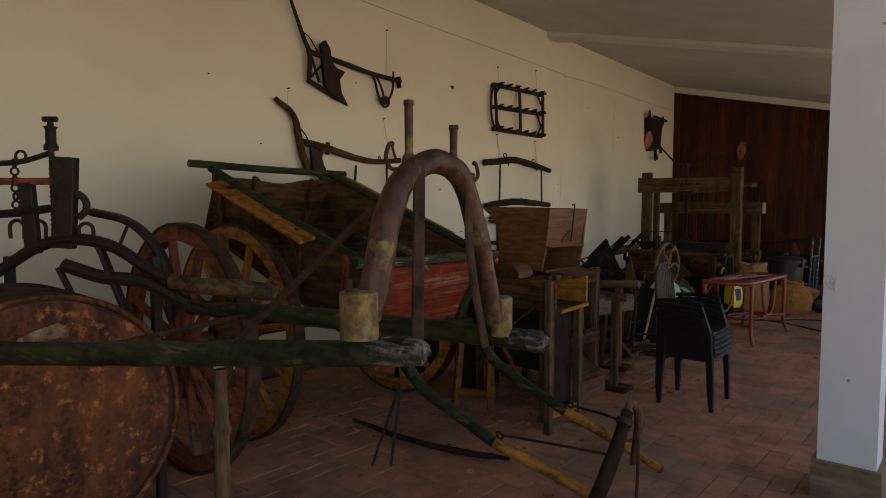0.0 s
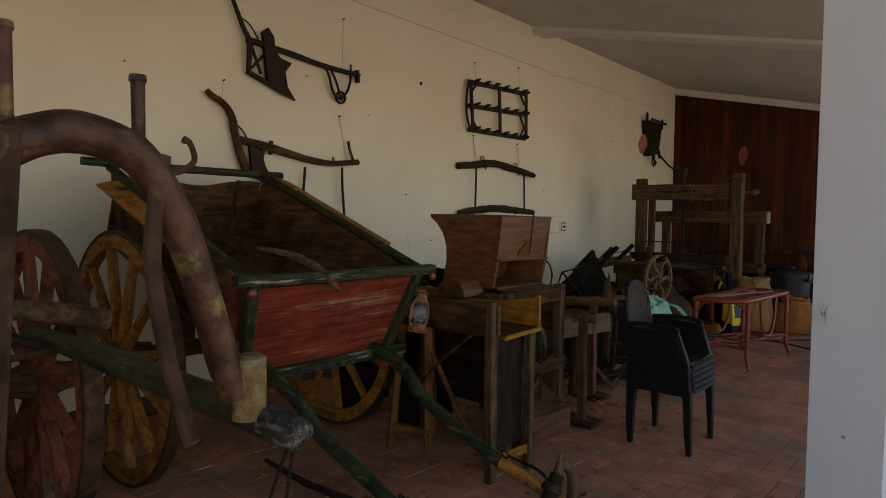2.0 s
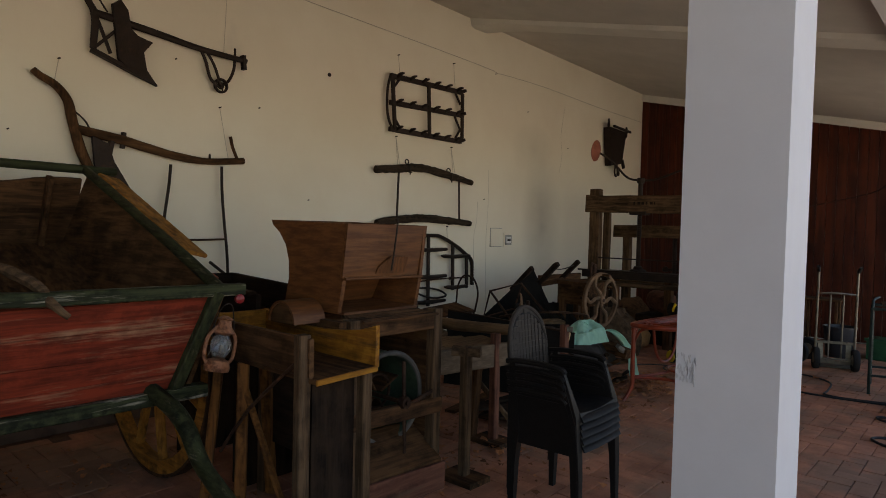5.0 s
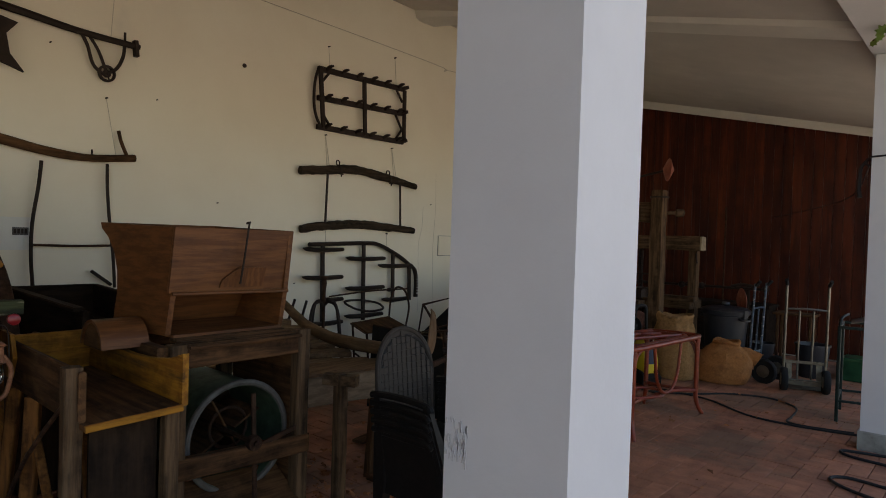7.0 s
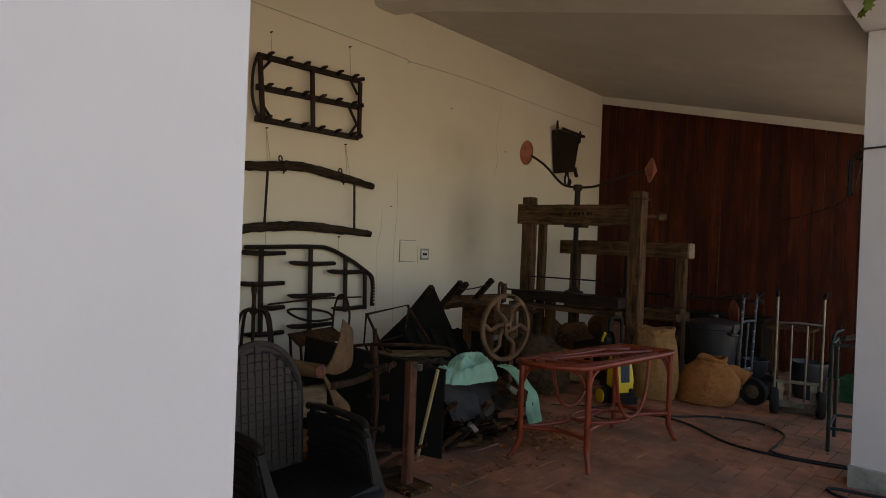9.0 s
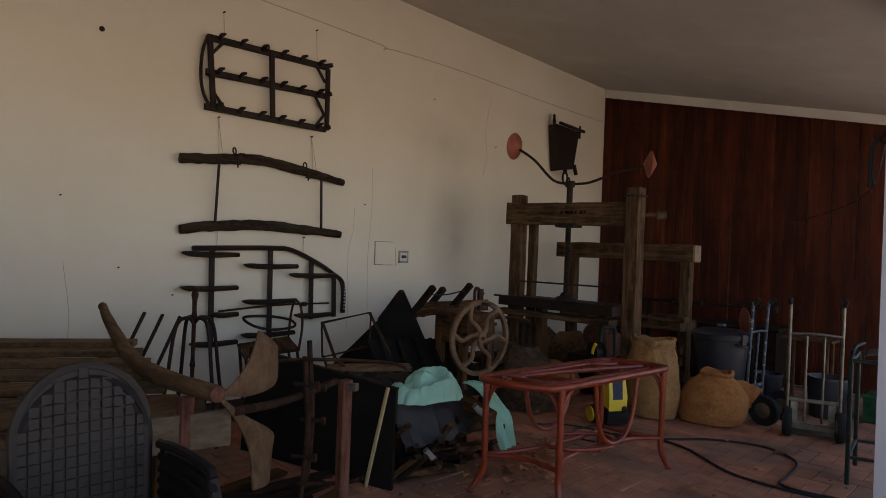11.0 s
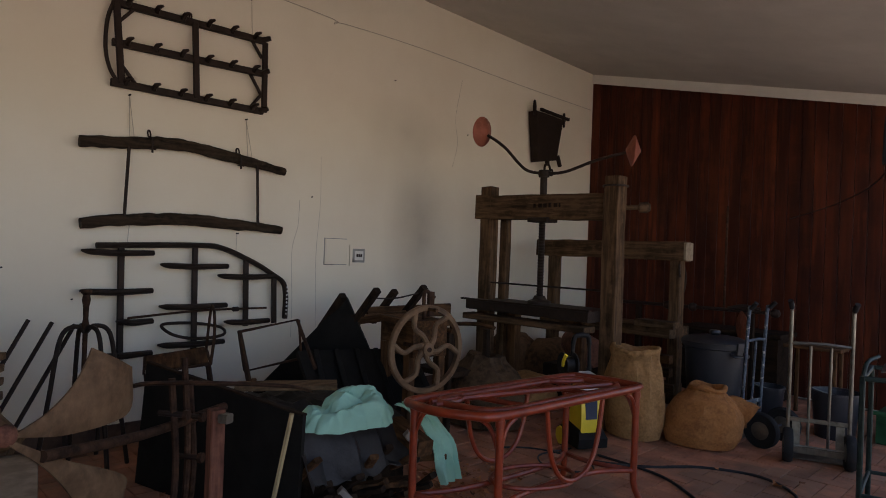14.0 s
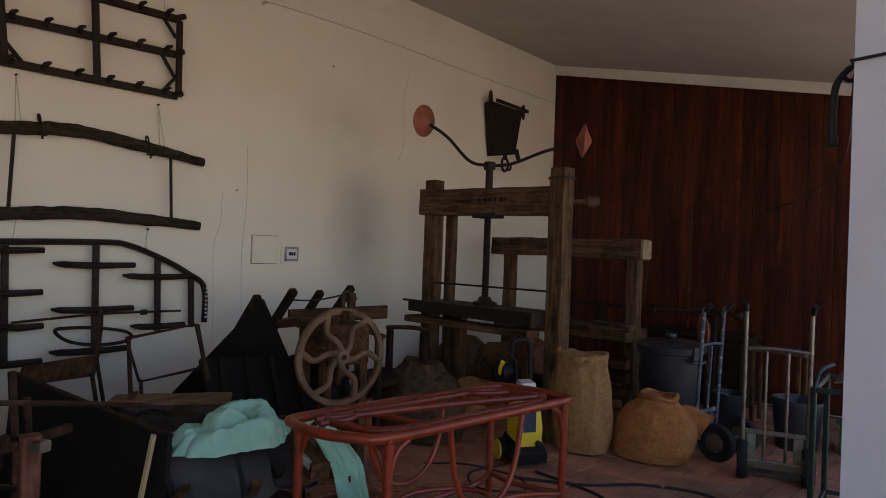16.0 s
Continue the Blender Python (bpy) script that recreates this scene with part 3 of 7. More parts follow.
def hurricane_lantern(o):
    o = Vector(o)
    T = thing("hurricane_lantern", o, "old hurricane lantern with peeling pale paint hung on the cart", "lantern")
    part("tank", lathe([(0.01, 0), (0.052, 0.0), (0.056, 0.02), (0.045, 0.045), (0.02, 0.055)], o, (0, 0, 1), 20), lantern_paint, T)
    part("globe", lathe([(0.025, 0.06), (0.04, 0.09), (0.042, 0.12), (0.025, 0.155)], o, (0, 0, 1), 20), glass, T, "clouded glass globe")
    part("chimney", lathe([(0.03, 0.155), (0.045, 0.165), (0.034, 0.18), (0.026, 0.215), (0.035, 0.222), (0.012, 0.235)], o, (0, 0, 1), 20), lantern_paint, T)
    for s in (-1, 1):
        part("side_tube", tube([o + Vector((0, s * 0.045, 0.03)), o + Vector((0, s * 0.066, 0.06)), o + Vector((0, s * 0.064, 0.14)), o + Vector((0, s * 0.03, 0.185))], 0.008, 8), lantern_paint, T)
    for k in range(3):
        a = k * 2.1
        part("guard_wire", tube([o + Vector((0.044 * math.cos(a), 0.044 * math.sin(a), 0.06)), o + Vector((0.046 * math.cos(a + 1), 0.046 * math.sin(a + 1), 0.105)), o + Vector((0.044 * math.cos(a + 2), 0.044 * math.sin(a + 2), 0.15))], 0.002, 6), galva, T)
    part("bail", tube([o + Vector((0, -0.05, 0.18)), o + Vector((0.01, -0.03, 0.27)), o + Vector((0, 0.02, 0.28)), o + Vector((0, 0.05, 0.18))], 0.0025, 6), iron, T)
    return T


lantern = hurricane_lantern((-2.46, 3.235, 0.775))
lantern.rotation_euler = (radians(-11), 0, 0)


def swingletree():
    T = thing("swingletree", (-1.25, 2.36, 0.05), "dark wooden swingletree with iron rods leaning on the cart shafts", "harness bar")
    a, b = Vector((-1.25, 2.36, 0.07)), Vector((-1.21, 2.68, 0.50))
    part("bar", rough_up(tube([a, a.lerp(b, 0.5) + Vector((0.01, 0, 0.0)), b], [0.032, 0.034, 0.026], 10), 0.003, 12), dark_wood["z"], T)
    part("fork", tube([b + Vector((0, -0.02, -0.02)), b + Vector((0.0, 0.03, 0.03)), (-1.19, 2.755, 0.46), (-1.20, 2.73, 0.24)], [0.014, 0.018, 0.022, 0.02], 10), grey_wood["z"], T)
    part("prong", tube([b, b + Vector((0.0, 0.022, 0.075))], [0.012, 0.006], 8), grey_wood["z"], T)
    for k in (0.12, 0.9):
        part("ferrule", band(a.lerp(b, k), tuple(b - a), 0.02, 0.037, 0.03, 16), iron, T)
    part("rod", tube([(-1.74, 2.45, 0.325), (-1.5, 2.52, 0.32), (-1.235, 2.55, 0.33)], 0.007, 8), rusty_iron, T)
    part("rod", tube([(-1.70, 3.06, 0.33), (-1.45, 2.93, 0.37), (-1.215, 2.66, 0.45)], 0.007, 8), rusty_iron, T)
    part("hanging_rod", tube([(-1.17, 2.70, 0.43), (-1.15, 2.66, 0.25), (-1.15, 2.64, 0.02)], 0.008, 8), rusty_iron, T)
    part("hook", tube([a + Vector((0.0, -0.02, 0.06)), a + Vector((0.01, -0.07, 0.07)), a + Vector((0.01, -0.08, 0.12)), a + Vector((0.01, -0.06, 0.13))], 0.006, 8), iron, T)
    return T


swingletree()
T = thing("forked_branch", (-2.2, 2.3, 0.0), "dark forked branch lying on the brick floor", "branch")
part("branch", rough_up(tube([(-3.12, 2.70, 0.03), (-2.92, 2.68, 0.035), (-2.69, 2.668, 0.035), (-2.48, 2.69, 0.03), (-2.29, 2.722, 0.03), (-2.13, 2.79, 0.025), (-1.98, 2.855, 0.02)], [0.012, 0.015, 0.018, 0.018, 0.02, 0.019, 0.012], 8), 0.004, 14), dark_wood["x"], T)
part("prop", tube([(-2.36, 2.3, 0.05), (-2.34, 2.36, 0.48)], 0.008, 6), iron, T)
part("prop", tube([(-2.44, 2.24, 0.05), (-2.34, 2.34, 0.46)], 0.008, 6), iron, T)


def arch_shafts():
    T = thing("shaft_pair", (-1.3, 1.1, 0), "pair of green wooden shafts joined by a rusty iron arch", "cart shafts")
    for ends, r in (([(-0.83, 0.856, 1.146), (-1.28, 0.80, 1.085), (-2.0, 0.73, 0.985), (-2.74, 0.675, 0.885)], [0.027, 0.031, 0.037, 0.043]), ([(-0.84, 1.305, 1.095), (-1.3, 1.355, 1.065), (-1.9, 1.42, 1.02), (-3.0, 1.545, 0.925)], [0.027, 0.031, 0.036, 0.038])):
        sh = part("shaft", rough_up(tube(ends, r, 12), 0.004, 9), green_wood["x"], T, "worn green shaft")
        a, b = Vector(ends[0]), Vector(ends[1])
        u = (a - b).normalized()
        bm = tube([a - u * 0.10, a - u * 0.05, a, a + u * 0.03, a + u * 0.042], [0.0255, 0.0275, 0.0275, 0.024, 0.016], 22, 8)
        for v in bm.verts:
            k = max(0.0, min(1.0, (v.co - (a - u * 0.09)).dot(u) / 0.12))
            g = noise.noise(Vector((v.co.x * 12, v.co.y * 90, v.co.z * 90)))
            v.co -= u * (0.028 * k * max(0.0, g)) + (v.co - a).cross(u).cross(u) * (-0.22 * k * g)
        part("splintered_end", bm, splinter, sh, "grey splintered wood end")
    # the arch
    A = [(-0.93, 0.836, 1.205), (-0.93, 0.867, 1.271), (-0.93, 0.895, 1.384), (-0.93, 0.938, 1.465), (-0.93, 0.989, 1.505), (-0.93, 1.047, 1.521), (-0.93, 1.105, 1.51), (-0.93, 1.15, 1.47), (-0.93, 1.193, 1.377), (-0.93, 1.239, 1.238), (-0.93, 1.27, 1.14)]
    arch = part("arch", rough_up(tube(A, [0.031, 0.031, 0.030, 0.028, 0.026, 0.026, 0.026, 0.027, 0.027, 0.026, 0.025], 14), 0.0045, 14), arch_mat, T, "thick rusty iron arch with flaking paint")
    for (x, y, z), h, r in (((-0.93, 0.822, 1.165), 0.094, 0.038), ((-0.92, 1.288, 1.10), 0.10, 0.026)):
        part("socket", rough_up(lathe([(r, 0), (r, h - 0.004), (r - 0.008, h), (r * 0.5, h)], (x, y, z), (0, 0, 1), 20), 0.002, 20), socket_mat, T, "yellow-green rusty socket")
        part("bolt", lathe([(0.007, 0), (0.007, 0.02), (0.004, 0.024)], (x - 0.0, y - 0.025, z + h), (0, 0, 1), 8), rusty_iron, T)
    for x, y, z0, z1 in ((-0.945, 0.98, 1.515, 1.648), (-0.955, 1.14, 1.505, 1.612)):
        part("pin", lathe([(0.016, 0), (0.014, 0.015), (0.009, 0.022), (0.0095, z1 - z0 - 0.012), (0.012, z1 - z0 - 0.008), (0.011, z1 - z0), (0.004, z1 - z0 + 0.001)], (x, y, z0), (0, 0, 1), 14), arch_mat, T)
    part("strap", bar((-0.91, 0.975, 1.52), (-0.885, 0.94, 1.10), 0.026, 0.01, (1, -0.5, 0), segs=4), rusty_iron, T, "flat rusty strap inside the arch")
    part("strap", tube([(-0.915, 1.155, 1.50), (-0.905, 1.135, 1.36), (-0.895, 1.15, 1.22), (-0.89, 1.18, 1.095)], 0.0125, 8, 6, None, 0.55), rusty_iron, T)
    part("hook", tube([(-0.94, 0.94, 1.50), (-0.94, 0.92, 1.502), (-0.94, 0.907, 1.522), (-0.94, 0.915, 1.548), (-0.94, 0.926, 1.552)], [0.0045, 0.0045, 0.0045, 0.0045, 0.006], 8), rusty_iron, T)
    part("hook", tube([(-0.94, 1.165, 1.48), (-0.94, 1.19, 1.48), (-0.94, 1.213, 1.497), (-0.94, 1.207, 1.522), (-0.94, 1.197, 1.527)], [0.0045, 0.0045, 0.0045, 0.0045, 0.006], 8), rusty_iron, T)
    part("strut", tube([(-0.95, 0.87, 1.415), (-1.10, 0.85, 1.30), (-1.30, 0.78, 1.12)], 0.009, 8, 3), rusty_iron, T)
    part("prop", rough_up(lathe([(0.022, 0), (0.020, 0.5), (0.019, 0.86), (0.024, 0.88), (0.018, 0.9), (0.014, 1.03)], (-1.40, 0.79, 0.0), (0, 0, 1), 12), 0.002, 10), grey_wood["z"], T, "grey wooden prop under the shaft")
    part("cross_rod", tube([(-2.3, 0.72, 0.93), (-2.35, 1.44, 0.97)], 0.012, 8), rusty_iron, T)
    return T


arch_shafts()


def rusty_drum():
    c = Vector((-2.80, 0.84, 0.545))
    T = thing("metal_drum", (-3.2, 0.84, 0), "large rusty metal drum lying on its side on the floor", "drum")
    ax = Vector((-1, 0.04, 0))
    part("end_plate", rough_up(lathe([(0.02, 0.022), (0.2, 0.018), (0.38, 0.028), (0.45, 0.02), (0.50, 0.03), (0.515, 0.034)], c, ax, 56), 0.004, 5), drum_rust, T, "orange-brown rusted end plate")
    part("shell", lathe([(0.515, 0.03), (0.52, 0.1), (0.522, 0.25), (0.536, 0.262), (0.536, 0.285), (0.522, 0.30), (0.522, 0.52), (0.536, 0.53), (0.536, 0.555), (0.522, 0.565), (0.515, 0.8), (0.1, 0.8)], c, ax, 56), drum_side, T)
    part("rim", ring(c + ax * 0.022, ax, 0.522, 0.013, 56), drum_rust, T)
    part("patch", rough_up(plate([c + Vector((-0.0215, yy, zz)) for yy, zz in ((-0.10, 0.335), (-0.05, 0.345), (-0.02, 0.33), (0.03, 0.35), (0.085, 0.35), (0.095, 0.385), (0.05, 0.415), (0.0, 0.40), (-0.04, 0.39), (-0.09, 0.37))], (-0.04, 0, 0)), 0.003, 16), flake_paint, T, "pale flaking bung plate")
    return T


rusty_drum()

# lone red wheel behind the drum
T = thing("red_cart_wheel", (-3.25, 1.63, 0), "dull red wooden cart wheel standing beside the yellow-wheeled cart", "wheel")
spoked_wheel(T, "wheel", (-3.25, 1.63, 0.672), (0, 1, 0), 0.672, wheel_red, rusty_iron, 12, 0.07)
part("axle_stub", lathe([(0.03, -0.3), (0.03, 0.25)], (-3.25, 1.60, 0.672), (0, 1, 0), 14), rusty_iron, T)
part("rest", bar((-3.25, 1.38, 0.0), (-3.25, 1.38, 0.65), 0.05, 0.05), dark_wood["z"], T)


def K(a, z, dep=0.0):
    """A place in the upright plane of the fore-carriage."""
    return Vector((-1.80 + 0.756 * a - 0.655 * dep, 2.079 + 0.655 * a + 0.756 * dep, z))


def fore_carriage():
    T = thing("plough_fore_carriage", (-2.9, 1.1, 0), "black iron plough fore-carriage with a screw and chains", "farm implement")
    part("arched_bar", tube([K(-2.023, 1.098), K(-1.925, 1.152), K(-1.765, 1.251), K(-1.606, 1.285), K(-1.434, 1.251), K(-1.282, 1.152), K(-1.139, 1.091)], [0.028, 0.03, 0.032, 0.034, 0.032, 0.03, 0.03], 10, 5, None, 0.8), iron, T, "heavy arched iron bar")
    part("pole", rough_up(tube([K(-1.188, 1.098), K(-1.065, 1.081), K(-0.894, 1.069), K(-0.732, 1.049)], [0.034, 0.036, 0.04, 0.036], 10), 0.004, 12), grey_wood["x"], T, "grey wooden pole stub")
    part("upright", bar(K(-1.625, 1.638), K(-1.650, 1.246), 0.09, 0.05, (0.655, -0.756, 0), segs=3), iron, T)
    part("upright", bar(K(-1.998, 1.589), K(-1.998, 1.172), 0.09, 0.05, (0.655, -0.756, 0), segs=3), iron, T)
    part("screw", tube([K(-1.689, 1.700), K(-1.687, 1.246)], 0.012, 8), rusty_iron, T)
    for k in range(16):
        part("thread", ring(K(-1.687, 1.589) + Vector((0, 0, -0.02 * k)), (0, 0, 1), 0.013, 0.004, 10), rusty_iron, T)
    part("screw_nut", lathe([(0.03, 0), (0.03, 0.02), (0.022, 0.03), (0.022, 0.09), (0.03, 0.1), (0.014, 0.105), (0.012, 0.13)], K(-1.689, 1.668), (0, 0, 1), 10), iron, T)
    part("screw_handle", tube([K(-1.719, 1.801), K(-1.660, 1.801)], 0.012, 8), iron, T)
    part("tie_bar", tube([K(-1.998, 1.609), K(-1.827, 1.619), K(-1.689, 1.658)], 0.012, 8), iron, T)
    part("red_bar", bar(K(-2.023, 1.535), K(-1.650, 1.535), 0.03, 0.03), wheel_red["x"], T, "dull red wooden bar")
    part("saddle", tube([K(-1.998, 1.393), K(-1.851, 1.398), K(-1.704, 1.418)], 0.03, 8, 4, None, 0.6), iron, T)
    part("post", bar(K(-1.802, 1.528), K(-1.782, 1.221), 0.06, 0.04, (0.655, -0.756, 0)), iron, T)
    for k in range(6):
        part("chain_link", ring(K(-1.851, 1.614) + Vector((0, 0, -0.036 * k)), (0.7, -0.7, 0) if k % 2 else (0.7, 0.7, 0), 0.016, 0.005, 10), iron, T)
    part("eye_ring", ring(K(-1.822, 1.643), (0.65, -0.75, 0), 0.022, 0.006, 16), iron, T)
    part("hook", tube([K(-1.606, 1.491), K(-1.556, 1.462), K(-1.547, 1.413), K(-1.581, 1.378)], 0.016, 8), iron, T)
    for x, y in ((30, 405), (68, 405), (152, 410)):
        part("shackle", tube([K((x - 796) * 0.002455, 1.42 - (y + 18 - 369) * 0.002455), K((x - 796) * 0.002455, 1.42 - (y - 6 - 369) * 0.002455), K((x - 784) * 0.002455, 1.42 - (y - 14 - 369) * 0.002455), K((x - 772) * 0.002455, 1.42 - (y - 6 - 369) * 0.002455), K((x - 772) * 0.002455, 1.42 - (y + 18 - 369) * 0.002455)], 0.008, 8), iron, T)
    # wheel guard behind, stays and axle
    part("guard", tube([K(-1.66, 1.40, 0.25), K(-1.5, 1.36, 0.25), K(-1.39, 1.27, 0.25), K(-1.31, 1.12, 0.25), K(-1.30, 0.9, 0.25)], 0.04, 8, 6, None, 0.5), iron, T)
    part("stay", bar(K(-1.679, 1.160), K(-1.610, 1.012), 0.03, 0.02), iron, T)
    part("stay", bar(K(-1.502, 1.270), K(-1.385, 0.951), 0.05, 0.02), iron, T)
    part("stay", bar(K(-1.414, 1.246), K(-1.370, 1.344), 0.014, 0.014), iron, T)
    part("axle", tube([K(-1.655, 1.172), K(-1.483, 1.118), K(-1.311, 1.098), K(-1.115, 1.000)], 0.03, 8, 5), iron, T)
    part("under_bar", tube([K(-1.115, 0.988), K(-0.943, 0.951), K(-0.771, 0.951)], 0.02, 8), iron, T)
    for x in (-20, 250):
        a = K((x - 784) * 0.002455, 1.15, 0.12)
        part("leg", bar((a.x, a.y, 0.0), (a.x, a.y, 1.2), 0.04, 0.04), iron, T)
    return T


fore_carriage()


# ---- tools on the plaster wall ----
yoke_wood = woods("dark_yoke_wood", (0.055, 0.036, 0.022), (0.03, 0.02, 0.013), bump=0.7, c3=(0.08, 0.058, 0.038), wear=0.57, wscale=9)

def W(y, z, x=-4.55):
    return Vector((x, y, z))


def wires(T, pairs):
    for (y0_, z0_), (y1_, z1_) in pairs:
        part("wire", tube([W(y0_, z0_, -4.56), W(y1_, z1_, -4.592)], 0.0025, 6), string_mat, T, "thin hanging wire")
        part("nail", lathe([(0.006, 0), (0.006, 0.03), (0.003, 0.032)], W(y1_, z1_, -4.602), (1, 0, 0), 8), iron, T)


def iron_plough():
    T = thing("iron_plough", (-4.55, 3.9, 2.4), "black iron walking plough hung on the plaster wall", "plough")
    part("handle", tube([W(3.17, 3.42), W(3.29, 3.17), W(3.42, 2.88), W(3.48, 2.76), W(3.47, 2.54)], [0.012, 0.016, 0.022, 0.026, 0.022], 8, 6, None, 0.7), iron, T)
    part("beam", tube([W(3.46, 2.78), W(3.87, 2.742), W(4.21, 2.705), W(4.6, 2.69)], [0.026, 0.026, 0.023, 0.022], 8), iron, T)
    part("mouldboard", rough_up(plate([W(3.58, 2.86), W(3.63, 2.9), W(3.68, 2.84), W(3.70, 2.72), W(3.75, 2.68), W(3.85, 2.66), W(3.79, 2.58), W(3.81, 2.46), W(3.885, 2.36), W(3.74, 2.41), W(3.62, 2.5), W(3.60, 2.7)], (0.035, 0, 0)), 0.006, 6), iron, T, "curved black mouldboard and share")
    part("landside", bar(W(3.46, 2.53), W(3.80, 2.41), 0.05, 0.03), iron, T)
    part("frame_brace", bar(W(3.50, 2.73), W(3.58, 2.53), 0.025, 0.02), iron, T)
    part("frame_brace", bar(W(3.49, 2.56), W(3.64, 2.72), 0.02, 0.02), iron, T)
    part("stay_rod", tube([W(3.39, 2.94), W(3.48, 2.90), W(3.56, 2.80)], 0.006, 6), iron, T)
    part("wheel", band(W(4.385, 2.46), (1, 0, 0), 0.043, 0.058, 0.025, 20), iron, T)
    part("wheel_boss", ring(W(4.385, 2.46), (1, 0, 0), 0.018, 0.01, 14), iron, T)
    for k in range(4):
        a = k * math.pi / 2 + 0.4
        part("wheel_spoke", bar(W(4.385, 2.46), W(4.385 + 0.05 * math.cos(a), 2.46 + 0.05 * math.sin(a)), 0.01, 0.01), iron, T)
    part("fork", tube([W(4.22, 2.70), W(4.26, 2.62), W(4.30, 2.5), W(4.385, 2.44)], 0.012, 8), iron, T)
    part("fork", tube([W(4.27, 2.69), W(4.33, 2.6), W(4.385, 2.46)], 0.011, 8), iron, T)
    part("fork", tube([W(4.50, 2.70), W(4.49, 2.60), W(4.45, 2.51), W(4.385, 2.46)], 0.012, 8), iron, T)
    part("clevis", bar(W(4.57, 2.73), W(4.58, 2.62), 0.05, 0.03), iron, T)
    part("clevis_bolt", tube([W(4.50, 2.66), W(4.50, 2.77)], 0.009, 8), iron, T)
    wires(T, [((4.41, 2.71), (4.45, 3.17))])


def wooden_plough():
    T = thing("wooden_plough", (-4.55, 3.9, 1.7), "old wooden plough with a long bent beam on the wall", "plough")
    part("handle", rough_up(tube([W(3.12, 2.335), W(3.17, 2.30), W(3.26, 2.25), W(3.32, 2.17), W(3.35, 2.04), W(3.40, 1.86), W(3.46, 1.72)], [0.02, 0.024, 0.026, 0.028, 0.032, 0.034, 0.03], 10), 0.004, 9), old_wood["z"], T)
    part("beam", rough_up(tube([W(3.34, 2.0), W(3.66, 1.955), W(4.03, 1.885), W(4.27, 1.868), W(4.585, 1.90)], [0.03, 0.034, 0.03, 0.026, 0.026], 10), 0.004, 8), old_wood["y"], T)
    part("ploughshare", plate([W(3.46, 1.96), W(3.56, 1.92), W(3.60, 1.80), W(3.72, 1.60), W(3.60, 1.66), W(3.48, 1.74)], (0.03, 0, 0)), iron, T)
    part("sheath", bar(W(3.60, 1.99), W(3.55, 1.74), 0.04, 0.035), iron, T)
    part("clip", bar(W(3.66, 1.90), W(3.67, 2.01), 0.03, 0.03), iron, T)
    part("pin", tube([W(4.47, 2.08), W(4.49, 2.0), W(4.535, 1.90)], 0.013, 8), old_wood["z"], T)
    part("ring_hook", ring(W(4.30, 1.905), (0.3, 1, 0), 0.02, 0.005, 14), iron, T)
    part("chain", tube([W(3.33, 2.13), W(3.42, 2.06), W(3.47, 1.97)], 0.006, 6), iron, T)
    wires(T, [((4.46, 1.9), (4.40, 2.30)), ((3.24, 2.25), (3.28, 2.44))])


def rod_frame():
    T = thing("rod_frame", (-4.56, 4.2, 0.95), "thin bent iron rods with a crossbar hung on the wall", "yoke bows")
    part("rod", tube([W(4.0, 1.82), W(3.985, 1.65), W(3.955, 1.42), W(3.95, 1.2), W(3.965, 0.98)], 0.0115, 8), iron, T)
    part("rod", tube([W(4.40, 1.84), W(4.405, 1.65), W(4.425, 1.42), W(4.45, 1.2), W(4.465, 0.98)], 0.0115, 8), iron, T)
    part("crossbar", tube([W(3.96, 1.275), W(4.2, 1.27), W(4.44, 1.275)], 0.008, 8), rusty_iron, T)
    part("short_rod", tube([W(4.31, 1.10), W(4.44, 1.0)], 0.012, 8), iron, T)


def harrow():
    T = thing("spike_harrow", (-4.53, 6.7, 2.34), "black iron spike harrow frame hung on the wall", "harrow")
    rows = ((2.885, 2.905), (2.625, 2.655), (2.365, 2.365))
    for za, zb in rows:
        part("long_bar", bar(W(6.17, za), W(7.25, zb), 0.036, 0.048), iron, T)
        for k in range(6):
            y = 6.26 + k * 0.18
            z = za + (zb - za) * (y - 6.17) / 1.1
            part("tooth", tube([W(y, z, -4.55), W(y - 0.01, z + 0.02, -4.49), W(y + 0.012, z + 0.03, -4.46)], [0.02, 0.017, 0.008], 6, 2), iron, T)
        part("end_tip", tube([W(7.22, zb), W(7.27, zb + 0.02, -4.5)], [0.024, 0.018], 6), iron, T)
    for ya, yb in ((6.18, 6.23), (6.70, 6.73), (7.245, 7.255)):
        part("cross_bar", bar(W(ya, 2.89, -4.535), W(yb, 2.36, -4.535), 0.042, 0.026, (1, 0, 0)), iron, T)
    for a, b in (((6.20, 2.76), (6.30, 2.88)), ((6.22, 2.5), (6.33, 2.37)), ((7.13, 2.9), (7.23, 2.77)), ((7.14, 2.37), (7.24, 2.5)), ((7.13, 2.64), (7.24, 2.48))):
        part("brace", bar(W(*a), W(*b), 0.022, 0.022), iron, T)
    part("bow", tube([W(6.17, 2.89), W(6.135, 2.76), W(6.13, 2.58), W(6.16, 2.45), W(6.22, 2.36)], 0.013, 8), iron, T)
    part("eye", ring(W(6.67, 2.93), (0, 1, 0), 0.02, 0.006, 12), iron, T)
    wires(T, [((6.31, 2.88), (6.31, 3.12)), ((7.15, 2.9), (7.15, 3.21))])


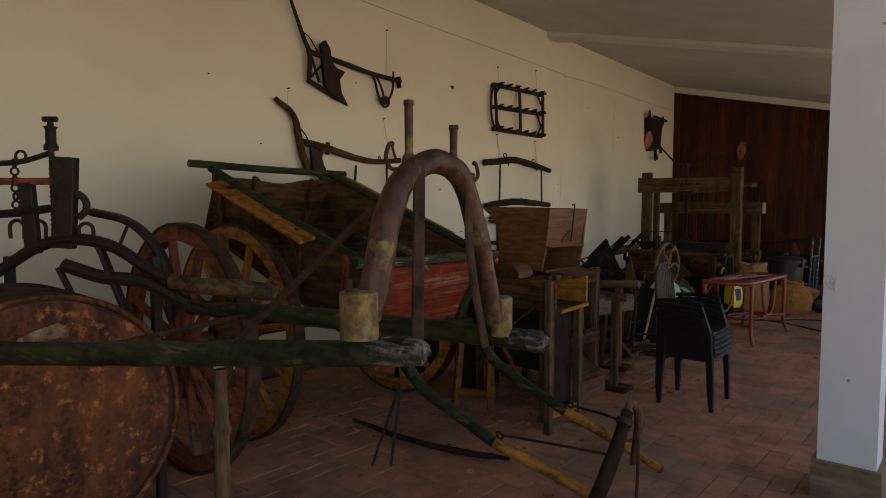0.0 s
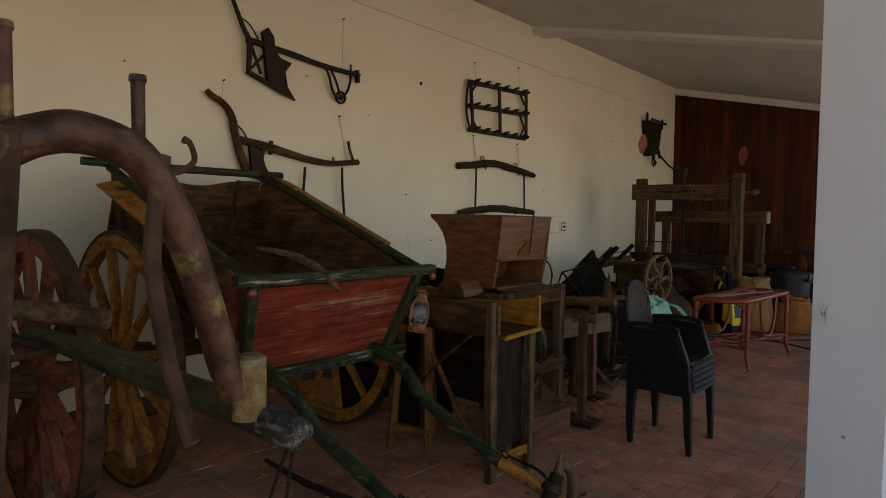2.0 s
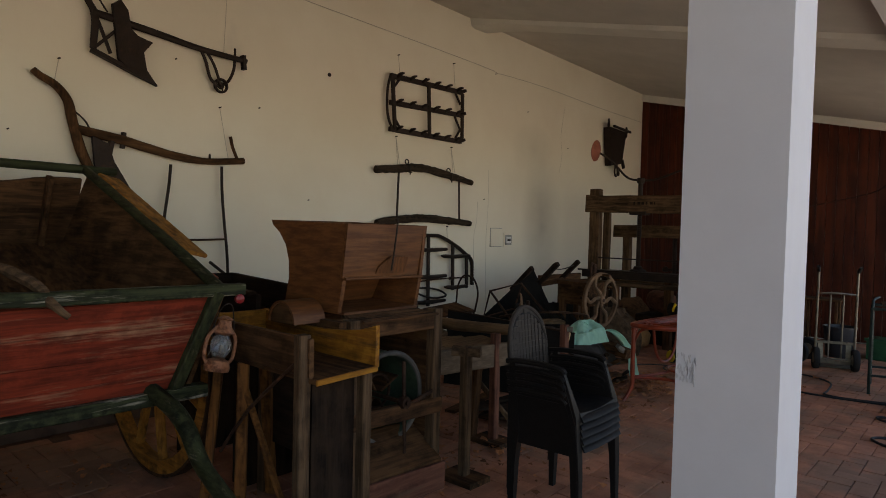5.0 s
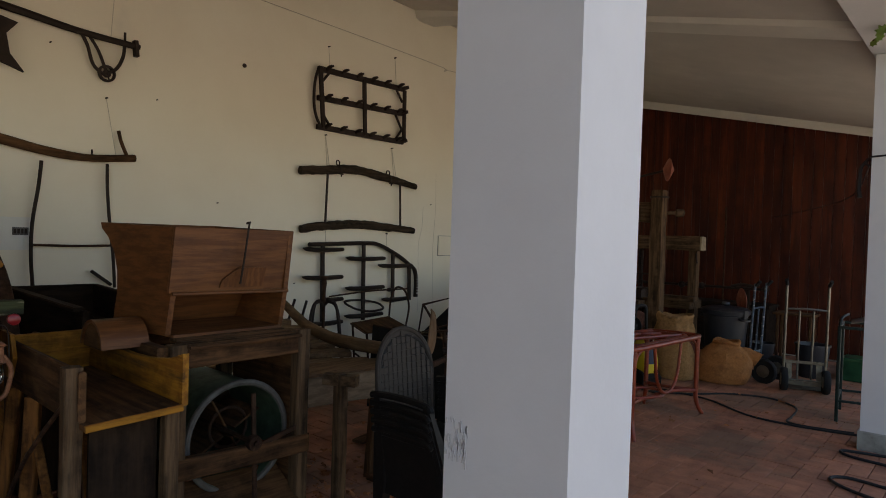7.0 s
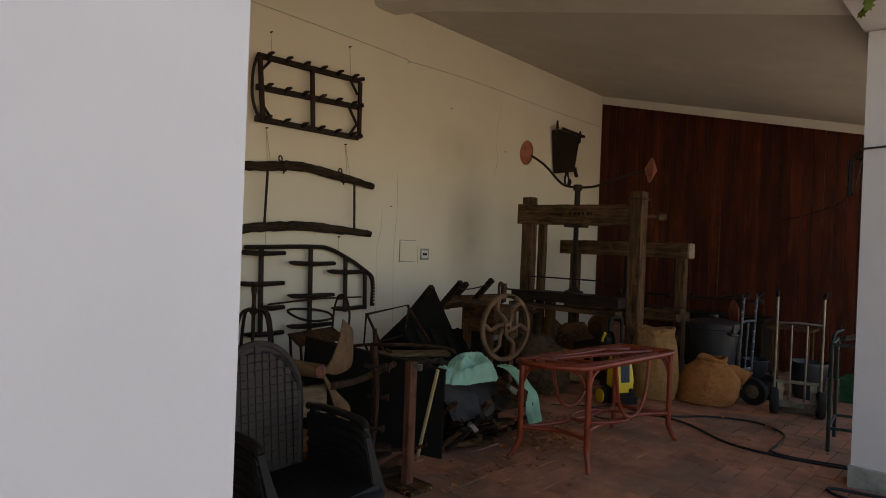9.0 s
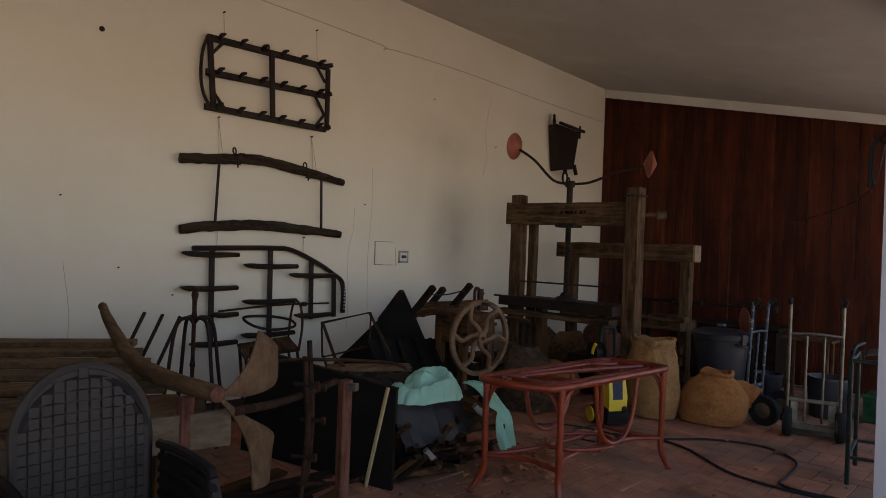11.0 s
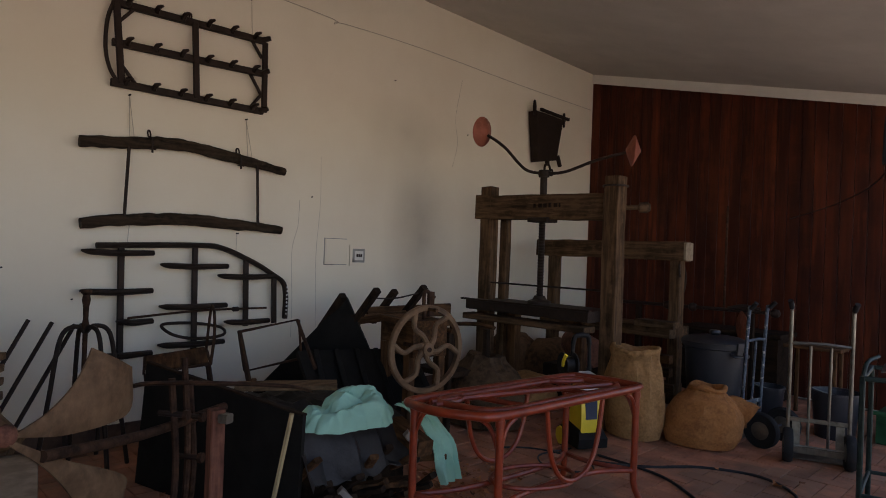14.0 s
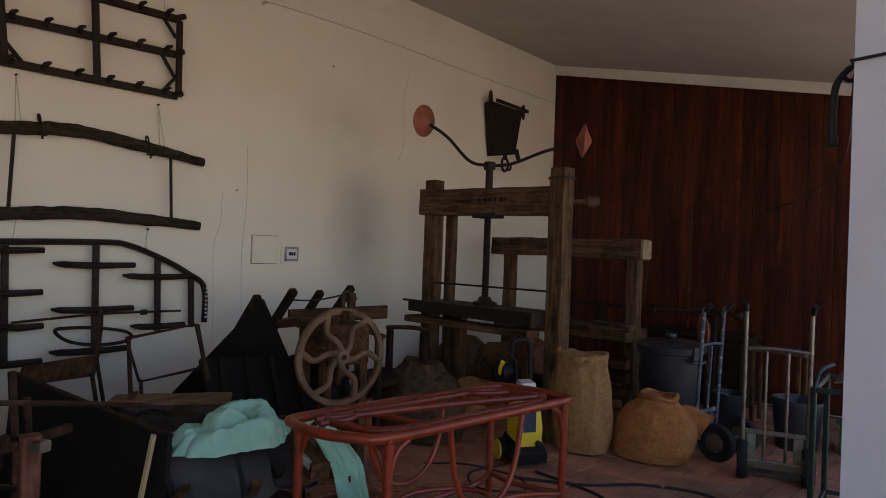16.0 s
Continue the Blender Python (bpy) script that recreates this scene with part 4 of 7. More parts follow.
def yoke(name, pts, label, rods):
    T = thing("ox_yoke", W(*pts[2]), label, "ox yoke", "ox yokes on the wall")
    part("beam", rough_up(tube([W(*p) for p in pts], [0.036, 0.04, 0.042, 0.04, 0.03], 14, 14), 0.009, 14, pts[0][1]), yoke_wood["y"], T)
    for y, z in rods:
        part("staple", ring(W(y, z + 0.045), (0, 1, 0.2), 0.024, 0.006, 14), iron, T)
        part("pin", tube([W(y + 0.01, z + 0.02, -4.51), W(y + 0.012, z - 0.085, -4.51)], 0.007, 8), iron, T)
        part("pin_head", tube([W(y - 0.015, z - 0.06, -4.51), W(y + 0.035, z - 0.06, -4.51)], 0.006, 6), iron, T)
    return T


def cultivator():
    T = thing("cultivator_frame", (-4.53, 6.7, 0.55), "black iron cultivator frame with flat tines on the wall", "cultivator")
    part("top_rail", tube([W(6.12, 1.30), W(6.77, 1.32), W(6.97, 1.305), W(7.23, 1.20), W(7.39, 1.11), W(7.48, 1.05), W(7.51, 0.95), W(7.51, 0.76)], 0.02, 8, 5, None, 1.3, (1, 0, 0)), iron, T)
    for k in range(8):
        part("rail_hole", lathe([(0.009, 0), (0.009, 0.003)], W(7.51, 0.80 + k * 0.03, -4.528), (1, 0, 0), 8), trim_paint, T, "pale adjusting hole in the rail")
    for y0_, z0_, z1_ in ((6.27, 1.29, 0.57), (6.765, 1.32, 0.57), (7.16, 1.23, 0.72), (7.40, 1.11, 0.73)):
        part("upright", bar(W(y0_, z0_), W(y0_ + 0.015, z1_), 0.04, 0.025, (1, 0, 0)), iron, T)
    for ya, yb, z in ((6.02, 6.46, 1.26), (6.02, 6.46, 1.005), (6.24, 6.47, 0.80), (6.10, 6.47, 0.585), (6.51, 6.99, 1.175), (6.51, 6.99, 0.89), (6.51, 6.98, 0.625), (6.92, 7.38, 1.10), (6.98, 7.34, 0.76)):
        part("tine", tube([W(ya, z + 0.008, -4.5), W(ya + 0.06, z, -4.5), W((ya + yb) / 2, z - 0.006, -4.50), W(yb, z, -4.5)], [0.012, 0.034, 0.036, 0.03], 10, 4, None, 0.62), iron, T)
    part("link_rod", tube([W(6.30, 0.83, -4.47), W(6.8, 0.86, -4.47), W(7.3, 0.86, -4.47)], 0.008, 8), rusty_iron, T)
    part("link_nut", lathe([(0.018, -0.02), (0.018, 0.02)], W(7.05, 0.86, -4.47), (0, 1, 0), 8), iron, T)
    part("side_loop", tube([W(6.55, 0.75), W(6.6, 0.70, -4.45), W(6.75, 0.67, -4.42), W(6.95, 0.68, -4.45), W(6.98, 0.72), W(6.8, 0.76), W(6.6, 0.77), W(6.55, 0.75)], 0.011, 8), iron, T)
    wires(T, [((6.31, 1.32), (6.33, 1.45)), ((7.08, 1.27), (7.1, 1.42))])


def seeder_hopper():
    T = thing("seed_hopper", (-4.5, 10.85, 2.3), "small black iron seed hopper with wheels hung on the wall", "farm implement")
    part("body", loft([[W(10.58, 2.97, -4.58), W(11.10, 2.95, -4.58), W(11.10, 2.95, -4.46), W(10.58, 2.97, -4.46)], [W(10.66, 2.40, -4.58), W(11.02, 2.46, -4.58), W(11.02, 2.46, -4.48), W(10.66, 2.40, -4.48)]]), iron, T)
    for y, z in ((10.59, 3.01), (11.17, 2.96)):
        part("wheel", ring(W(y, z, -4.5), (0.8, 0.5, 0), 0.075, 0.013, 22), iron, T)
        part("wheel_hub", lathe([(0.02, -0.02), (0.02, 0.02)], W(y, z, -4.5), (0.8, 0.5, 0), 10), iron, T)
    part("rim_bar", bar(W(10.60, 2.98, -4.42), W(11.15, 2.955, -4.42), 0.03, 0.035), iron, T)
    part("bracket", bar(W(11.06, 2.52, -4.5), W(11.12, 2.40, -4.5), 0.04, 0.04), iron, T)
    part("ring", ring(W(10.87, 2.33, -4.5), (1, 0.2, 0), 0.075, 0.014, 22), iron, T)
    part("ring", ring(W(10.95, 2.31, -4.5), (1, 0.2, 0), 0.035, 0.012, 16), iron, T)
    part("tie", bar(W(10.86, 2.46, -4.5), W(10.87, 2.38, -4.5), 0.05, 0.03), iron, T)


iron_plough()
wooden_plough()
rod_frame()
harrow()
Y1 = yoke("ox_yoke", [(6.0, 1.955), (6.28, 1.985), (6.62, 2.02), (7.0, 1.985), (7.46, 1.925)], "curved dark wooden ox yoke hung on wires", [(6.42, 2.02), (7.06, 1.985)])
for ya, yb, za, zb in ((6.29, 6.275, 1.97, 1.49), (7.215, 7.235, 1.94, 1.49)):
    part("iron_rod", tube([W(ya, za, -4.53), W(yb, zb, -4.53)], 0.011, 8), iron, Y1)
wires(Y1, [((6.30, 2.02), (6.30, 2.31)), ((6.33, 2.02), (6.30, 2.31)), ((7.15, 1.98), (7.14, 2.29)), ((7.19, 1.97), (7.14, 2.29))])
yoke("ox_yoke", [(6.02, 1.435), (6.29, 1.475), (6.70, 1.50), (7.06, 1.485), (7.45, 1.46)], "plain dark wooden ox yoke below the first", [])
cultivator()
seeder_hopper()

# small fittings on the wall
T = thing("junction_box_cover", (-4.6, 8.0, 1.19), "blank white cover plate set in the wall", "cover plate")
part("frame", box((-4.604, 7.891, 1.191), (-4.596, 8.124, 1.419), 0.002), concrete, T)
part("lid", box((-4.596, 7.897, 1.197), (-4.588, 8.118, 1.413), 0.003), plaster, T)
T = thing("wall_socket", (-4.6, 8.25, 1.18), "white framed electrical socket on the wall", "socket")
part("frame", box((-4.604, 8.155, 1.185), (-4.590, 8.345, 1.365), 0.003), plaster, T)
part("recess", box((-4.592, 8.185, 1.215), (-4.586, 8.315, 1.335), 0.002), concrete, T)
part("face", box((-4.588, 8.205, 1.235), (-4.580, 8.295, 1.315), 0.003), white_plastic, T)
for dy in (-0.022, 0.0, 0.022):
    part("switch", box((-4.582, 8.25 + dy - 0.008, 1.262), (-4.576, 8.25 + dy + 0.008, 1.29), 0.002), iron, T)
T = thing("fuse_box", (-4.6, 3.87, 1.24), "flush white fuse box with a small window", "fuse box")
part("frame", box((-4.604, 3.79, 1.24), (-4.592, 3.96, 1.45), 0.002), trim_paint, T)
part("window", box((-4.594, 3.855, 1.335), (-4.587, 3.945, 1.385), 0.002), dust_grey, T)
for k in range(4):
    part("breaker", box((-4.589, 3.862 + k * 0.02, 1.345), (-4.583, 3.876 + k * 0.02, 1.375), 0.001), iron, T)
single("pipe_stub", lathe([(0.017, 0), (0.018, 0.01), (0.012, 0.016), (0.010, 0.008), (0.004, 0.008)], (-4.602, 5.46, 2.76), (1, 0, 0), 14), iron, (-4.602, 5.46, 2.76), "small round dark pipe end in the wall", "pipe end")
single("wall_cable", tube([(-4.597, 2.6, 3.42), (-4.597, 4.12, 3.38), (-4.597, 5.08, 3.35), (-4.597, 6.18, 3.325), (-4.597, 7.0, 3.305), (-4.597, 7.89, 3.275), (-4.597, 7.91, 3.235), (-4.597, 8.02, 3.265), (-4.597, 9.0, 3.28), (-4.597, 10.4, 3.245), (-4.597, 11.9, 3.23)], 0.0035, 6, 3), string_mat, (-4.597, 7.0, 3.2), "thin pale cable clipped along the wall", "cable")
crack_mat = mat("plaster_crack", (0.48, 0.43, 0.34), (0.40, 0.36, 0.29), rough=0.95, scale=30, grime=0)
for pts in ([(7.60, 0.6), (7.60, 0.87), (7.584, 1.30), (7.63, 1.5), (7.64, 1.72)], [(7.835, 0.5), (7.83, 0.77), (7.814, 1.28), (7.84, 1.7), (7.83, 2.1)], [(9.4, 2.2), (9.46, 2.45), (9.42, 2.7), (9.5, 3.1)], [(5.3, 0.4), (5.33, 0.8), (5.28, 1.2)]):
    part("crack", rough_up(tube([(-4.601, y, z) for y, z in pts], 0.0022, 5, 8), 0.0015, 30), crack_mat, wall_w)
random.seed(11)
for y, z in ((2.55, 2.45), (3.0, 1.95), (4.05, 2.6), (4.75, 2.35), (5.25, 1.62), (5.62, 1.15), (6.0, 0.95), (7.75, 1.75), (8.6, 2.9), (9.6, 2.55)):
    single("nail", lathe([(0.005, 0), (0.005, 0.018), (0.002, 0.019)], (-4.604, y, z), (1, 0.2, 0.2), 8), iron, (-4.604, y, z), "rusty nail in the plaster wall", "nail", "nails in the wall")


# ---- the winnowing machine, its stand and the chairs ----
def winnower():
    T = thing("winnowing_machine", (-2.6, 4.1, 0), "old winnowing machine with brown wooden hopper and green drum", "farm machine")

    def h(x, y, z):
        return Vector((x, y + 0.2 * (x + 2.36), z))
    side = [(-2.345, 1.414), (-2.60, 1.42), (-2.845, 1.427), (-2.835, 1.40), (-2.79, 1.365), (-2.745, 1.30), (-2.722, 1.22), (-2.72, 1.13), (-2.75, 0.975), (-2.40, 0.975), (-2.37, 1.15)]
    for y in (3.845, 4.375):
        part("hopper_side", plate([h(x, y, z) for x, z in side], (0, 0.022, 0)), hopper_wood["x"], T, "reddish brown hopper side with a curved edge")
    curve = [(-2.845, 1.427), (-2.79, 1.365), (-2.745, 1.30), (-2.722, 1.22), (-2.72, 1.13), (-2.75, 0.975)]
    part("hopper_back", loft([[h(x, 3.867, z), h(x, 4.375, z), h(x - 0.02, 4.375, z), h(x - 0.02, 3.867, z)] for x, z in curve]), hopper_wood["y"], T)
    part("hopper_front", plate([h(-2.335, 3.835, 1.416), h(-2.345, 4.40, 1.412), h(-2.385, 4.41, 1.14), h(-2.36, 3.83, 1.15)], (-0.02, 0, 0)), hopper_wood["y"], T, "brown front board of the hopper")
    part("front_patch", plate([h(-2.352, 4.13, 1.25), h(-2.354, 4.26, 1.25), h(-2.375, 4.26, 1.165), h(-2.372, 4.05, 1.165), h(-2.365, 4.06, 1.20)], (0.012, 0, 0)), hopper_wood["z"], T)
    part("front_ledge", bar(h(-2.36, 3.84, 1.147), h(-2.38, 4.40, 1.137), 0.03, 0.016), hopper_wood["y"], T)
    part("latch_rod", tube([h(-2.33, 4.12, 1.18), h(-2.325, 4.135, 1.3), h(-2.322, 4.15, 1.43), h(-2.33, 4.16, 1.445), h(-2.34, 4.15, 1.44)], 0.005, 6), iron, T)
    part("hopper_floor", plate([h(-2.75, 3.867, 0.985), h(-2.38, 3.867, 0.965), h(-2.38, 4.375, 0.965), h(-2.75, 4.375, 0.985)], (0, 0, 0.012)), hopper_wood["y"], T)
    part("inner_board", plate([h(-2.70, 3.867, 0.98), h(-2.70, 4.375, 0.98), h(-2.60, 4.375, 1.2), h(-2.60, 3.867, 1.2)], (0.015, 0, 0)), hopper_wood["y"], T)
    # frame
    corners = {(-2.285, 4.415): 0.965, (-2.285, 3.83): 0.955, (-2.86, 3.74): 0.95, (-2.86, 4.36): 0.95}
    for (x, y), z in corners.items():
        part("post", rough_up(bar((x, y, 0.0), (x, y, z), 0.065, 0.06, segs=5, wob=0.003), 0.002, 12), grey_wood["z"], T, "grey weathered wooden post")
    part("top_rail", rough_up(bar((-2.285, 3.80, 0.905), (-2.285, 4.44, 0.905), 0.05, 0.09, segs=6, wob=0.003), 0.002, 12), old_wood["y"], T)
    part("top_rail", bar((-2.86, 3.72, 0.90), (-2.86, 4.38, 0.90), 0.05, 0.08), old_wood["y"], T)
    for y in (3.78, 4.39):
        part("side_rail", bar((-2.86, y, 0.915), (-2.285, y, 0.915), 0.05, 0.07), old_wood["x"], T)
    part("low_rail", rough_up(bar((-2.275, 3.80, 0.462), (-2.275, 4.45, 0.44), 0.05, 0.085, segs=6, wob=0.003), 0.002, 12), old_wood["y"], T)
    for k in range(7):
        x = -2.40 + k * 0.028
        part("grill_slat", bar((x, 3.86, 0.958 - 0.002 * k), (x, 4.38, 0.958 - 0.002 * k), 0.014, 0.014), old_wood["y"], T)
    part("side_panel", plate([(-2.84, 4.40, 0.15), (-2.3, 4.40, 0.15), (-2.3, 4.40, 0.88), (-2.84, 4.40, 0.88)], (0, 0.015, 0)), old_wood["x"], T)
    # drum with fan
    c = Vector((-2.40, 4.16, 0.505))
    part("drum", band(c + Vector((-0.2, 0, 0)), (1, 0, 0), 0.222, 0.238, 0.46, 40), drum_green, T, "dusty green sheet-metal drum")
    part("drum_rim", ring(c + Vector((0.03, 0, 0)), (1, 0, 0), 0.237, 0.014, 40), dust_grey, T, "dusty rolled rim of the drum")
    part("drum_back", lathe([(0.22, 0), (0.22, 0.01)], c + Vector((-0.42, 0, 0)), (1, 0, 0), 30), dark_wood["x"], T)
    part("fan_shaft", tube([c + Vector((-0.4, 0, 0)), c + Vector((0.18, 0, 0))], 0.012, 8), rusty_iron, T)
    part("crank_arm", bar(c + Vector((0.14, 0, 0.21)), c + Vector((0.14, 0.02, -0.27)), 0.022, 0.012, (1, 0, 0)), rusty_iron, T)
    part("crank_arm", bar(c + Vector((0.14, -0.13, -0.06)), c + Vector((0.14, 0.22, 0.02)), 0.022, 0.012, (1, 0, 0)), rusty_iron, T)
    part("hub", lathe([(0.03, -0.02), (0.035, 0), (0.03, 0.02)], c + Vector((0.15, 0.0, 0)), (1, 0, 0), 14), rusty_iron, T)
    for k in range(4):
        a = k * math.pi / 2 + 0.5
        part("fan_blade", bar(c + Vector((-0.2, 0.03 * math.cos(a), 0.03 * math.sin(a))), c + Vector((-0.2, 0.17 * math.cos(a), 0.17 * math.sin(a))), 0.3, 0.01, (-math.sin(a) * 0, -math.sin(a), math.cos(a))), old_wood["x"], T)
    part("fan_ring", ring(c + Vector((-0.06, 0.0, 0.02)), (1, 0, 0), 0.09, 0.008, 24), rusty_iron, T)
    part("chute", plate([(-2.20, 3.88, 0.17), (-2.20, 4.40, 0.15), (-2.42, 4.38, 0.31), (-2.42, 3.88, 0.33)], (0, 0, 0.018)), old_wood["y"], T, "sloping brown chute board")
    part("chute_lip", bar((-2.19, 3.87, 0.10), (-2.19, 4.41, 0.08), 0.02, 0.15), post_red["y"], T)


def yellow_stand():
    T = thing("seed_drill_box", (-2.4, 3.55, 0), "yellow-sided wooden feed box on legs beside the cart", "box stand")
    part("shelf", plate([(-2.84, 3.41, 0.772), (-1.985, 3.40, 0.772), (-1.965, 3.70, 0.790), (-2.84, 3.71, 0.79)], (0, 0, 0.018)), old_wood["x"], T, "worn brown shelf board")
    part("shelf_edge", bar((-1.978, 3.40, 0.781), (-1.958, 3.70, 0.799), 0.012, 0.024), yellow_wood["y"], T, "yellow painted shelf edge")
    n = 9
    xs = np.linspace(-2.84, -1.975, n)
    topz = [0.965 - 0.045 * math.sin(i / (n - 1) * math.pi) + (0.015 if i == n - 1 else 0) for i in range(n)]
    part("back_board", plate([(x, 3.705, 0.80) for x in xs] + [(x, 3.705, z) for x, z in list(zip(xs, topz))[::-1]], (0, 0.022, 0)), yellow_wood["x"], T, "yellow painted board with a dipped edge")
    part("front_board", bar((-2.82, 3.415, 0.868), (-2.02, 3.405, 0.872), 0.022, 0.16), old_wood["x"], T)
    part("end_board", bar((-2.82, 3.42, 0.88), (-2.82, 3.70, 0.88), 0.022, 0.17), yellow_wood["y"], T)
    part("post", rough_up(bar((-2.055, 3.385, 0.0), (-2.055, 3.385, 0.965), 0.055, 0.045, segs=5, wob=0.003), 0.002, 12), grey_wood["z"], T, "weathered grey post")
    part("post", rough_up(bar((-2.02, 3.685, 0.0), (-2.02, 3.685, 0.78), 0.05, 0.05, segs=4, wob=0.003), 0.002, 12), grey_wood["z"], T)
    part("post", bar((-2.2, 3.56, 0.0), (-2.2, 3.56, 0.77), 0.08, 0.03), old_wood["z"], T)
    # added near-black panels standing in for the deep shade beneath the box
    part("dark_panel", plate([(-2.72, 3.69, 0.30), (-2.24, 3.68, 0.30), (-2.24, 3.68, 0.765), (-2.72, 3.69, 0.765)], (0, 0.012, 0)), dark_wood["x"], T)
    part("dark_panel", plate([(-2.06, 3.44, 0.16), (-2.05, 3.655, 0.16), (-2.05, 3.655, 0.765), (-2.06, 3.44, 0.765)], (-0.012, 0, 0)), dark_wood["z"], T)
    part("low_rail", bar((-2.045, 3.39, 0.12), (-2.015, 3.68, 0.12), 0.022, 0.05), yellow_wood["y"], T)
    # ochre trestle at the other end
    for y0_, y1_ in ((3.42, 3.36), (3.66, 3.74)):
        part("trestle_leg", bar((-2.76, y0_, 0.77), (-2.80, y1_, 0.0), 0.05, 0.045), trestle_wood["z"], T, "ochre trestle leg")
    part("trestle_leg", bar((-2.55, 3.42, 0.77), (-2.50, 3.38, 0.06), 0.05, 0.04), trestle_wood["z"], T, "ochre trestle leg")
    part("trestle_rail", bar((-2.80, 3.37, 0.14), (-2.49, 3.38, 0.16), 0.035, 0.05), trestle_wood["x"], T)
    part("brace", bar((-2.58, 3.42, 0.72), (-2.25, 3.43, 0.22), 0.03, 0.02), trestle_wood["x"], T)
    part("brace", tube([(-2.1, 3.38, 0.84), (-2.4, 3.36, 0.6), (-2.62, 3.35, 0.36)], 0.008, 6, 2), rusty_iron, T)
    # gear plate and half-round cover
    part("gear_plate", plate([(-2.86, 3.40, 0.82), (-2.70, 3.395, 0.82), (-2.66, 3.395, 0.90), (-2.70, 3.395, 0.985), (-2.86, 3.40, 0.985)], (0, -0.015, 0)), yellow_wood["z"], T)
    part("gear_hole", lathe([(0.035, 0), (0.035, 0.004)], (-2.76, 3.379, 0.90), (0, -1, 0), 18), iron, T)
    c = Vector((-2.545, 3.70, 0.93))
    cover = [[c + Vector((r * math.cos(a), dy, r * math.sin(a))) for r, dy in ((0.10, -0.09), (0.112, -0.09), (0.112, 0.09), (0.10, 0.09))] for a in np.linspace(0.05, math.pi - 0.05, 14)]
    part("half_round_cover", loft(cover), hopper_wood["y"], T, "half-round wooden cover")
    part("cover_cheek", plate([c + Vector((0.10 * math.cos(a), -0.08, 0.10 * math.sin(a))) for a in np.linspace(0, math.pi, 12)], (0, 0.012, 0)), old_wood["x"], T)


def dark_trough():
    T = thing("wooden_trough", (-3.3, 3.9, 0), "long dark wooden trough on blocks behind the hopper", "trough")
    part("side", bar((-3.75, 3.62, 0.98), (-2.92, 3.72, 0.93), 0.03, 0.20), dark_wood["x"], T)
    part("side", bar((-3.75, 4.05, 0.98), (-2.92, 4.12, 0.93), 0.03, 0.20), dark_wood["x"], T)
    part("end", bar((-3.75, 3.62, 0.98), (-3.75, 4.05, 0.98), 0.03, 0.20), dark_wood["y"], T)
    part("bottom", bar((-3.75, 3.84, 0.90), (-2.95, 3.92, 0.85), 0.42, 0.03), dark_wood["x"], T)
    part("lip", bar((-3.78, 3.60, 1.085), (-2.94, 3.70, 1.035), 0.05, 0.02), dark_wood["x"], T)
    for x in (-3.65, -3.0):
        part("block", box((x - 0.05, 3.66, 0), (x + 0.05, 4.1, 0.86), 0.006), dark_wood["z"], T)
    part("red_lath", bar((-3.2, 3.60, 0.88), (-2.88, 3.60, 0.90), 0.02, 0.07), hopper_wood["x"], T)


winnower()
yellow_stand()
dark_trough()


def t_post(o, h, head, m, label):
    x, y = o
    T = thing("wooden_post", (x, y, 0), label, "post", "short posts")
    part("shaft", rough_up(bar((x, y, 0.03), (x, y, h), 0.056, 0.05, segs=6, wob=0.003), 0.002, 12), m["z"], T)
    part("foot", box((x - 0.12, y - 0.09, 0), (x + 0.12, y + 0.09, 0.032), 0.005), old_wood["x"], T)
    if head == "block":
        part("head", rough_up(bar((x - 0.07, y - 0.04, h - 0.028), (x + 0.07, y + 0.04, h - 0.028), 0.062, 0.05, segs=3, wob=0.002), 0.002, 14), m["x"], T)
    if head == "tab":
        part("tab", bar((x + 0.01, y + 0.01, h - 0.03), (x + 0.052, y + 0.03, h - 0.03), 0.04, 0.035), galva, T, "grey metal tab")
    return T


t_post((-2.19, 4.58), 0.75, "block", grey_wood, "short grey wooden post with a block head")
t_post((-2.45, 5.19), 0.725, "", post_red, "red-brown painted wooden post on a foot board")
t_post((-2.38, 5.935), 0.715, "tab", post_red, "red-brown painted wooden post with a metal tab")


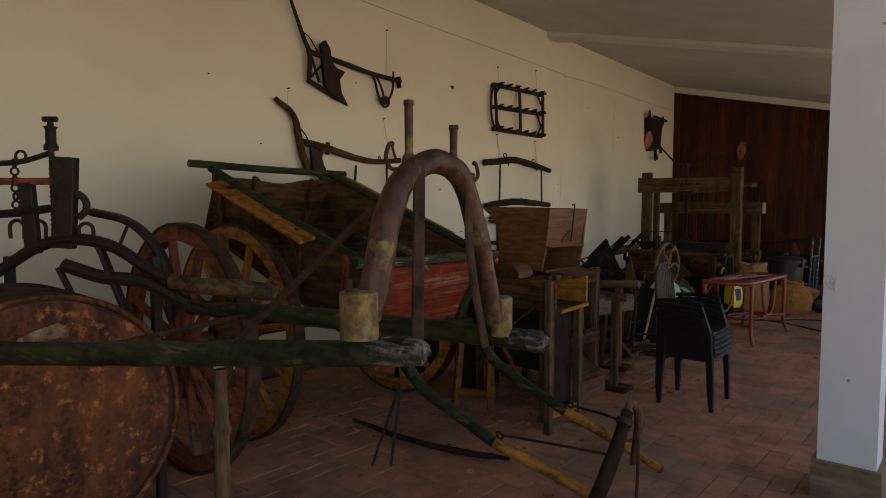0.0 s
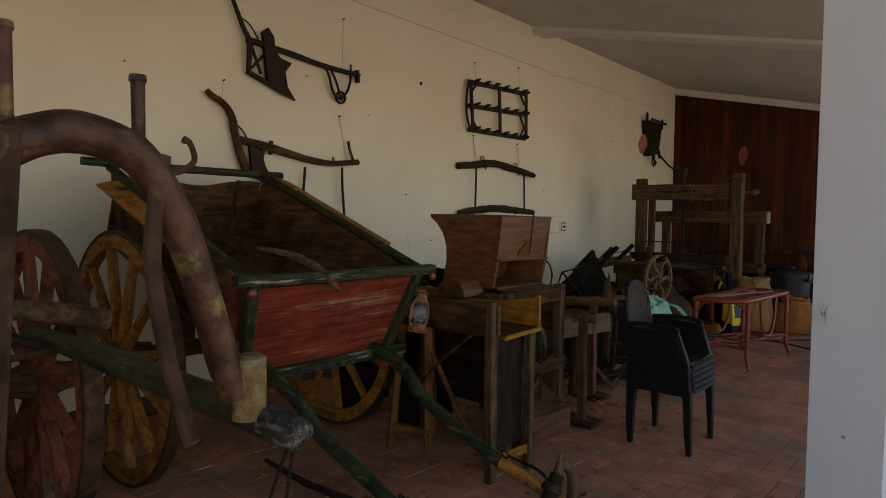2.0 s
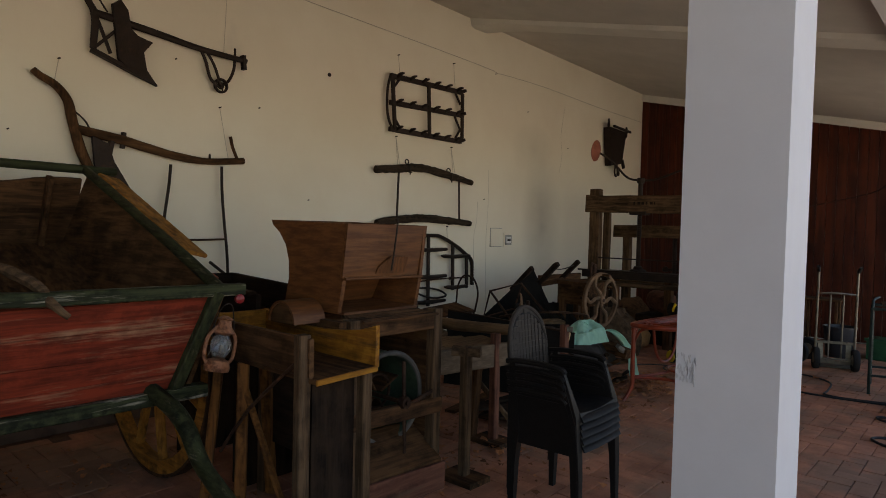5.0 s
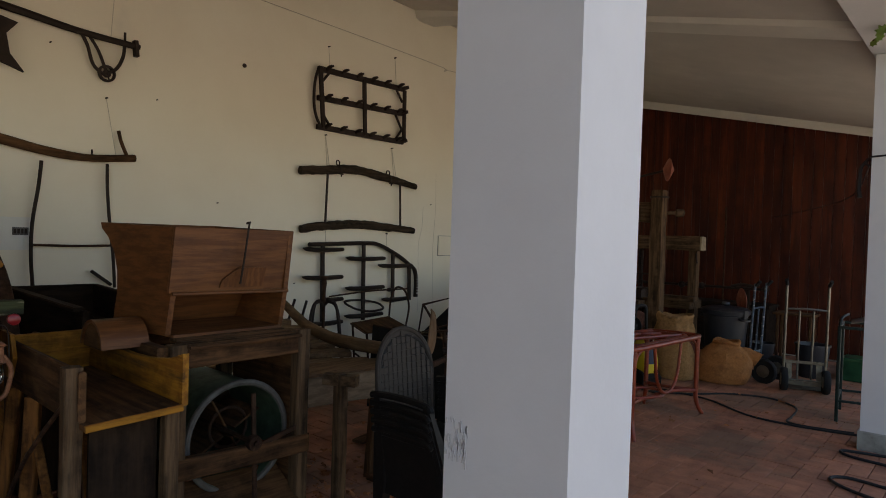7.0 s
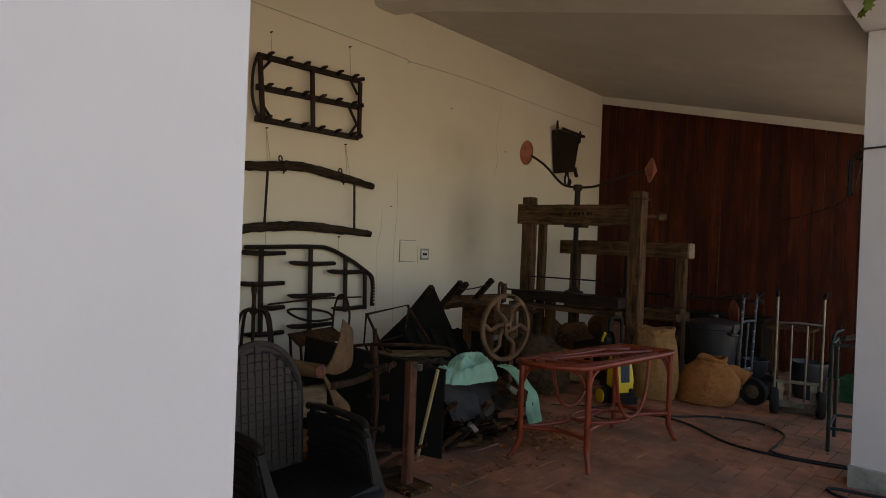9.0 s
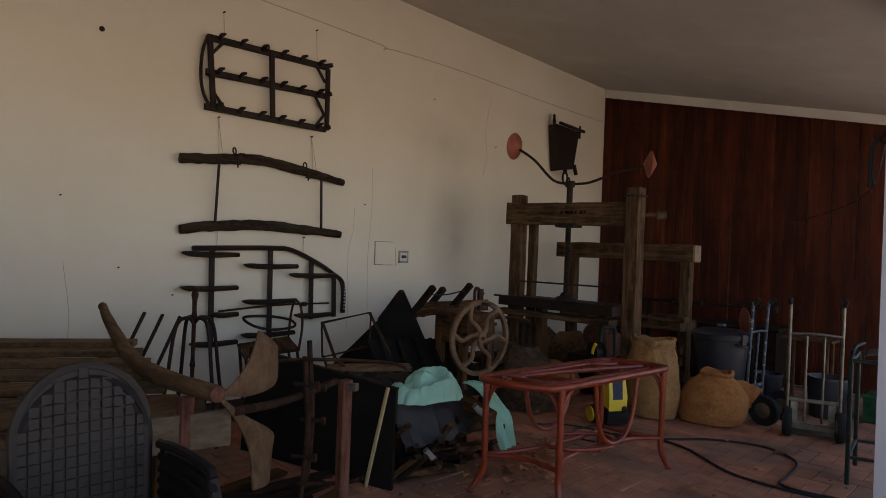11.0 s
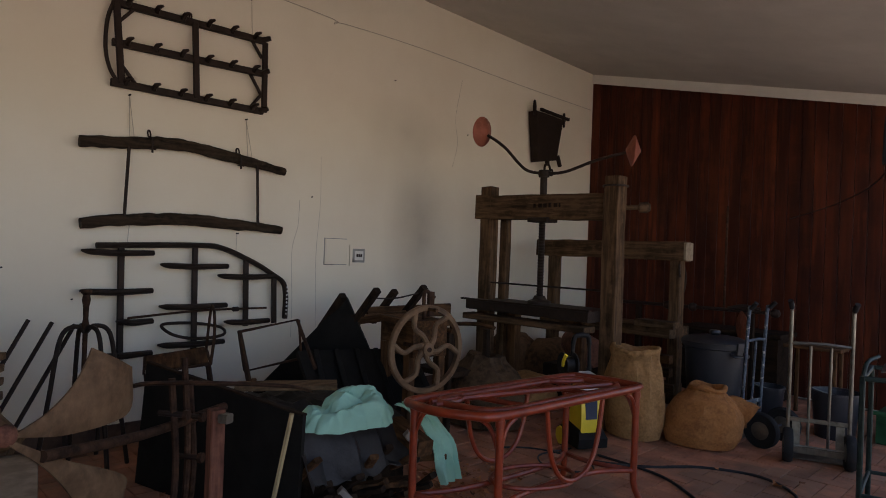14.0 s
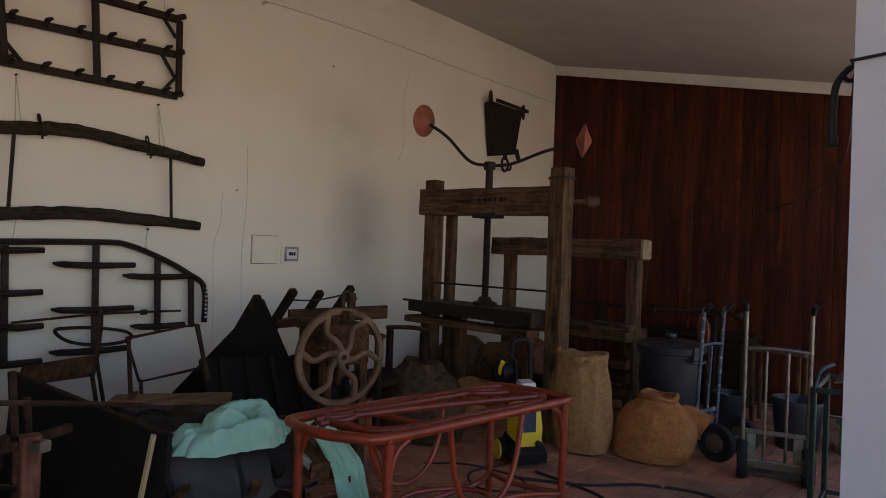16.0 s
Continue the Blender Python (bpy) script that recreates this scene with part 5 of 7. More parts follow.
# stacked plastic armchairs, facing +x
def plastic_chair(o, m, back_m, woven, label):
    """A moulded armchair with low slotted arms and a round back."""
    T = thing("plastic_chair", (0, 0, 0), label, "chair", "stacked plastic chairs")
    rows = []
    for i in range(11):
        y = -0.19 + 0.38 * i / 10
        sag = -0.014 * math.sin(i / 10 * math.pi)
        w = 0.185
        rows.append([(-w - 0.012, y, 0.395 + sag), (-w, y, 0.418 + sag), (-w * 0.9, y, 0.424 + sag), (0, y, 0.414 + sag), (w * 0.9, y, 0.424 + sag), (w, y, 0.418 + sag), (w + 0.012, y, 0.395 + sag), (w, y, 0.396 + sag), (0, y, 0.398 + sag), (-w, y, 0.396 + sag)])
    part("seat", loft(rows), m, T)
    for sx in (-1, 1):
        part("skirt", loft([[(sx * (0.183 + 0.01 * f), y, 0.404), (sx * (0.198 + 0.014 * f), y, 0.398), (sx * (0.208 + 0.02 * f), y, z), (sx * (0.201 + 0.02 * f), y, z)] for f, y, z in ((0, -0.19, 0.376), (0.8, -0.08, 0.381), (0.8, 0.06, 0.381), (0, 0.20, 0.376))]), m, T)
        # each leg runs up into the end of an arm
        for ys in ((-0.195, -0.20, -0.205, -0.228, -0.246), (0.205, 0.20, 0.195, 0.182, 0.172)):
            part("leg", loft([[(sx * x0, y - d, z), (sx * x0, y + d, z), (sx * (x0 - w), y + d, z), (sx * (x0 - w), y - d, z)] for (x0, z, w, d), y in zip(((0.196, 0.0, 0.026, 0.016), (0.194, 0.25, 0.036, 0.020), (0.188, 0.40, 0.05, 0.024), (0.174 - 0.02 * (sx > 0), 0.52, 0.04, 0.014), (0.168 - 0.045 * (sx > 0), 0.625, 0.03, 0.010)), ys)]), m, T)
    for y0_, y1_ in ((-0.205, -0.244), (0.195, 0.172)):
        s = 1 if y1_ > y0_ else -1
        part("arm_panel", loft([[(-0.17, y, z), (xf, y, z), (xf, y + 0.008 * s, z), (-0.17, y + 0.008 * s, z)] for y, z, xf in ((y0_, 0.35, 0.17), (y0_, 0.40, 0.165), ((y0_ + y1_) / 2, 0.50, 0.145), (y1_, 0.60, 0.125))]), m, T)
        part("arm_rest", tube([(-0.19, y1_, 0.616), (-0.09, y1_, 0.626), (0.03, y1_, 0.626), (0.11, y1_, 0.618), (0.132, y1_, 0.60)], 0.0145, 8, 4), m, T)

    def back(y, z):
        return Vector((-0.195 - 0.10 * (z - 0.42) + 0.5 * y * y, y - 0.03, z))
    bw, top, hh = 0.168, 0.685, 0.175
    outline = [(-bw * math.cos(math.pi * k / 28), top + hh * math.sin(math.pi * k / 28)) for k in range(29)]
    pts = [(-0.95 * bw, 0.40), *outline, (0.95 * bw, 0.40)]
    part("back_rim", tube([back(y, z) for y, z in pts], 0.012, 8, 1), back_m, T)
    cols = []
    for k in range(15):
        y = -0.97 * bw + 1.94 * bw * k / 14
        z = top + hh * math.sqrt(max(0.0, 1 - (y / bw) ** 2))
        cols.append([back(y, 0.40), back(y, z), back(y, z) + Vector((0.004, 0, 0)), back(y, 0.40) + Vector((0.004, 0, 0))])
    part("back_panel", loft(cols), back_m, T)
    if woven:
        tiles = bmesh.new()
        for i in range(-5, 6):
            for k in range(15):
                y, z = i * 0.030, 0.435 + k * 0.029
                if z > top - 0.01 and abs(y) + 0.015 > bw * math.sqrt(max(0.0, 1 - ((z + 0.014 - top) / hh) ** 2)) or abs(y) > 0.155:
                    continue
                for dx in (-0.0035, 0.0075):
                    off = Vector((dx, 0, 0))
                    bar(back(y, z - 0.0125) + off, back(y, z + 0.0125) + off, 0.026, 0.005, (1, 0, 0), 0.002, tiles)
        part("woven_back", tiles, back_m, T)
    T.matrix_world = pose(*o, 0, 0, 2)
    return T


STACK = (-1.61, 4.68, 0.0)
ch = plastic_chair(STACK, black_plastic, black_plastic, False, "black moulded plastic armchair at the foot of a stack")
for k in range(1, 4):
    c = copy_thing(ch, pose(STACK[0] - 0.002 * k, STACK[1] - 0.002 * k, 0.035 * k, 0, 0, 2 - 0.4 * k))
    tagged(c, "black moulded plastic armchair stacked on another")
plastic_chair((STACK[0] - 0.008, STACK[1] - 0.006, 0.14), black_plastic, grey_plastic, True, "black plastic armchair with dusty woven round back on top")


# ---- bench, ploughs and the heap by the wall ----
dusty_wood = woods("dusty_tan_wood", (0.205, 0.125, 0.064), (0.135, 0.080, 0.041), c3=(0.105, 0.06, 0.03), wear=0.62, grime=0.5)
pale_board = woods("pale_dusty_board", (0.175, 0.125, 0.082), (0.125, 0.088, 0.056), c3=(0.09, 0.062, 0.04), wear=0.62, grime=0.4)


def slatted_sledge():
    T = thing("slatted_sledge", (-3.1, 5.1, 0), "worn wooden slatted sledge with a bent pole on the floor", "sledge")
    d = Vector((-0.5, -0.86, 0.0))
    for k in range(6):
        f = k / 5
        a = Vector((-3.95 + 1.15 * f, 5.52 - 0.22 * f, 0.72 - 0.10 * f))
        part("slat", rough_up(bar(a, a + d * 0.95, 0.15, 0.035, segs=5, wob=0.004), 0.003, 9, k), dusty_wood["y"], T, "dusty brown slat")
    part("inner_board", rough_up(bar((-2.60, 5.34, 0.64), (-2.95, 4.50, 0.60), 0.26, 0.03, segs=5, wob=0.004), 0.003, 9), dusty_wood["y"], T)
    a = Vector((-2.40, 5.36, 0.585))
    part("edge_board", rough_up(bar(a, a + Vector((-0.22, -0.86, -0.02)), 0.03, 0.15, segs=4, wob=0.004), 0.002, 9), pale_board["y"], T, "paler grey edge board")
    part("pole", rough_up(tube([(-3.865, 5.292, 0.955), (-3.83, 5.292, 0.962), (-3.76, 5.29, 0.925), (-3.60, 5.285, 0.855), (-3.40, 5.28, 0.77), (-3.1, 5.27, 0.725), (-2.7, 5.26, 0.73), (-2.30, 5.25, 0.755)], [0.016, 0.022, 0.026, 0.031, 0.038, 0.043, 0.04, 0.034], 10), 0.004, 8), dusty_wood["x"], T, "bent brown pole")
    part("pole_end", rough_up(lathe([(0.034, 0), (0.033, 0.012), (0.02, 0.02)], (-2.305, 5.25, 0.755), (1, 0, 0.05), 12), 0.003, 30), post_red["x"], T)
    part("bearer", bar((-3.95, 5.35, 0.63), (-2.5, 5.15, 0.52), 0.06, 0.07), old_wood["x"], T)
    part("bearer", bar((-4.2, 4.85, 0.62), (-2.8, 4.72, 0.53), 0.06, 0.07), old_wood["x"], T)
    for x, y, z in ((-3.8, 5.3, 0.6), (-2.6, 5.15, 0.52), (-4.05, 4.82, 0.6), (-2.9, 4.72, 0.53)):
        part("leg", bar((x, y, 0), (x + 0.04, y, z), 0.06, 0.05), old_wood["z"], T)
    part("brace", bar((-2.62, 5.15, 0.45), (-2.35, 5.35, 0.06), 0.04, 0.03), grey_wood["z"], T)


def double_plough():
    T = thing("ridging_plough", (-2.75, 5.75, 0), "rusty ridging plough with two broad tan mouldboards", "plough")

    def sheet(edge_a, edge_b, lift):
        """A bent sheet between two curved edges that meet at the share."""
        rings = []
        for a, b in zip(smooth(edge_a, 5), smooth(edge_b, 5)):
            row = [a.lerp(b, j / 6) + Vector((0.05, 0.02, lift)) * math.sin(j / 6 * math.pi) * (b - a).length * 1.2 for j in range(7)]
            rings.append(row + [q + Vector((-0.007, -0.004, 0)) for q in row[::-1]])
        return loft(rings)

    part("mouldboard", sheet([(-2.298, 5.274, 0.755), (-2.375, 5.377, 0.788), (-2.442, 5.465, 0.851), (-2.476, 5.511, 0.918), (-2.50, 5.535, 0.965)], [(-2.306, 5.285, 0.742), (-2.424, 5.442, 0.695), (-2.566, 5.632, 0.676), (-2.629, 5.715, 0.708), (-2.625, 5.71, 0.861)], 0.0), blade_mat, T, "broad tan rusted mouldboard")
    part("mouldboard", sheet([(-2.287, 5.26, 0.728), (-2.371, 5.372, 0.617), (-2.432, 5.453, 0.508), (-2.467, 5.5, 0.411), (-2.488, 5.528, 0.25)], [(-2.299, 5.275, 0.735), (-2.428, 5.447, 0.611), (-2.608, 5.687, 0.459), (-2.611, 5.692, 0.375), (-2.598, 5.674, 0.22)], 0.0), blade_mat, T, "broad tan rusted mouldboard")
    part("beam", tube([(-2.35, 5.36, 0.66), (-2.6, 5.75, 0.60), (-2.75, 6.15, 0.62)], 0.019, 10), rusty_iron, T)
    for x, y, z0_, z1_ in ((-2.72, 5.95, 0.02, 0.86), (-2.62, 5.86, 0.05, 0.80), (-2.82, 6.02, 0.0, 0.74)):
        part("upright", tube([(x, y, z0_), (x + 0.02, y + 0.02, (z0_ + z1_) / 2), (x, y, z1_)], 0.014, 8), rusty_iron, T)
    for x, y, z in ((-2.70, 5.96, 0.45), (-2.70, 5.96, 0.62), (-2.62, 5.86, 0.30), (-2.62, 5.86, 0.66)):
        part("bolt", tube([(x - 0.04, y - 0.03, z), (x + 0.06, y + 0.04, z)], 0.012, 8), iron, T)
        part("nut", lathe([(0.022, 0), (0.022, 0.018)], (x + 0.05, y + 0.035, z), (0.8, 0.6, 0), 6), rusty_iron, T)
    part("strap", tube([(-2.86, 5.80, 0.735), (-2.62, 5.78, 0.79), (-2.45, 5.95, 0.80), (-2.40, 6.25, 0.76), (-2.48, 6.42, 0.70)], [0.026, 0.026, 0.026, 0.024, 0.012], 8, 6, None, 0.35), rusty_iron, T, "flat bent strap")
    part("foot_rod", tube([(-2.55, 5.80, 0.20), (-2.4, 5.95, 0.21), (-2.3, 6.0, 0.25)], 0.010, 8), rusty_iron, T)


black_paint = mat("matt_black_board", (0.015, 0.0135, 0.012), (0.010, 0.009, 0.008), rough=0.8, scale=6, bump=0.15, c3=(0.022, 0.019, 0.016), wear=0.62, wscale=3, grime=0, spec=0.15)


def black_board():
    T = thing("black_board", (-3.1, 6.28, 0), "large matt black board standing on edge against the heap", "board")
    part("panel", plate([(-3.72, 6.12, 0.01), (-2.58, 6.43, 0.0), (-2.60, 6.46, 0.56), (-3.72, 6.16, 0.665)], (-0.008, 0.022, 0)), black_paint, T)
    part("edge_strip", bar((-3.72, 6.17, 0.668), (-2.60, 6.47, 0.563), 0.03, 0.012), dark_wood["x"], T)


def board_pile():
    random.seed(14)
    T = thing("board_pile", (-2.85, 5.7, 0), "loose dark broken boards lying beneath the ridging plough", "board pile")
    for k in range(9):
        x, y = -3.05 + 0.07 * k, 5.45 + 0.05 * (k % 3)
        part("board", rough_up(bar((x, y, 0.03 + 0.022 * (k % 4)), (x + random.uniform(-0.12, 0.2), y + random.uniform(0.45, 0.7), 0.04 + 0.03 * (k % 3)), random.uniform(0.06, 0.12), 0.022, segs=4, wob=0.004), 0.003, 12, k), old_wood["y"] if k % 4 == 0 else dark_wood["y"], T)


slatted_sledge()
double_plough()
board_pile()
black_board()
single("pale_stick", tube([(-2.615, 6.41, 0.575), (-2.72, 6.36, 0.0)], 0.012, 6), mat("bare_stick", (0.5, 0.38, 0.2), (0.42, 0.31, 0.16), scale=20, stretch=GZ), (-2.72, 6.36, 0), "thin pale bare stick leaning on the black board", "stick")


def tarp_heap():
    random.seed(5)
    T = thing("covered_heap", (-2.85, 6.95, 0), "heap of boxes and broken boards under a grey-black tarp", "heap")
    part("box", box((-3.30, 6.55, 0), (-2.72, 7.2, 0.44), 0.01), dark_wood["x"], T)
    n, m = 26, 22
    grid = []
    for i in range(n):
        row = []
        for j in range(m):
            u, v = i / (n - 1), j / (m - 1)
            x, y = -3.42 + 0.90 * u + 0.04 * noise.noise(Vector((v * 5, 1, 1))) * u, 6.46 + 0.86 * v
            h = 0.50 - 0.05 * v
            edge = max(0.0, (x + 2.72) / 0.2)
            h -= 0.30 * edge ** 1.5
            h -= 0.22 * max(0.0, (v - 0.82) / 0.18) ** 1.3
            h += 0.05 * noise.noise(Vector((x * 5, y * 5, 1))) + 0.04 * abs(noise.noise(Vector((x * 9, y * 9, 4)))) + 0.03 * noise.noise(Vector((x * 16, y * 16, 6)))
            row.append((x + 0.05 * noise.noise(Vector((y * 6, x, 2))) + 0.035 * noise.noise(Vector((y * 17, x * 5, 7))), y, max(0.24 + 0.07 * noise.noise(Vector((y * 9, 0, 0))), h)))
        grid.append(row)
    bm = bmesh.new()
    vs = [[bm.verts.new(p) for p in r] for r in grid]
    for i in range(n - 1):
        for j in range(m - 1):
            bm.faces.new((vs[i][j], vs[i + 1][j], vs[i + 1][j + 1], vs[i][j + 1]))
    ret = bmesh.ops.extrude_face_region(bm, geom=bm.faces[:])
    bmesh.ops.translate(bm, verts=[g for g in ret["geom"] if isinstance(g, bmesh.types.BMVert)], vec=(0, 0, -0.006))
    part("tarp", bm, tarp, T, "crumpled grey-black tarp")
    for k in range(22):
        y = 6.48 + (k % 12) * 0.063
        x = -2.58 + random.uniform(-0.05, 0.06)
        zb = 0.03 if k < 12 else random.uniform(0.1, 0.2)
        part("broken_board", rough_up(bar((x - 0.10, y, zb), (x + 0.06, y + random.uniform(-0.06, 0.08), zb + random.uniform(0.05, 0.17)), 0.045, 0.028, segs=3, wob=0.006), 0.006, 18), old_wood["x"] if k % 3 == 0 else dark_wood["x"], T)
    for k in range(3):
        y = 6.58 + 0.22 * k
        part("low_board", bar((-2.66, y, 0.05 + 0.09 * k), (-2.50, y + 0.28, 0.06 + 0.09 * k), 0.09, 0.03), old_wood["y"], T)
    part("end_beam", rough_up(bar((-2.75, 7.12, 0.40), (-2.40, 7.06, 0.34), 0.09, 0.08, segs=4, wob=0.006), 0.004, 10), old_wood["x"], T)
    part("rag", rough_up(bar((-2.47, 6.99, 0.41), (-2.44, 7.04, 0.35), 0.05, 0.035, segs=4, wob=0.02), 0.012, 20), white_rag, T, "scrap of white paper")
    part("rag", rough_up(bar((-2.50, 6.62, 0.21), (-2.47, 6.66, 0.16), 0.045, 0.03, segs=4, wob=0.02), 0.012, 20), white_rag, T, "scrap of white paper")


def cloth_patch(name, centre, rx, ry, h, seed, parent, hang=None):
    cx, cy, cz = centre
    n = 64
    bm = bmesh.new()
    rows = []
    for i in range(n):
        row = []
        for j in range(n):
            u, v = 2 * i / (n - 1) - 1, 2 * j / (n - 1) - 1
            # square to rounded patch
            x, y = u * math.sqrt(1 - v * v / 2), v * math.sqrt(1 - u * u / 2)
            rr = min(1.0, math.hypot(x, y))
            q = Vector((x * 2.2 + seed, y * 2.2, seed))
            swirl = math.atan2(y, x) + 9.0 * rr + 3.4 * noise.noise(q * 0.6)
            fold = 0.62 * (0.5 + 0.5 * math.cos(swirl)) ** 0.7 + 0.16 * noise.noise(q * 2.0) + 0.06 * noise.noise(q * 4.5)
            edge = 1 + 0.18 * noise.noise(Vector((math.cos(math.atan2(y, x)) * 1.2, math.sin(math.atan2(y, x)) * 1.2, seed)))
            z = cz + h * ((1 - rr ** 3) * (0.62 + 0.22 * y) + 0.58 * fold * (1 - rr ** 6) + 0.04 * fold)
            row.append(bm.verts.new((cx + x * rx * edge + 0.02 * noise.noise(q * 3), cy + y * ry * edge + 0.02 * noise.noise(q * 3 + Vector((5, 5, 5))), z)))
        rows.append(row)
    for i in range(n - 1):
        for j in range(n - 1):
            bm.faces.new((rows[i][j], rows[i + 1][j], rows[i + 1][j + 1], rows[i][j + 1]))
    ret = bmesh.ops.extrude_face_region(bm, geom=bm.faces[:])
    bmesh.ops.translate(bm, verts=[g for g in ret["geom"] if isinstance(g, bmesh.types.BMVert)], vec=(0, 0, -0.006))
    return part(name, bm, turquoise, parent)


tarp_heap()
T = thing("loose_board", (-3.15, 6.62, 0.52), "dusty brown board lying flat across the tarp heap", "board")
part("board", rough_up(bar((-3.30, 6.48, 0.57), (-3.0, 6.93, 0.575), 0.15, 0.028, segs=6, wob=0.005), 0.003, 9), dusty_wood["y"], T)
part("batten", bar((-3.31, 6.59, 0.592), (-3.20, 6.53, 0.592), 0.03, 0.016), old_wood["x"], T)
T = thing("turquoise_cloth", (-2.68, 6.82, 0.46), "crumpled pale turquoise cloth thrown over the tarp", "cloth")
cloth_patch("bunched_cloth", (-2.70, 6.78, 0.46), 0.18, 0.28, 0.16, 2.0, T)
# the hanging tail
rings = []
for i in range(14):
    s = i / 13
    p = Vector((-2.62 + 0.16 * min(1, s * 1.6), 7.08 + 0.24 * s ** 0.7, 0.53 - 0.05 * s - 0.38 * s ** 1.6))
    w = 0.055 + 0.04 * math.sin(s * 2.6)
    row = []
    for k in range(9):
        q = k / 8 - 0.5
        f = 0.018 * math.sin(k * 1.9 + i * 0.4) + 0.012 * noise.noise(Vector((i * 0.4, k, 3)))
        row.append(p + Vector((-0.35 * w * q + f, 2 * w * q, 0.02 * f)))
    rings.append(row + [r + Vector((-0.006, 0, -0.004)) for r in row[::-1]])
part("hanging_tail", loft(rings), turquoise, T)


def tube_chair(name, seat_o, turn, tilt, roll, m, label, back_kind, s=1.0):
    """A light iron garden chair of bent tube with a board seat."""
    T = thing(name, (0, 0, 0), label, "chair", "old iron chairs")
    w, dpt, h = 0.19 * s, 0.19 * s, 0.43 * s
    for sx in (-1, 1):
        for sy in (-1, 1):
            part("leg", tube([(sx * w, sy * dpt, 0), (sx * w * 0.95, sy * dpt * 0.95, h)], 0.011, 8), m, T)
    part("seat_frame", tube([(-w, -dpt, h), (w, -dpt, h), (w, dpt, h), (-w, dpt, h), (-w, -dpt, h)], 0.011, 8, 0), m, T)
    if back_kind != "none":
        part("seat", box((-w + 0.01, -dpt + 0.01, h - 0.006), (w - 0.01, dpt - 0.01, h + 0.012), 0.004), old_wood["x"], T)
    if back_kind == "hoop":
        part("back_hoop", tube([(-w, dpt, h), (-w * 1.05, dpt * 1.2, h + 0.18 * s), (-w * 0.5, dpt * 1.3, h + 0.30 * s), (w * 0.5, dpt * 1.3, h + 0.30 * s), (w * 1.05, dpt * 1.2, h + 0.18 * s), (w, dpt, h)], 0.009, 8), m, T)
    elif back_kind == "frame":
        part("back_frame", tube([(-w, dpt, h), (-w, dpt * 1.3, h + 0.36 * s), (w, dpt * 1.3, h + 0.36 * s), (w, dpt, h)], 0.011, 8, 0), m, T)
        part("back_bar", tube([(-w, dpt * 1.18, h + 0.22 * s), (w, dpt * 1.18, h + 0.22 * s)], 0.009, 8), m, T)
    part("stretcher", tube([(-w * 0.97, -dpt * 0.97, h * 0.35), (w * 0.97, -dpt * 0.97, h * 0.35)], 0.008, 8), m, T)
    T.matrix_world = pose(*seat_o, tilt, roll, turn)
    return T


toppled = tube_chair("iron_chair", (0, 0, 0), 0, 0, 0, rusty_iron, "open brown iron tube chair frame toppled on the heap", "none", 0.95)
zc, xc = Vector((-0.78, 0.2, 0.6)).normalized(), Vector((-0.52, -0.86, -0.1)).normalized()
yc = zc.cross(xc).normalized()
xc = yc.cross(zc)
toppled.matrix_world = Matrix.Translation((-3.326, 6.80, 0.469)) @ Matrix((xc, yc, zc)).transposed().to_4x4()
tube_chair("iron_chair", (-3.95, 6.48, 0.22), -20, 8, 6, rusty_iron, "rusty iron chair with hoop back in the heap", "hoop", 0.95)
T = thing("iron_stand", (-4.1, 5.95, 0), "black wrought-iron plant stand with arched legs", "stand")
for dx, dy in ((-0.16, 0.0), (0.16, 0.05), (0.0, 0.17), (0.02, -0.16)):
    part("arched_leg", tube([(-4.1 + dx * 1.5, 5.95 + dy * 1.5, 0.0), (-4.1 + dx * 1.1, 5.95 + dy * 1.1, 0.45), (-4.1 + dx * 0.8, 5.95 + dy * 0.8, 0.78), (-4.1 + dx * 0.3, 5.95 + dy * 0.3, 0.84), (-4.1, 5.95, 0.80)], 0.013, 8), iron, T)
part("stem", lathe([(0.012, 0.3), (0.014, 0.5), (0.02, 0.52), (0.013, 0.55), (0.014, 0.8), (0.022, 0.84), (0.014, 0.88), (0.016, 0.95), (0.024, 0.99), (0.018, 1.02), (0.03, 1.03), (0.03, 1.05)], (-4.1, 5.95, 0), (0, 0, 1), 12), rusty_iron, T)
part("fork", tube([(-4.14, 5.88, 0.1), (-4.14, 5.88, 0.34), (-4.1, 5.95, 0.38), (-4.06, 6.02, 0.34), (-4.06, 6.02, 0.1)], 0.012, 8), iron, T)
for k in range(3):
    single("leaning_rod", tube([(-4.15 + 0.06 * k, 5.25 + 0.1 * k, 0.0), (-4.35, 5.72 + 0.12 * k, 0.86 - 0.02 * k)], 0.012, 8), iron, (-4.15 + 0.06 * k, 5.25 + 0.1 * k, 0), "thin black iron rod leaning against the wall", "rod", "leaning rods")


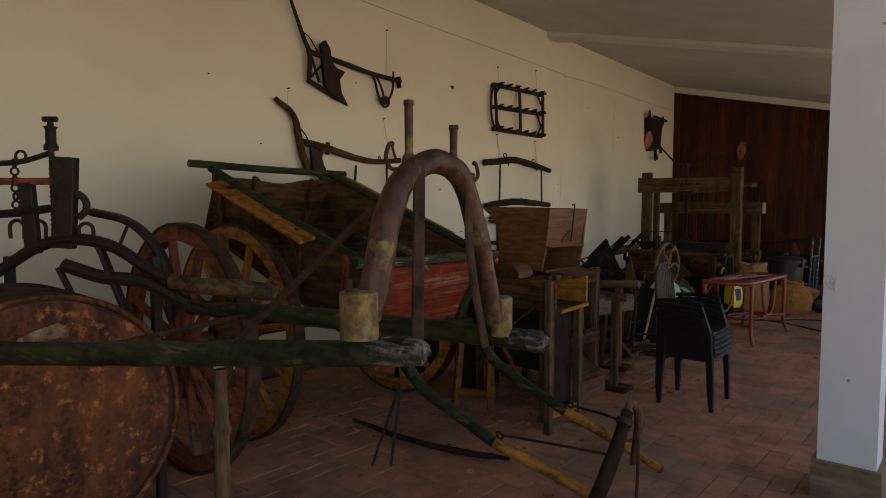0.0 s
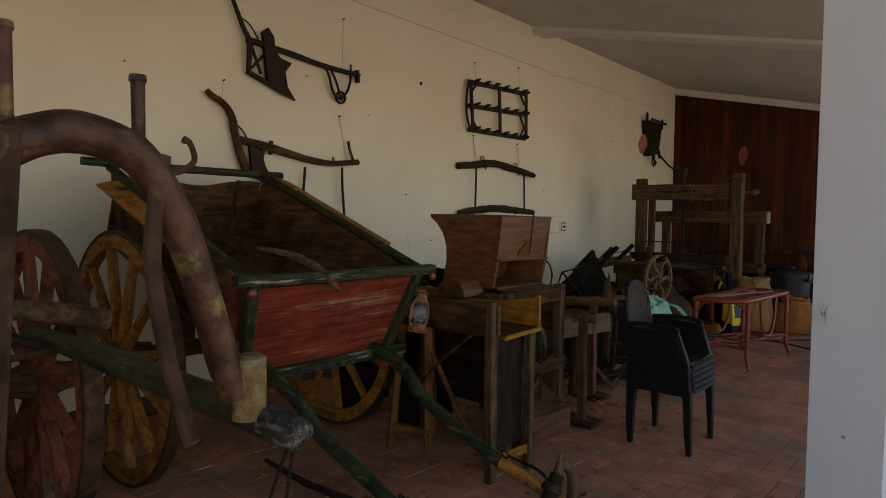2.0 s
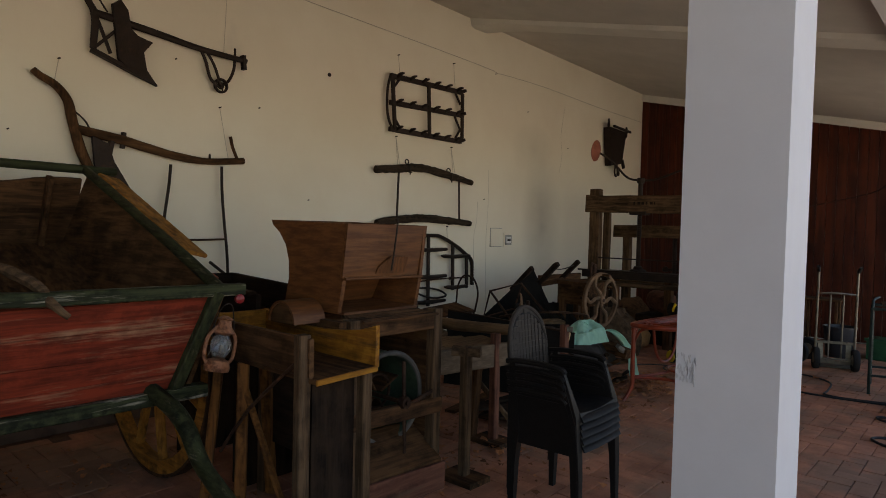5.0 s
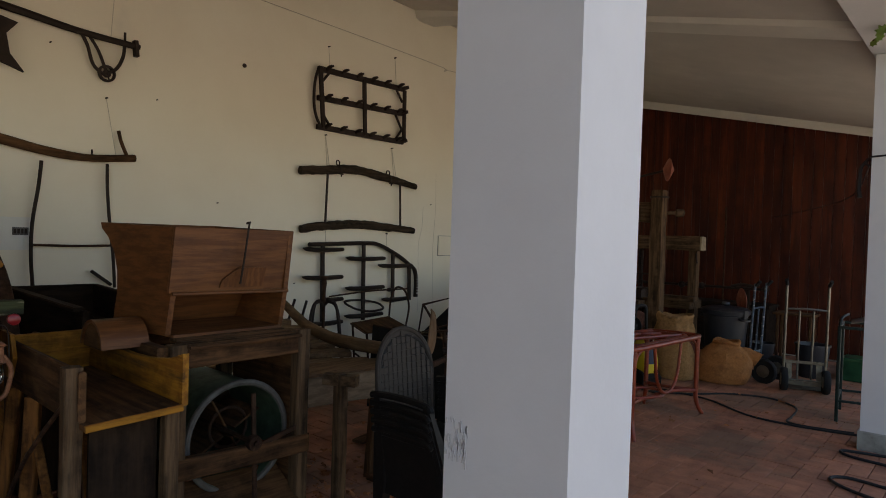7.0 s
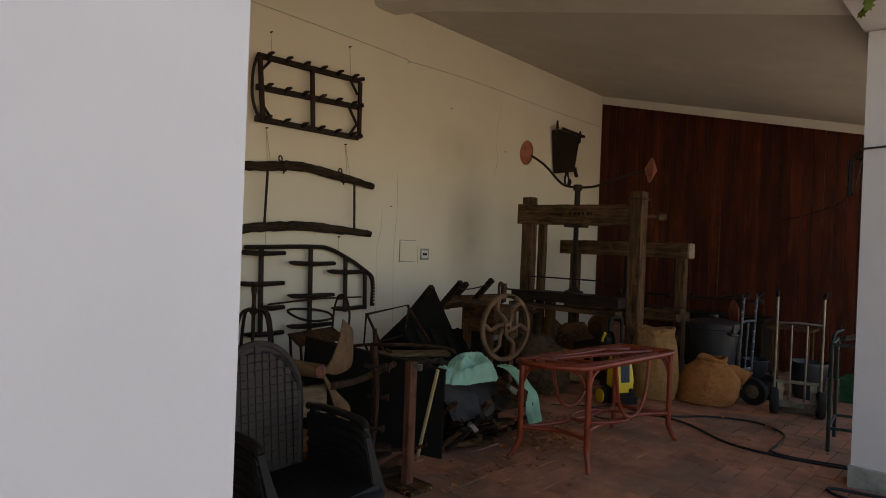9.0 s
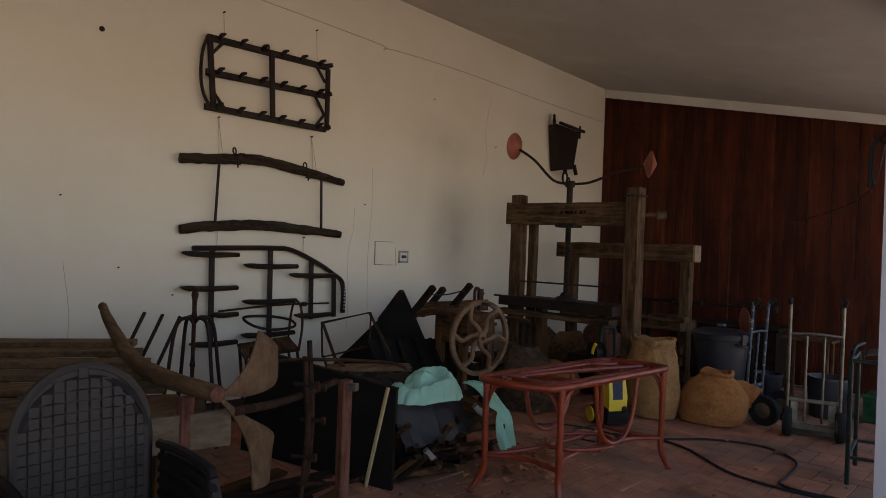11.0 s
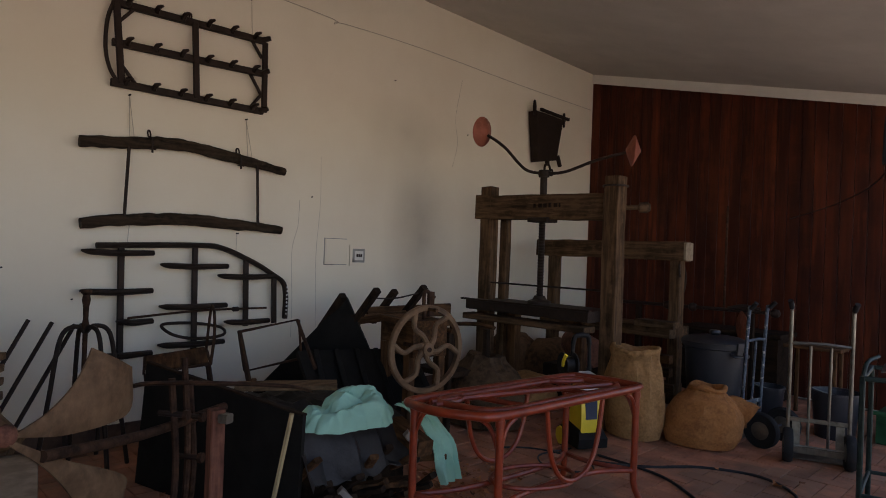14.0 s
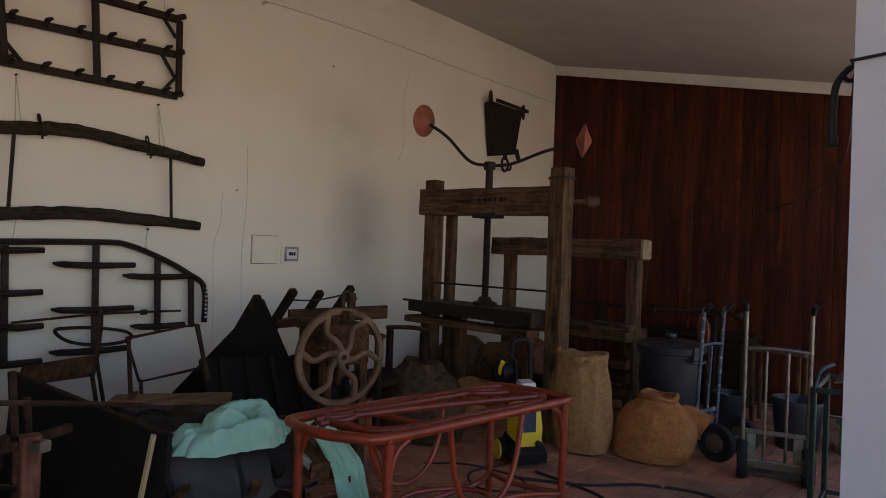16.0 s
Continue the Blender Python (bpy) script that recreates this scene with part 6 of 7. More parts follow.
def upturned_table():
    T = thing("upturned_table", (-3.4, 7.6, 0), "black wooden table tipped against the wall with legs out", "table")
    u, v, n = Vector((-0.72, 0.12, 0.68)).normalized(), Vector((0.1, 0.99, -0.05)).normalized(), Vector((0.67, 0.0, 0.74)).normalized()
    o = Vector((-3.15, 6.98, 0.22))
    top = [o + u * 0.12, o + u * 0.66, o + u * 0.66 + v * 0.92, o + u * 0.12 + v * 0.92]
    part("top", plate(top, tuple(n * -0.03)), black_paint, T)
    tips = ((-3.44, 7.55, 1.064), (-3.469, 8.014, 1.076), (-3.69, 7.45, 1.01), (-3.70, 7.93, 1.03))
    for p in tips:
        q = Vector(p)
        part("leg", bar(q - n * 0.36 + u * 0.02, q, 0.05, 0.045), dark_wood["z"], T)
    part("apron", bar(Vector(tips[0]) - n * 0.30, Vector(tips[1]) - n * 0.30, 0.02, 0.09, tuple(n)), old_wood["y"], T)
    part("apron", bar(Vector(tips[0]) - n * 0.30, Vector(tips[2]) - n * 0.30, 0.02, 0.09, tuple(n)), dark_wood["y"], T)
    part("crossbar", tube([Vector(tips[0]) - n * 0.08, (Vector(tips[0]) + Vector(tips[1])) / 2 - n * 0.10, Vector(tips[1]) - n * 0.06], 0.006, 6), iron, T)
    for k in range(6):
        q = o + v * (0.06 + 0.155 * k) + n * 0.03
        part("slat", bar(q + u * 0.14, q + u * 0.64 + v * 0.05, 0.035, 0.014), black_paint, T)
    part("side_board", plate([(-4.55, 7.03, 0.02), (-3.70, 7.486, 0.995), (-3.57, 7.60, 0.64), (-4.0, 7.36, 0.02)], (-0.02, 0.025, 0)), black_paint, T)
    for k in (0.05, 0.8):
        q = o + v * k + u * 0.03
        part("prop", bar((q.x, q.y, 0), (q.x, q.y, 0.24), 0.05, 0.05), dark_wood["z"], T)


upturned_table()


def chaff_cutter():
    T = thing("chaff_cutter", (-3.1, 7.75, 0), "old chaff cutter with a cast iron wheel and curved spokes", "farm machine")
    c, ax = Vector((-2.95, 7.56, 0.73)), Vector((0.99, -0.14, 0)).normalized()
    u, up = Vector((0, 0, 1)).cross(ax).normalized(), Vector((0, 0, 1))
    wm = blade_mat
    wh = part("wheel", band(c, ax, 0.242, 0.276, 0.034, 44), wm, T, "dusty cast iron flywheel")
    part("boss", lathe([(0.02, -0.03), (0.04, -0.03), (0.04, 0.03), (0.02, 0.035)], c, ax, 16), wm, wh)
    for k in range(6):
        a = k * math.pi / 3 + 0.3
        pts = []
        for r, tw in ((0.03, 0.0), (0.09, 0.55), (0.165, 0.82), (0.246, 0.60)):
            pts.append(c + r * (math.cos(a + tw) * u + math.sin(a + tw) * up))
        part("curved_spoke", tube(pts, [0.02, 0.017, 0.016, 0.02], 8, 5), wm, wh)
    part("handle", tube([c + up * 0.25, c + up * 0.25 + ax * 0.1], 0.012, 8), old_wood["x"], wh)
    part("shaft", tube([c - ax * 0.24, c + ax * 0.04], 0.016, 8), rusty_iron, T)
    b = c - ax * 0.20 + Vector((0, 0.13, 0))
    for s in (-0.12, 0.12):
        for t2 in (0.02, -0.26):
            q = b + u * s + ax * t2
            part("leg", bar((q.x, q.y, 0), (q.x, q.y, 0.72), 0.06, 0.06), old_wood["z"], T)
    part("trough", bar(b - ax * 0.32 + up * 0.02, b + ax * 0.08 + up * 0.02, 0.27, 0.20), old_wood["x"], T)
    part("lid", rough_up(bar(b - ax * 0.33 + up * 0.14, b + ax * 0.10 + up * 0.14, 0.30, 0.04, segs=4, wob=0.01), 0.004, 7), old_wood["x"], T)
    part("press_lever", tube([b + up * 0.15, b + up * 0.34, b + up * 0.30 + u * 0.08], 0.013, 8), rusty_iron, T)
    part("clamp", bar(b + up * 0.18 + u * 0.05, b + up * 0.34 + u * 0.05, 0.05, 0.03), rusty_iron, T)


chaff_cutter()
T = thing("broken_armchair", (-3.55, 8.45, 0), "dark broken wooden armchair behind the chaff cutter", "chair")
for x, y in ((-3.75, 8.2), (-3.75, 8.62), (-3.38, 8.2), (-3.38, 8.62)):
    part("leg", bar((x, y, 0), (x, y, 0.74), 0.045, 0.045), dark_wood["z"], T)
part("arm", tube([(-3.78, 8.62, 0.74), (-3.5, 8.64, 0.765), (-3.34, 8.66, 0.75)], 0.028, 8, 4, None, 0.6), old_wood["x"], T)
part("arm", tube([(-3.78, 8.2, 0.74), (-3.5, 8.2, 0.765), (-3.34, 8.2, 0.75)], 0.028, 8, 4, None, 0.6), old_wood["x"], T)
part("seat", box((-3.77, 8.2, 0.40), (-3.36, 8.62, 0.44), 0.006), dark_wood["x"], T)
part("top_rail", bar((-3.80, 7.75, 0.86), (-3.78, 8.6, 0.86), 0.03, 0.10), old_wood["y"], T)
part("back_post", bar((-3.79, 8.2, 0.7), (-3.79, 8.2, 0.9), 0.03, 0.04), old_wood["z"], T)


def sack(name, o, rx, ry, h, m, label, slump=0.0, seed=0.0):
    bm = bmesh.new()
    rings = []
    prof = [(0.62, 0.0), (0.93, 0.02), (1.02, 0.15), (1.0, 0.4), (0.96, 0.62), (0.88, 0.78), (0.80, 0.88), (0.84, 0.95), (0.80, 1.0), (0.60, 0.97), (0.30, 0.93)]
    if slump:
        prof = [(0.7, 0.0), (1.0, 0.03), (1.08, 0.2), (1.05, 0.44), (0.95, 0.64), (0.80, 0.78), (0.62, 0.85), (0.50, 0.93), (0.46, 1.0), (0.34, 0.98), (0.12, 0.90)]
    fine = []
    for (r0, z0_), (r1, z1_) in zip(prof, prof[1:]):
        for k in range(4):
            fine.append((r0 + (r1 - r0) * k / 4, z0_ + (z1_ - z0_) * k / 4))
    fine.append(prof[-1])
    for r, z in fine:
        row = []
        for k in range(40):
            a = 2 * math.pi * k / 40
            q = Vector((math.cos(a) * 1.3, math.sin(a) * 1.3, z * 1.6 + seed))
            f = 1 + 0.11 * noise.noise(q * 1.2) + 0.09 * noise.noise(q * 2.9) * (0.4 + z) + (0.05 * math.sin(a * 9 + seed) * z ** 3)
            row.append((o[0] + rx * r * f * math.cos(a) + slump * z * 0.2, o[1] + ry * r * f * math.sin(a), o[2] + h * z + 0.02 * noise.noise(q * 2.1) * z))
        rings.append(row)
    return single(name, loft(rings), m, o, label, "sack")


tall = sack("burlap_sack", (-2.45, 9.27, 0.0), 0.225, 0.175, 0.67, burlap, "full tan burlap sack standing open by the press", 0, 1.0)
slumped = sack("burlap_sack", (-2.05, 9.52, 0.0), 0.265, 0.22, 0.42, burlap_warm, "slumped orange-brown burlap sack tied at the top", 0.25, 5.0)
bm = rough_up(tube([(-1.97, 9.62, 0.2), (-1.86, 9.66, 0.24), (-1.78, 9.69, 0.25), (-1.74, 9.70, 0.23)], [0.15, 0.11, 0.07, 0.09], 20, 8), 0.025, 11)
part("gathered_corner", bm, burlap_warm, slumped, "gathered corner of the slumped sack")
part("folded_mouth", rough_up(tube([(-2.05 + 0.05 + 0.12 * math.cos(a), 9.52 + 0.10 * math.sin(a), 0.415 + 0.012 * math.sin(3 * a)) for a in np.linspace(0, 2 * math.pi, 13)[:-1]] + [(-1.88, 9.52, 0.415)], 0.02, 8, 3), 0.012, 16), burlap_warm, slumped, "crumpled sack mouth")
part("rolled_mouth", rough_up(tube([(-2.45 + 0.175 * math.cos(a), 9.27 + 0.138 * math.sin(a), 0.655 + 0.02 * math.sin(2 * a + 0.6)) for a in np.linspace(0, 2 * math.pi, 15)[:-1]] + [(-2.275, 9.27, 0.666)], 0.018, 8, 3), 0.010, 14), burlap, tall, "rolled open sack mouth")
earth_sacking = mat("dusty_brown_sacking", (0.165, 0.085, 0.040), (0.11, 0.056, 0.028), rough=0.95, scale=50, bump=0.5)
for bx, by, bs in ((-4.12, 9.85, 1.35), (-3.75, 9.98, 1.25)):
    single("crumpled_sack", rough_up(lathe([(0.1 * bs, 0), (0.2 * bs, 0.02), (0.22 * bs, 0.2 * bs), (0.18 * bs, 0.33 * bs), (0.08 * bs, 0.40 * bs), (0.02, 0.41 * bs)], (bx, by, 0.0), (0, 0, 1), 30), 0.07, 5, 3.0 + bx), earth_sacking, (bx, by, 0), "crumpled brown burlap bundle beneath the press bed", "sack", "sacks under the press")
single("sawn_log", rough_up(lathe([(0.02, 0), (0.12, 0.0), (0.13, 0.02), (0.135, 0.3), (0.13, 0.42), (0.12, 0.44), (0.02, 0.44)], (-3.02, 9.62, 0.50), (-0.8, 0.5, 0.1), 18), 0.012, 7), post_red["x"], (-3.02, 9.62, 0.4), "short red-brown sawn log lying behind the sack", "log")
single("log_crate", box((-3.5, 9.55, 0.0), (-2.9, 9.95, 0.37), 0.01), dark_wood["x"], (-3.2, 9.75, 0), "dark wooden crate carrying a sawn log", "crate")
single("crumpled_sack", rough_up(lathe([(0.1, 0), (0.24, 0.02), (0.26, 0.14), (0.2, 0.26), (0.08, 0.3), (0.02, 0.31)], (-3.45, 9.25, 0.0), (0, 0, 1), 30), 0.05, 5, 3.0), burlap, (-3.45, 9.25, 0), "low crumpled burlap bundle under the press", "sack", "sacks under the press")
sack("dark_sack", (-3.42, 8.62, 0.0), 0.36, 0.26, 0.54, mat("dark_sacking", (0.115, 0.070, 0.038), (0.075, 0.046, 0.026), rough=0.95, scale=50, bump=0.5), "dark slumped sack of earth-coloured cloth", 0.2, 9.0)


# ---- presses ----
def big_press():
    T = thing("screw_press", (-3.35, 9.28, 0), "old oak screw press with iron bed and weighted lever", "press")

    def y(x):
        return 9.21 + 0.10 * (x + 3.95) / 1.2
    for x, z, w in ((-3.93, 1.95, 0.11), (-2.665, 1.975, 0.13)):
        part("post", rough_up(bar((x, y(x) + (0.02 if x < -3 else -0.05), 0), (x, y(x) + (0.02 if x < -3 else -0.05), z), w, 0.13, segs=9, wob=0.006), 0.005, 6, x), press_wood["z"], T, "cracked oak post")
    part("post", rough_up(bar((-3.83, y(-3.83) + 0.13, 0), (-3.83, y(-3.83) + 0.13, 1.70), 0.07, 0.08, segs=6, wob=0.006), 0.004, 6, 2), press_wood["z"], T)
    part("head_beam", rough_up(bar((-4.05, y(-4.05) + 0.03, 1.76), (-2.66, y(-2.66) + 0.03, 1.735), 0.135, 0.215, segs=10, wob=0.008), 0.006, 5), press_wood["x"], T, "heavy oak head beam with worn carving")
    for k, wd in enumerate((0.02, 0.035, 0.03, 0.02, 0.035, 0.012)):
        x = -3.42 + k * 0.05
        part("carved_mark", box((x, y(x) - 0.042, 1.745), (x + wd, y(x) - 0.034, 1.78), 0.001), dark_wood["x"], T)
    part("strap", band(Vector((-2.665, y(-2.665) - 0.05, 1.90)), (0, 0, 1), 0.094, 0.10, 0.014, 20), iron, T)
    part("peg", lathe([(0.02, 0), (0.02, 0.09), (0.04, 0.1), (0.045, 0.15), (0.03, 0.18), (0.01, 0.185)], (-2.62, 9.36, 1.74), (0.9, 0.45, 0), 14), grey_wood["x"], T)
    part("bed", box((-3.99, 9.02, 0.835), (-2.72, 9.45, 0.92), 0.008), iron, T, "black iron bed")
    part("bed_lip", bar((-4.04, 9.015, 0.925), (-2.70, 9.015, 0.925), 0.03, 0.018), iron, T)
    part("bed_beam", rough_up(bar((-3.99, 9.06, 0.775), (-2.74, 9.08, 0.775), 0.16, 0.05, segs=6, wob=0.004), 0.003, 8), press_wood["x"], T)
    for x in (-3.7, -3.0):
        part("bed_leg", bar((x, 9.36, 0), (x, 9.36, 0.83), 0.09, 0.09), old_wood["z"], T)
    sc = Vector((-3.36, 9.27, 0))
    part("screw", lathe([(0.05, 0.92), (0.05, 0.945), (0.028, 0.955)] + [(0.030 if k % 2 else 0.024, 0.96 + 0.0125 * k) for k in range(60)] + [(0.03, 1.72), (0.03, 2.02), (0.02, 2.05)], sc, (0, 0, 1), 14), iron, T, "threaded iron screw")
    part("pressure_foot", lathe([(0.10, 0.92), (0.10, 0.945), (0.06, 0.96), (0.045, 0.99)], sc, (0, 0, 1), 20), iron, T)
    part("nut", box((-3.46, 9.19, 1.62), (-3.26, 9.35, 1.66), 0.006), iron, T)
    part("guide_rod", tube([(-3.98, 9.2, 1.075), (-2.66, 9.28, 1.075)], 0.008, 8), iron, T)
    top = sc + Vector((0, 0, 2.04))
    cl, cr = Vector((-3.81, 8.955, 2.40)), Vector((-2.735, 9.645, 2.235))
    part("collar", lathe([(0.045, -0.03), (0.05, 0), (0.045, 0.03)], top, (0, 0, 1), 14), iron, T)
    part("lever_arm", tube([top, top.lerp(cl, 0.3) + Vector((0, 0, -0.07)), top.lerp(cl, 0.65) + Vector((0, 0, 0.0)), cl], 0.013, 8), iron, T)
    part("lever_arm", tube([top, top.lerp(cr, 0.25) + Vector((0, 0, -0.03)), top.lerp(cr, 0.6) + Vector((0, 0, 0.0)), cr], 0.013, 8), iron, T)
    ax = Vector((-0.80, -0.6, 0.05)).normalized()
    for p, ax in ((cl, Vector((-1.0, -0.08, 0.12)).normalized()), (cr, ax)):
        part("lever_weight", lathe([(0.012, -0.06), (0.05, -0.042), (0.125, -0.006), (0.13, 0), (0.125, 0.006), (0.05, 0.042), (0.012, 0.06)], p, ax, 24), copper, T, "coppery double-cone lever weight")


def small_press():
    T = thing("beam_press", (-3.4, 10.55, 0), "second smaller wooden press frame behind the first", "press")
    part("head_beam", rough_up(bar((-4.30, 10.53, 1.42), (-2.655, 10.56, 1.42), 0.16, 0.175, segs=8, wob=0.008), 0.005, 5, 3), press_wood["x"], T)
    part("beam_end", rough_up(box((-2.66, 10.485, 1.338), (-2.635, 10.64, 1.502), 0.01), 0.004, 9), mat("pale_end_grain", (0.36, 0.28, 0.18), (0.27, 0.2, 0.13), scale=22), T, "pale sawn end grain")
    for x, w in ((-4.12, 0.11), (-2.74, 0.11)):
        part("post", rough_up(bar((x, 10.55, 0.0), (x, 10.55, 1.34), w, 0.1, segs=6, wob=0.006), 0.004, 6, x), press_wood["z"], T)
    part("bed", rough_up(box((-4.15, 10.35, 0.62), (-2.70, 10.75, 0.72), 0.01), 0.003, 6), press_wood["x"], T)
    part("plank", box((-3.0, 10.25, 0.72), (-2.62, 10.42, 0.78), 0.006), press_wood["x"], T)
    part("low_beam", box((-4.1, 10.46, 0.10), (-2.7, 10.64, 0.19), 0.008), press_wood["x"], T)
    part("screw", lathe([(0.05, 0.72), (0.05, 0.75)] + [(0.03 if k % 2 else 0.024, 0.76 + 0.0125 * k) for k in range(46)] + [(0.02, 1.36)], (-3.42, 10.55, 0), (0, 0, 1), 12), iron, T)
    part("hook", tube([(-2.69, 10.48, 1.30), (-2.68, 10.47, 1.22), (-2.67, 10.47, 1.18)], 0.008, 6), iron, T)
    for z, s in ((0.30, 0), (0.42, 0.1)):
        part("loose_beam", bar((-3.6 + s, 10.4, z), (-2.72, 10.45, z), 0.1, 0.08), old_wood["x"], T)


big_press()
small_press()
# far corner: bar with ball ends, upright rod, chest, disc
T = thing("press_lever_bar", (-2.9, 11.2, 0), "long black iron lever bar with ball ends on trestles", "iron bar")
part("bar", tube([(-3.75, 11.05, 0.87), (-2.1, 11.25, 0.87)], 0.018, 8), iron, T)
for x, yy in ((-3.75, 11.05), (-3.1, 11.13), (-2.85, 11.16), (-2.1, 11.25)):
    part("ball", lathe([(0.01, -0.045), (0.035, -0.03), (0.045, 0), (0.035, 0.03), (0.01, 0.045)], (x, yy, 0.87), (1, 0.12, 0), 14), iron, T)
for x, yy in ((-3.4, 11.09), (-2.3, 11.22)):
    part("trestle", bar((x, yy, 0), (x, yy, 0.855), 0.05, 0.05), dark_wood["z"], T)
part("bent_rod", tube([(-3.05, 11.12, 0.88), (-2.96, 11.15, 0.98), (-2.93, 11.16, 1.15), (-2.96, 11.16, 1.3)], 0.01, 8), iron, T)
single("upright_rod", tube([(-2.76, 11.72, 0.0), (-2.76, 11.74, 1.93)], 0.013, 8), rusty_iron, (-2.76, 11.72, 0), "thin rusty rod leaning on the boarded wall", "rod")
T = thing("dark_chest", (-2.6, 11.4, 0), "low black wooden chest against the boarded wall", "chest")
part("body", box((-3.05, 11.35, 0.0), (-2.1, 11.8, 0.62), 0.01), dark_wood["x"], T)
part("lid", box((-3.08, 11.32, 0.62), (-2.07, 11.82, 0.66), 0.01), dark_wood["x"], T)
T = thing("grinding_disc", (-2.3, 11.1, 0), "round reddish sprayer disc on a stand", "disc")
part("disc", lathe([(0.02, -0.03), (0.11, -0.025), (0.155, 0), (0.11, 0.025), (0.02, 0.03)], (-2.285, 10.95, 0.735), (0.84, 0.62, 0.05), 28), copper, T)
part("stem", bar((-2.25, 10.98, 0), (-2.25, 10.98, 0.8), 0.03, 0.03), rusty_iron, T)
part("valve", tube([(-2.42, 10.95, 0.90), (-2.3, 10.98, 0.93), (-2.15, 11.0, 0.91)], 0.02, 8), iron, T)


# ---- bin, hand trucks, washer, cane table, stand ----
def rubbish_bin():
    o = Vector((-2.24, 10.22, 0))
    T = thing("rubbish_bin", o, "dark grey ribbed plastic rubbish bin with closed lid", "bin")
    part("body", lathe([(0.185, 0), (0.195, 0.01), (0.235, 0.62), (0.25, 0.63), (0.25, 0.66), (0.238, 0.665)], o, (0, 0, 1), 32), bin_plastic, T)
    part("lid", lathe([(0.262, 0.64), (0.265, 0.675), (0.25, 0.69), (0.2, 0.71), (0.06, 0.725), (0.01, 0.726)], o, (0, 0, 1), 32), bin_plastic, T)
    part("lid_knob", lathe([(0.03, 0.72), (0.045, 0.745), (0.04, 0.765), (0.01, 0.77)], o, (0, 0, 1), 16), bin_plastic, T)
    for a in (-0.4, 2.74):
        d = Vector((math.cos(a), math.sin(a), 0))
        s = Vector((-d.y, d.x, 0))
        part("handle", tube([o + d * 0.24 + s * 0.07 + Vector((0, 0, 0.6)), o + d * 0.29 + s * 0.06 + Vector((0, 0, 0.585)), o + d * 0.29 - s * 0.06 + Vector((0, 0, 0.585)), o + d * 0.24 - s * 0.07 + Vector((0, 0, 0.6))], 0.013, 8), bin_plastic, T)
        part("clip", bar(o + d * 0.262 + Vector((0, 0, 0.60)), o + d * 0.268 + Vector((0, 0, 0.69)), 0.06, 0.018), bin_plastic, T)


def hand_truck(name, base, turn, w, h, m, label, wheel_r=0.11, rails=4, lean=6, wy=0.06, wo=0.045):
    T = thing(name, (0, 0, 0), label, "hand truck", "hand trucks")
    for s in (-1, 1):
        part("side_tube", tube([(s * w / 2, 0.02, 0.05), (s * w / 2, 0.02, h - 0.10), (s * w / 2, 0.03, h - 0.05), (s * w / 2 + s * 0.01, 0.07, h)], 0.013, 10, 4), m, T)
        part("grip", tube([(s * w / 2 + s * 0.002, 0.035, h - 0.045), (s * w / 2 + s * 0.012, 0.075, h + 0.005)], 0.017, 10), rubber, T)
        wl = part("wheel", lathe([(wheel_r * 0.55, -0.025), (wheel_r * 0.92, -0.03), (wheel_r, -0.016), (wheel_r, 0.016), (wheel_r * 0.92, 0.03), (wheel_r * 0.55, 0.025)], (s * (w / 2 + wo), wy, wheel_r), (1, 0, 0), 24), rubber, T, "black rubber tyre")
        part("wheel_rim", lathe([(0.012, -0.032), (wheel_r * 0.5, -0.026), (wheel_r * 0.56, 0), (wheel_r * 0.5, 0.026), (0.012, 0.032)], (s * (w / 2 + wo), wy, wheel_r), (1, 0, 0), 20), galva, wl)
    for k in range(rails - 2):
        x = -w / 2 + w * (k + 1) / (rails - 1)
        part("inner_tube", tube([(x, 0.02, 0.06), (x, 0.02, h - 0.30)], 0.0095, 8), m, T)
    part("top_bar", tube([(-w / 2, 0.02, h - 0.29), (0, 0.03, h - 0.28), (w / 2, 0.02, h - 0.29)], 0.011, 8), m, T)
    part("low_bar", bar((-w / 2, 0.02, 0.28), (w / 2, 0.02, 0.28), 0.015, 0.03), m, T)
    part("low_bar", bar((-w / 2, 0.02, 0.07), (w / 2, 0.02, 0.07), 0.015, 0.04), m, T)
    part("axle", tube([(-w / 2 - wo, wy, wheel_r), (w / 2 + wo, wy, wheel_r)], 0.009, 8), m, T)
    part("toe_plate", box((-w / 2, -0.19, 0.006), (w / 2, 0.02, 0.014), 0.002), galva, T)
    for s in (-1, 1):
        part("brace", bar((s * w * 0.36, -0.0, 0.26), (s * w * 0.36, 0.02, 0.05), 0.05, 0.006), galva, T)
    T.matrix_world = pose(*base, -lean * 0.4, 0, turn)
    return T


hand_truck("hand_truck", (-1.325, 9.715, 0.004), 199, 0.36, 1.09, galva, "galvanised steel hand truck with rubber wheels", 0.115, 4, 6, 0.08, 0.0)
worn_blue = mat("worn_blue_white_paint", (0.10, 0.13, 0.16), (0.07, 0.09, 0.12), rough=0.5, metal=0.3, scale=14, bump=0.2, c3=(0.5, 0.5, 0.47), wear=0.58, wscale=30)
hand_truck("hand_truck", (-1.87, 9.955, 0.004), 262, 0.27, 1.04, worn_blue, "narrow hand truck with chipped blue-white paint", 0.128, 3, 6, 0.19, 0.03)


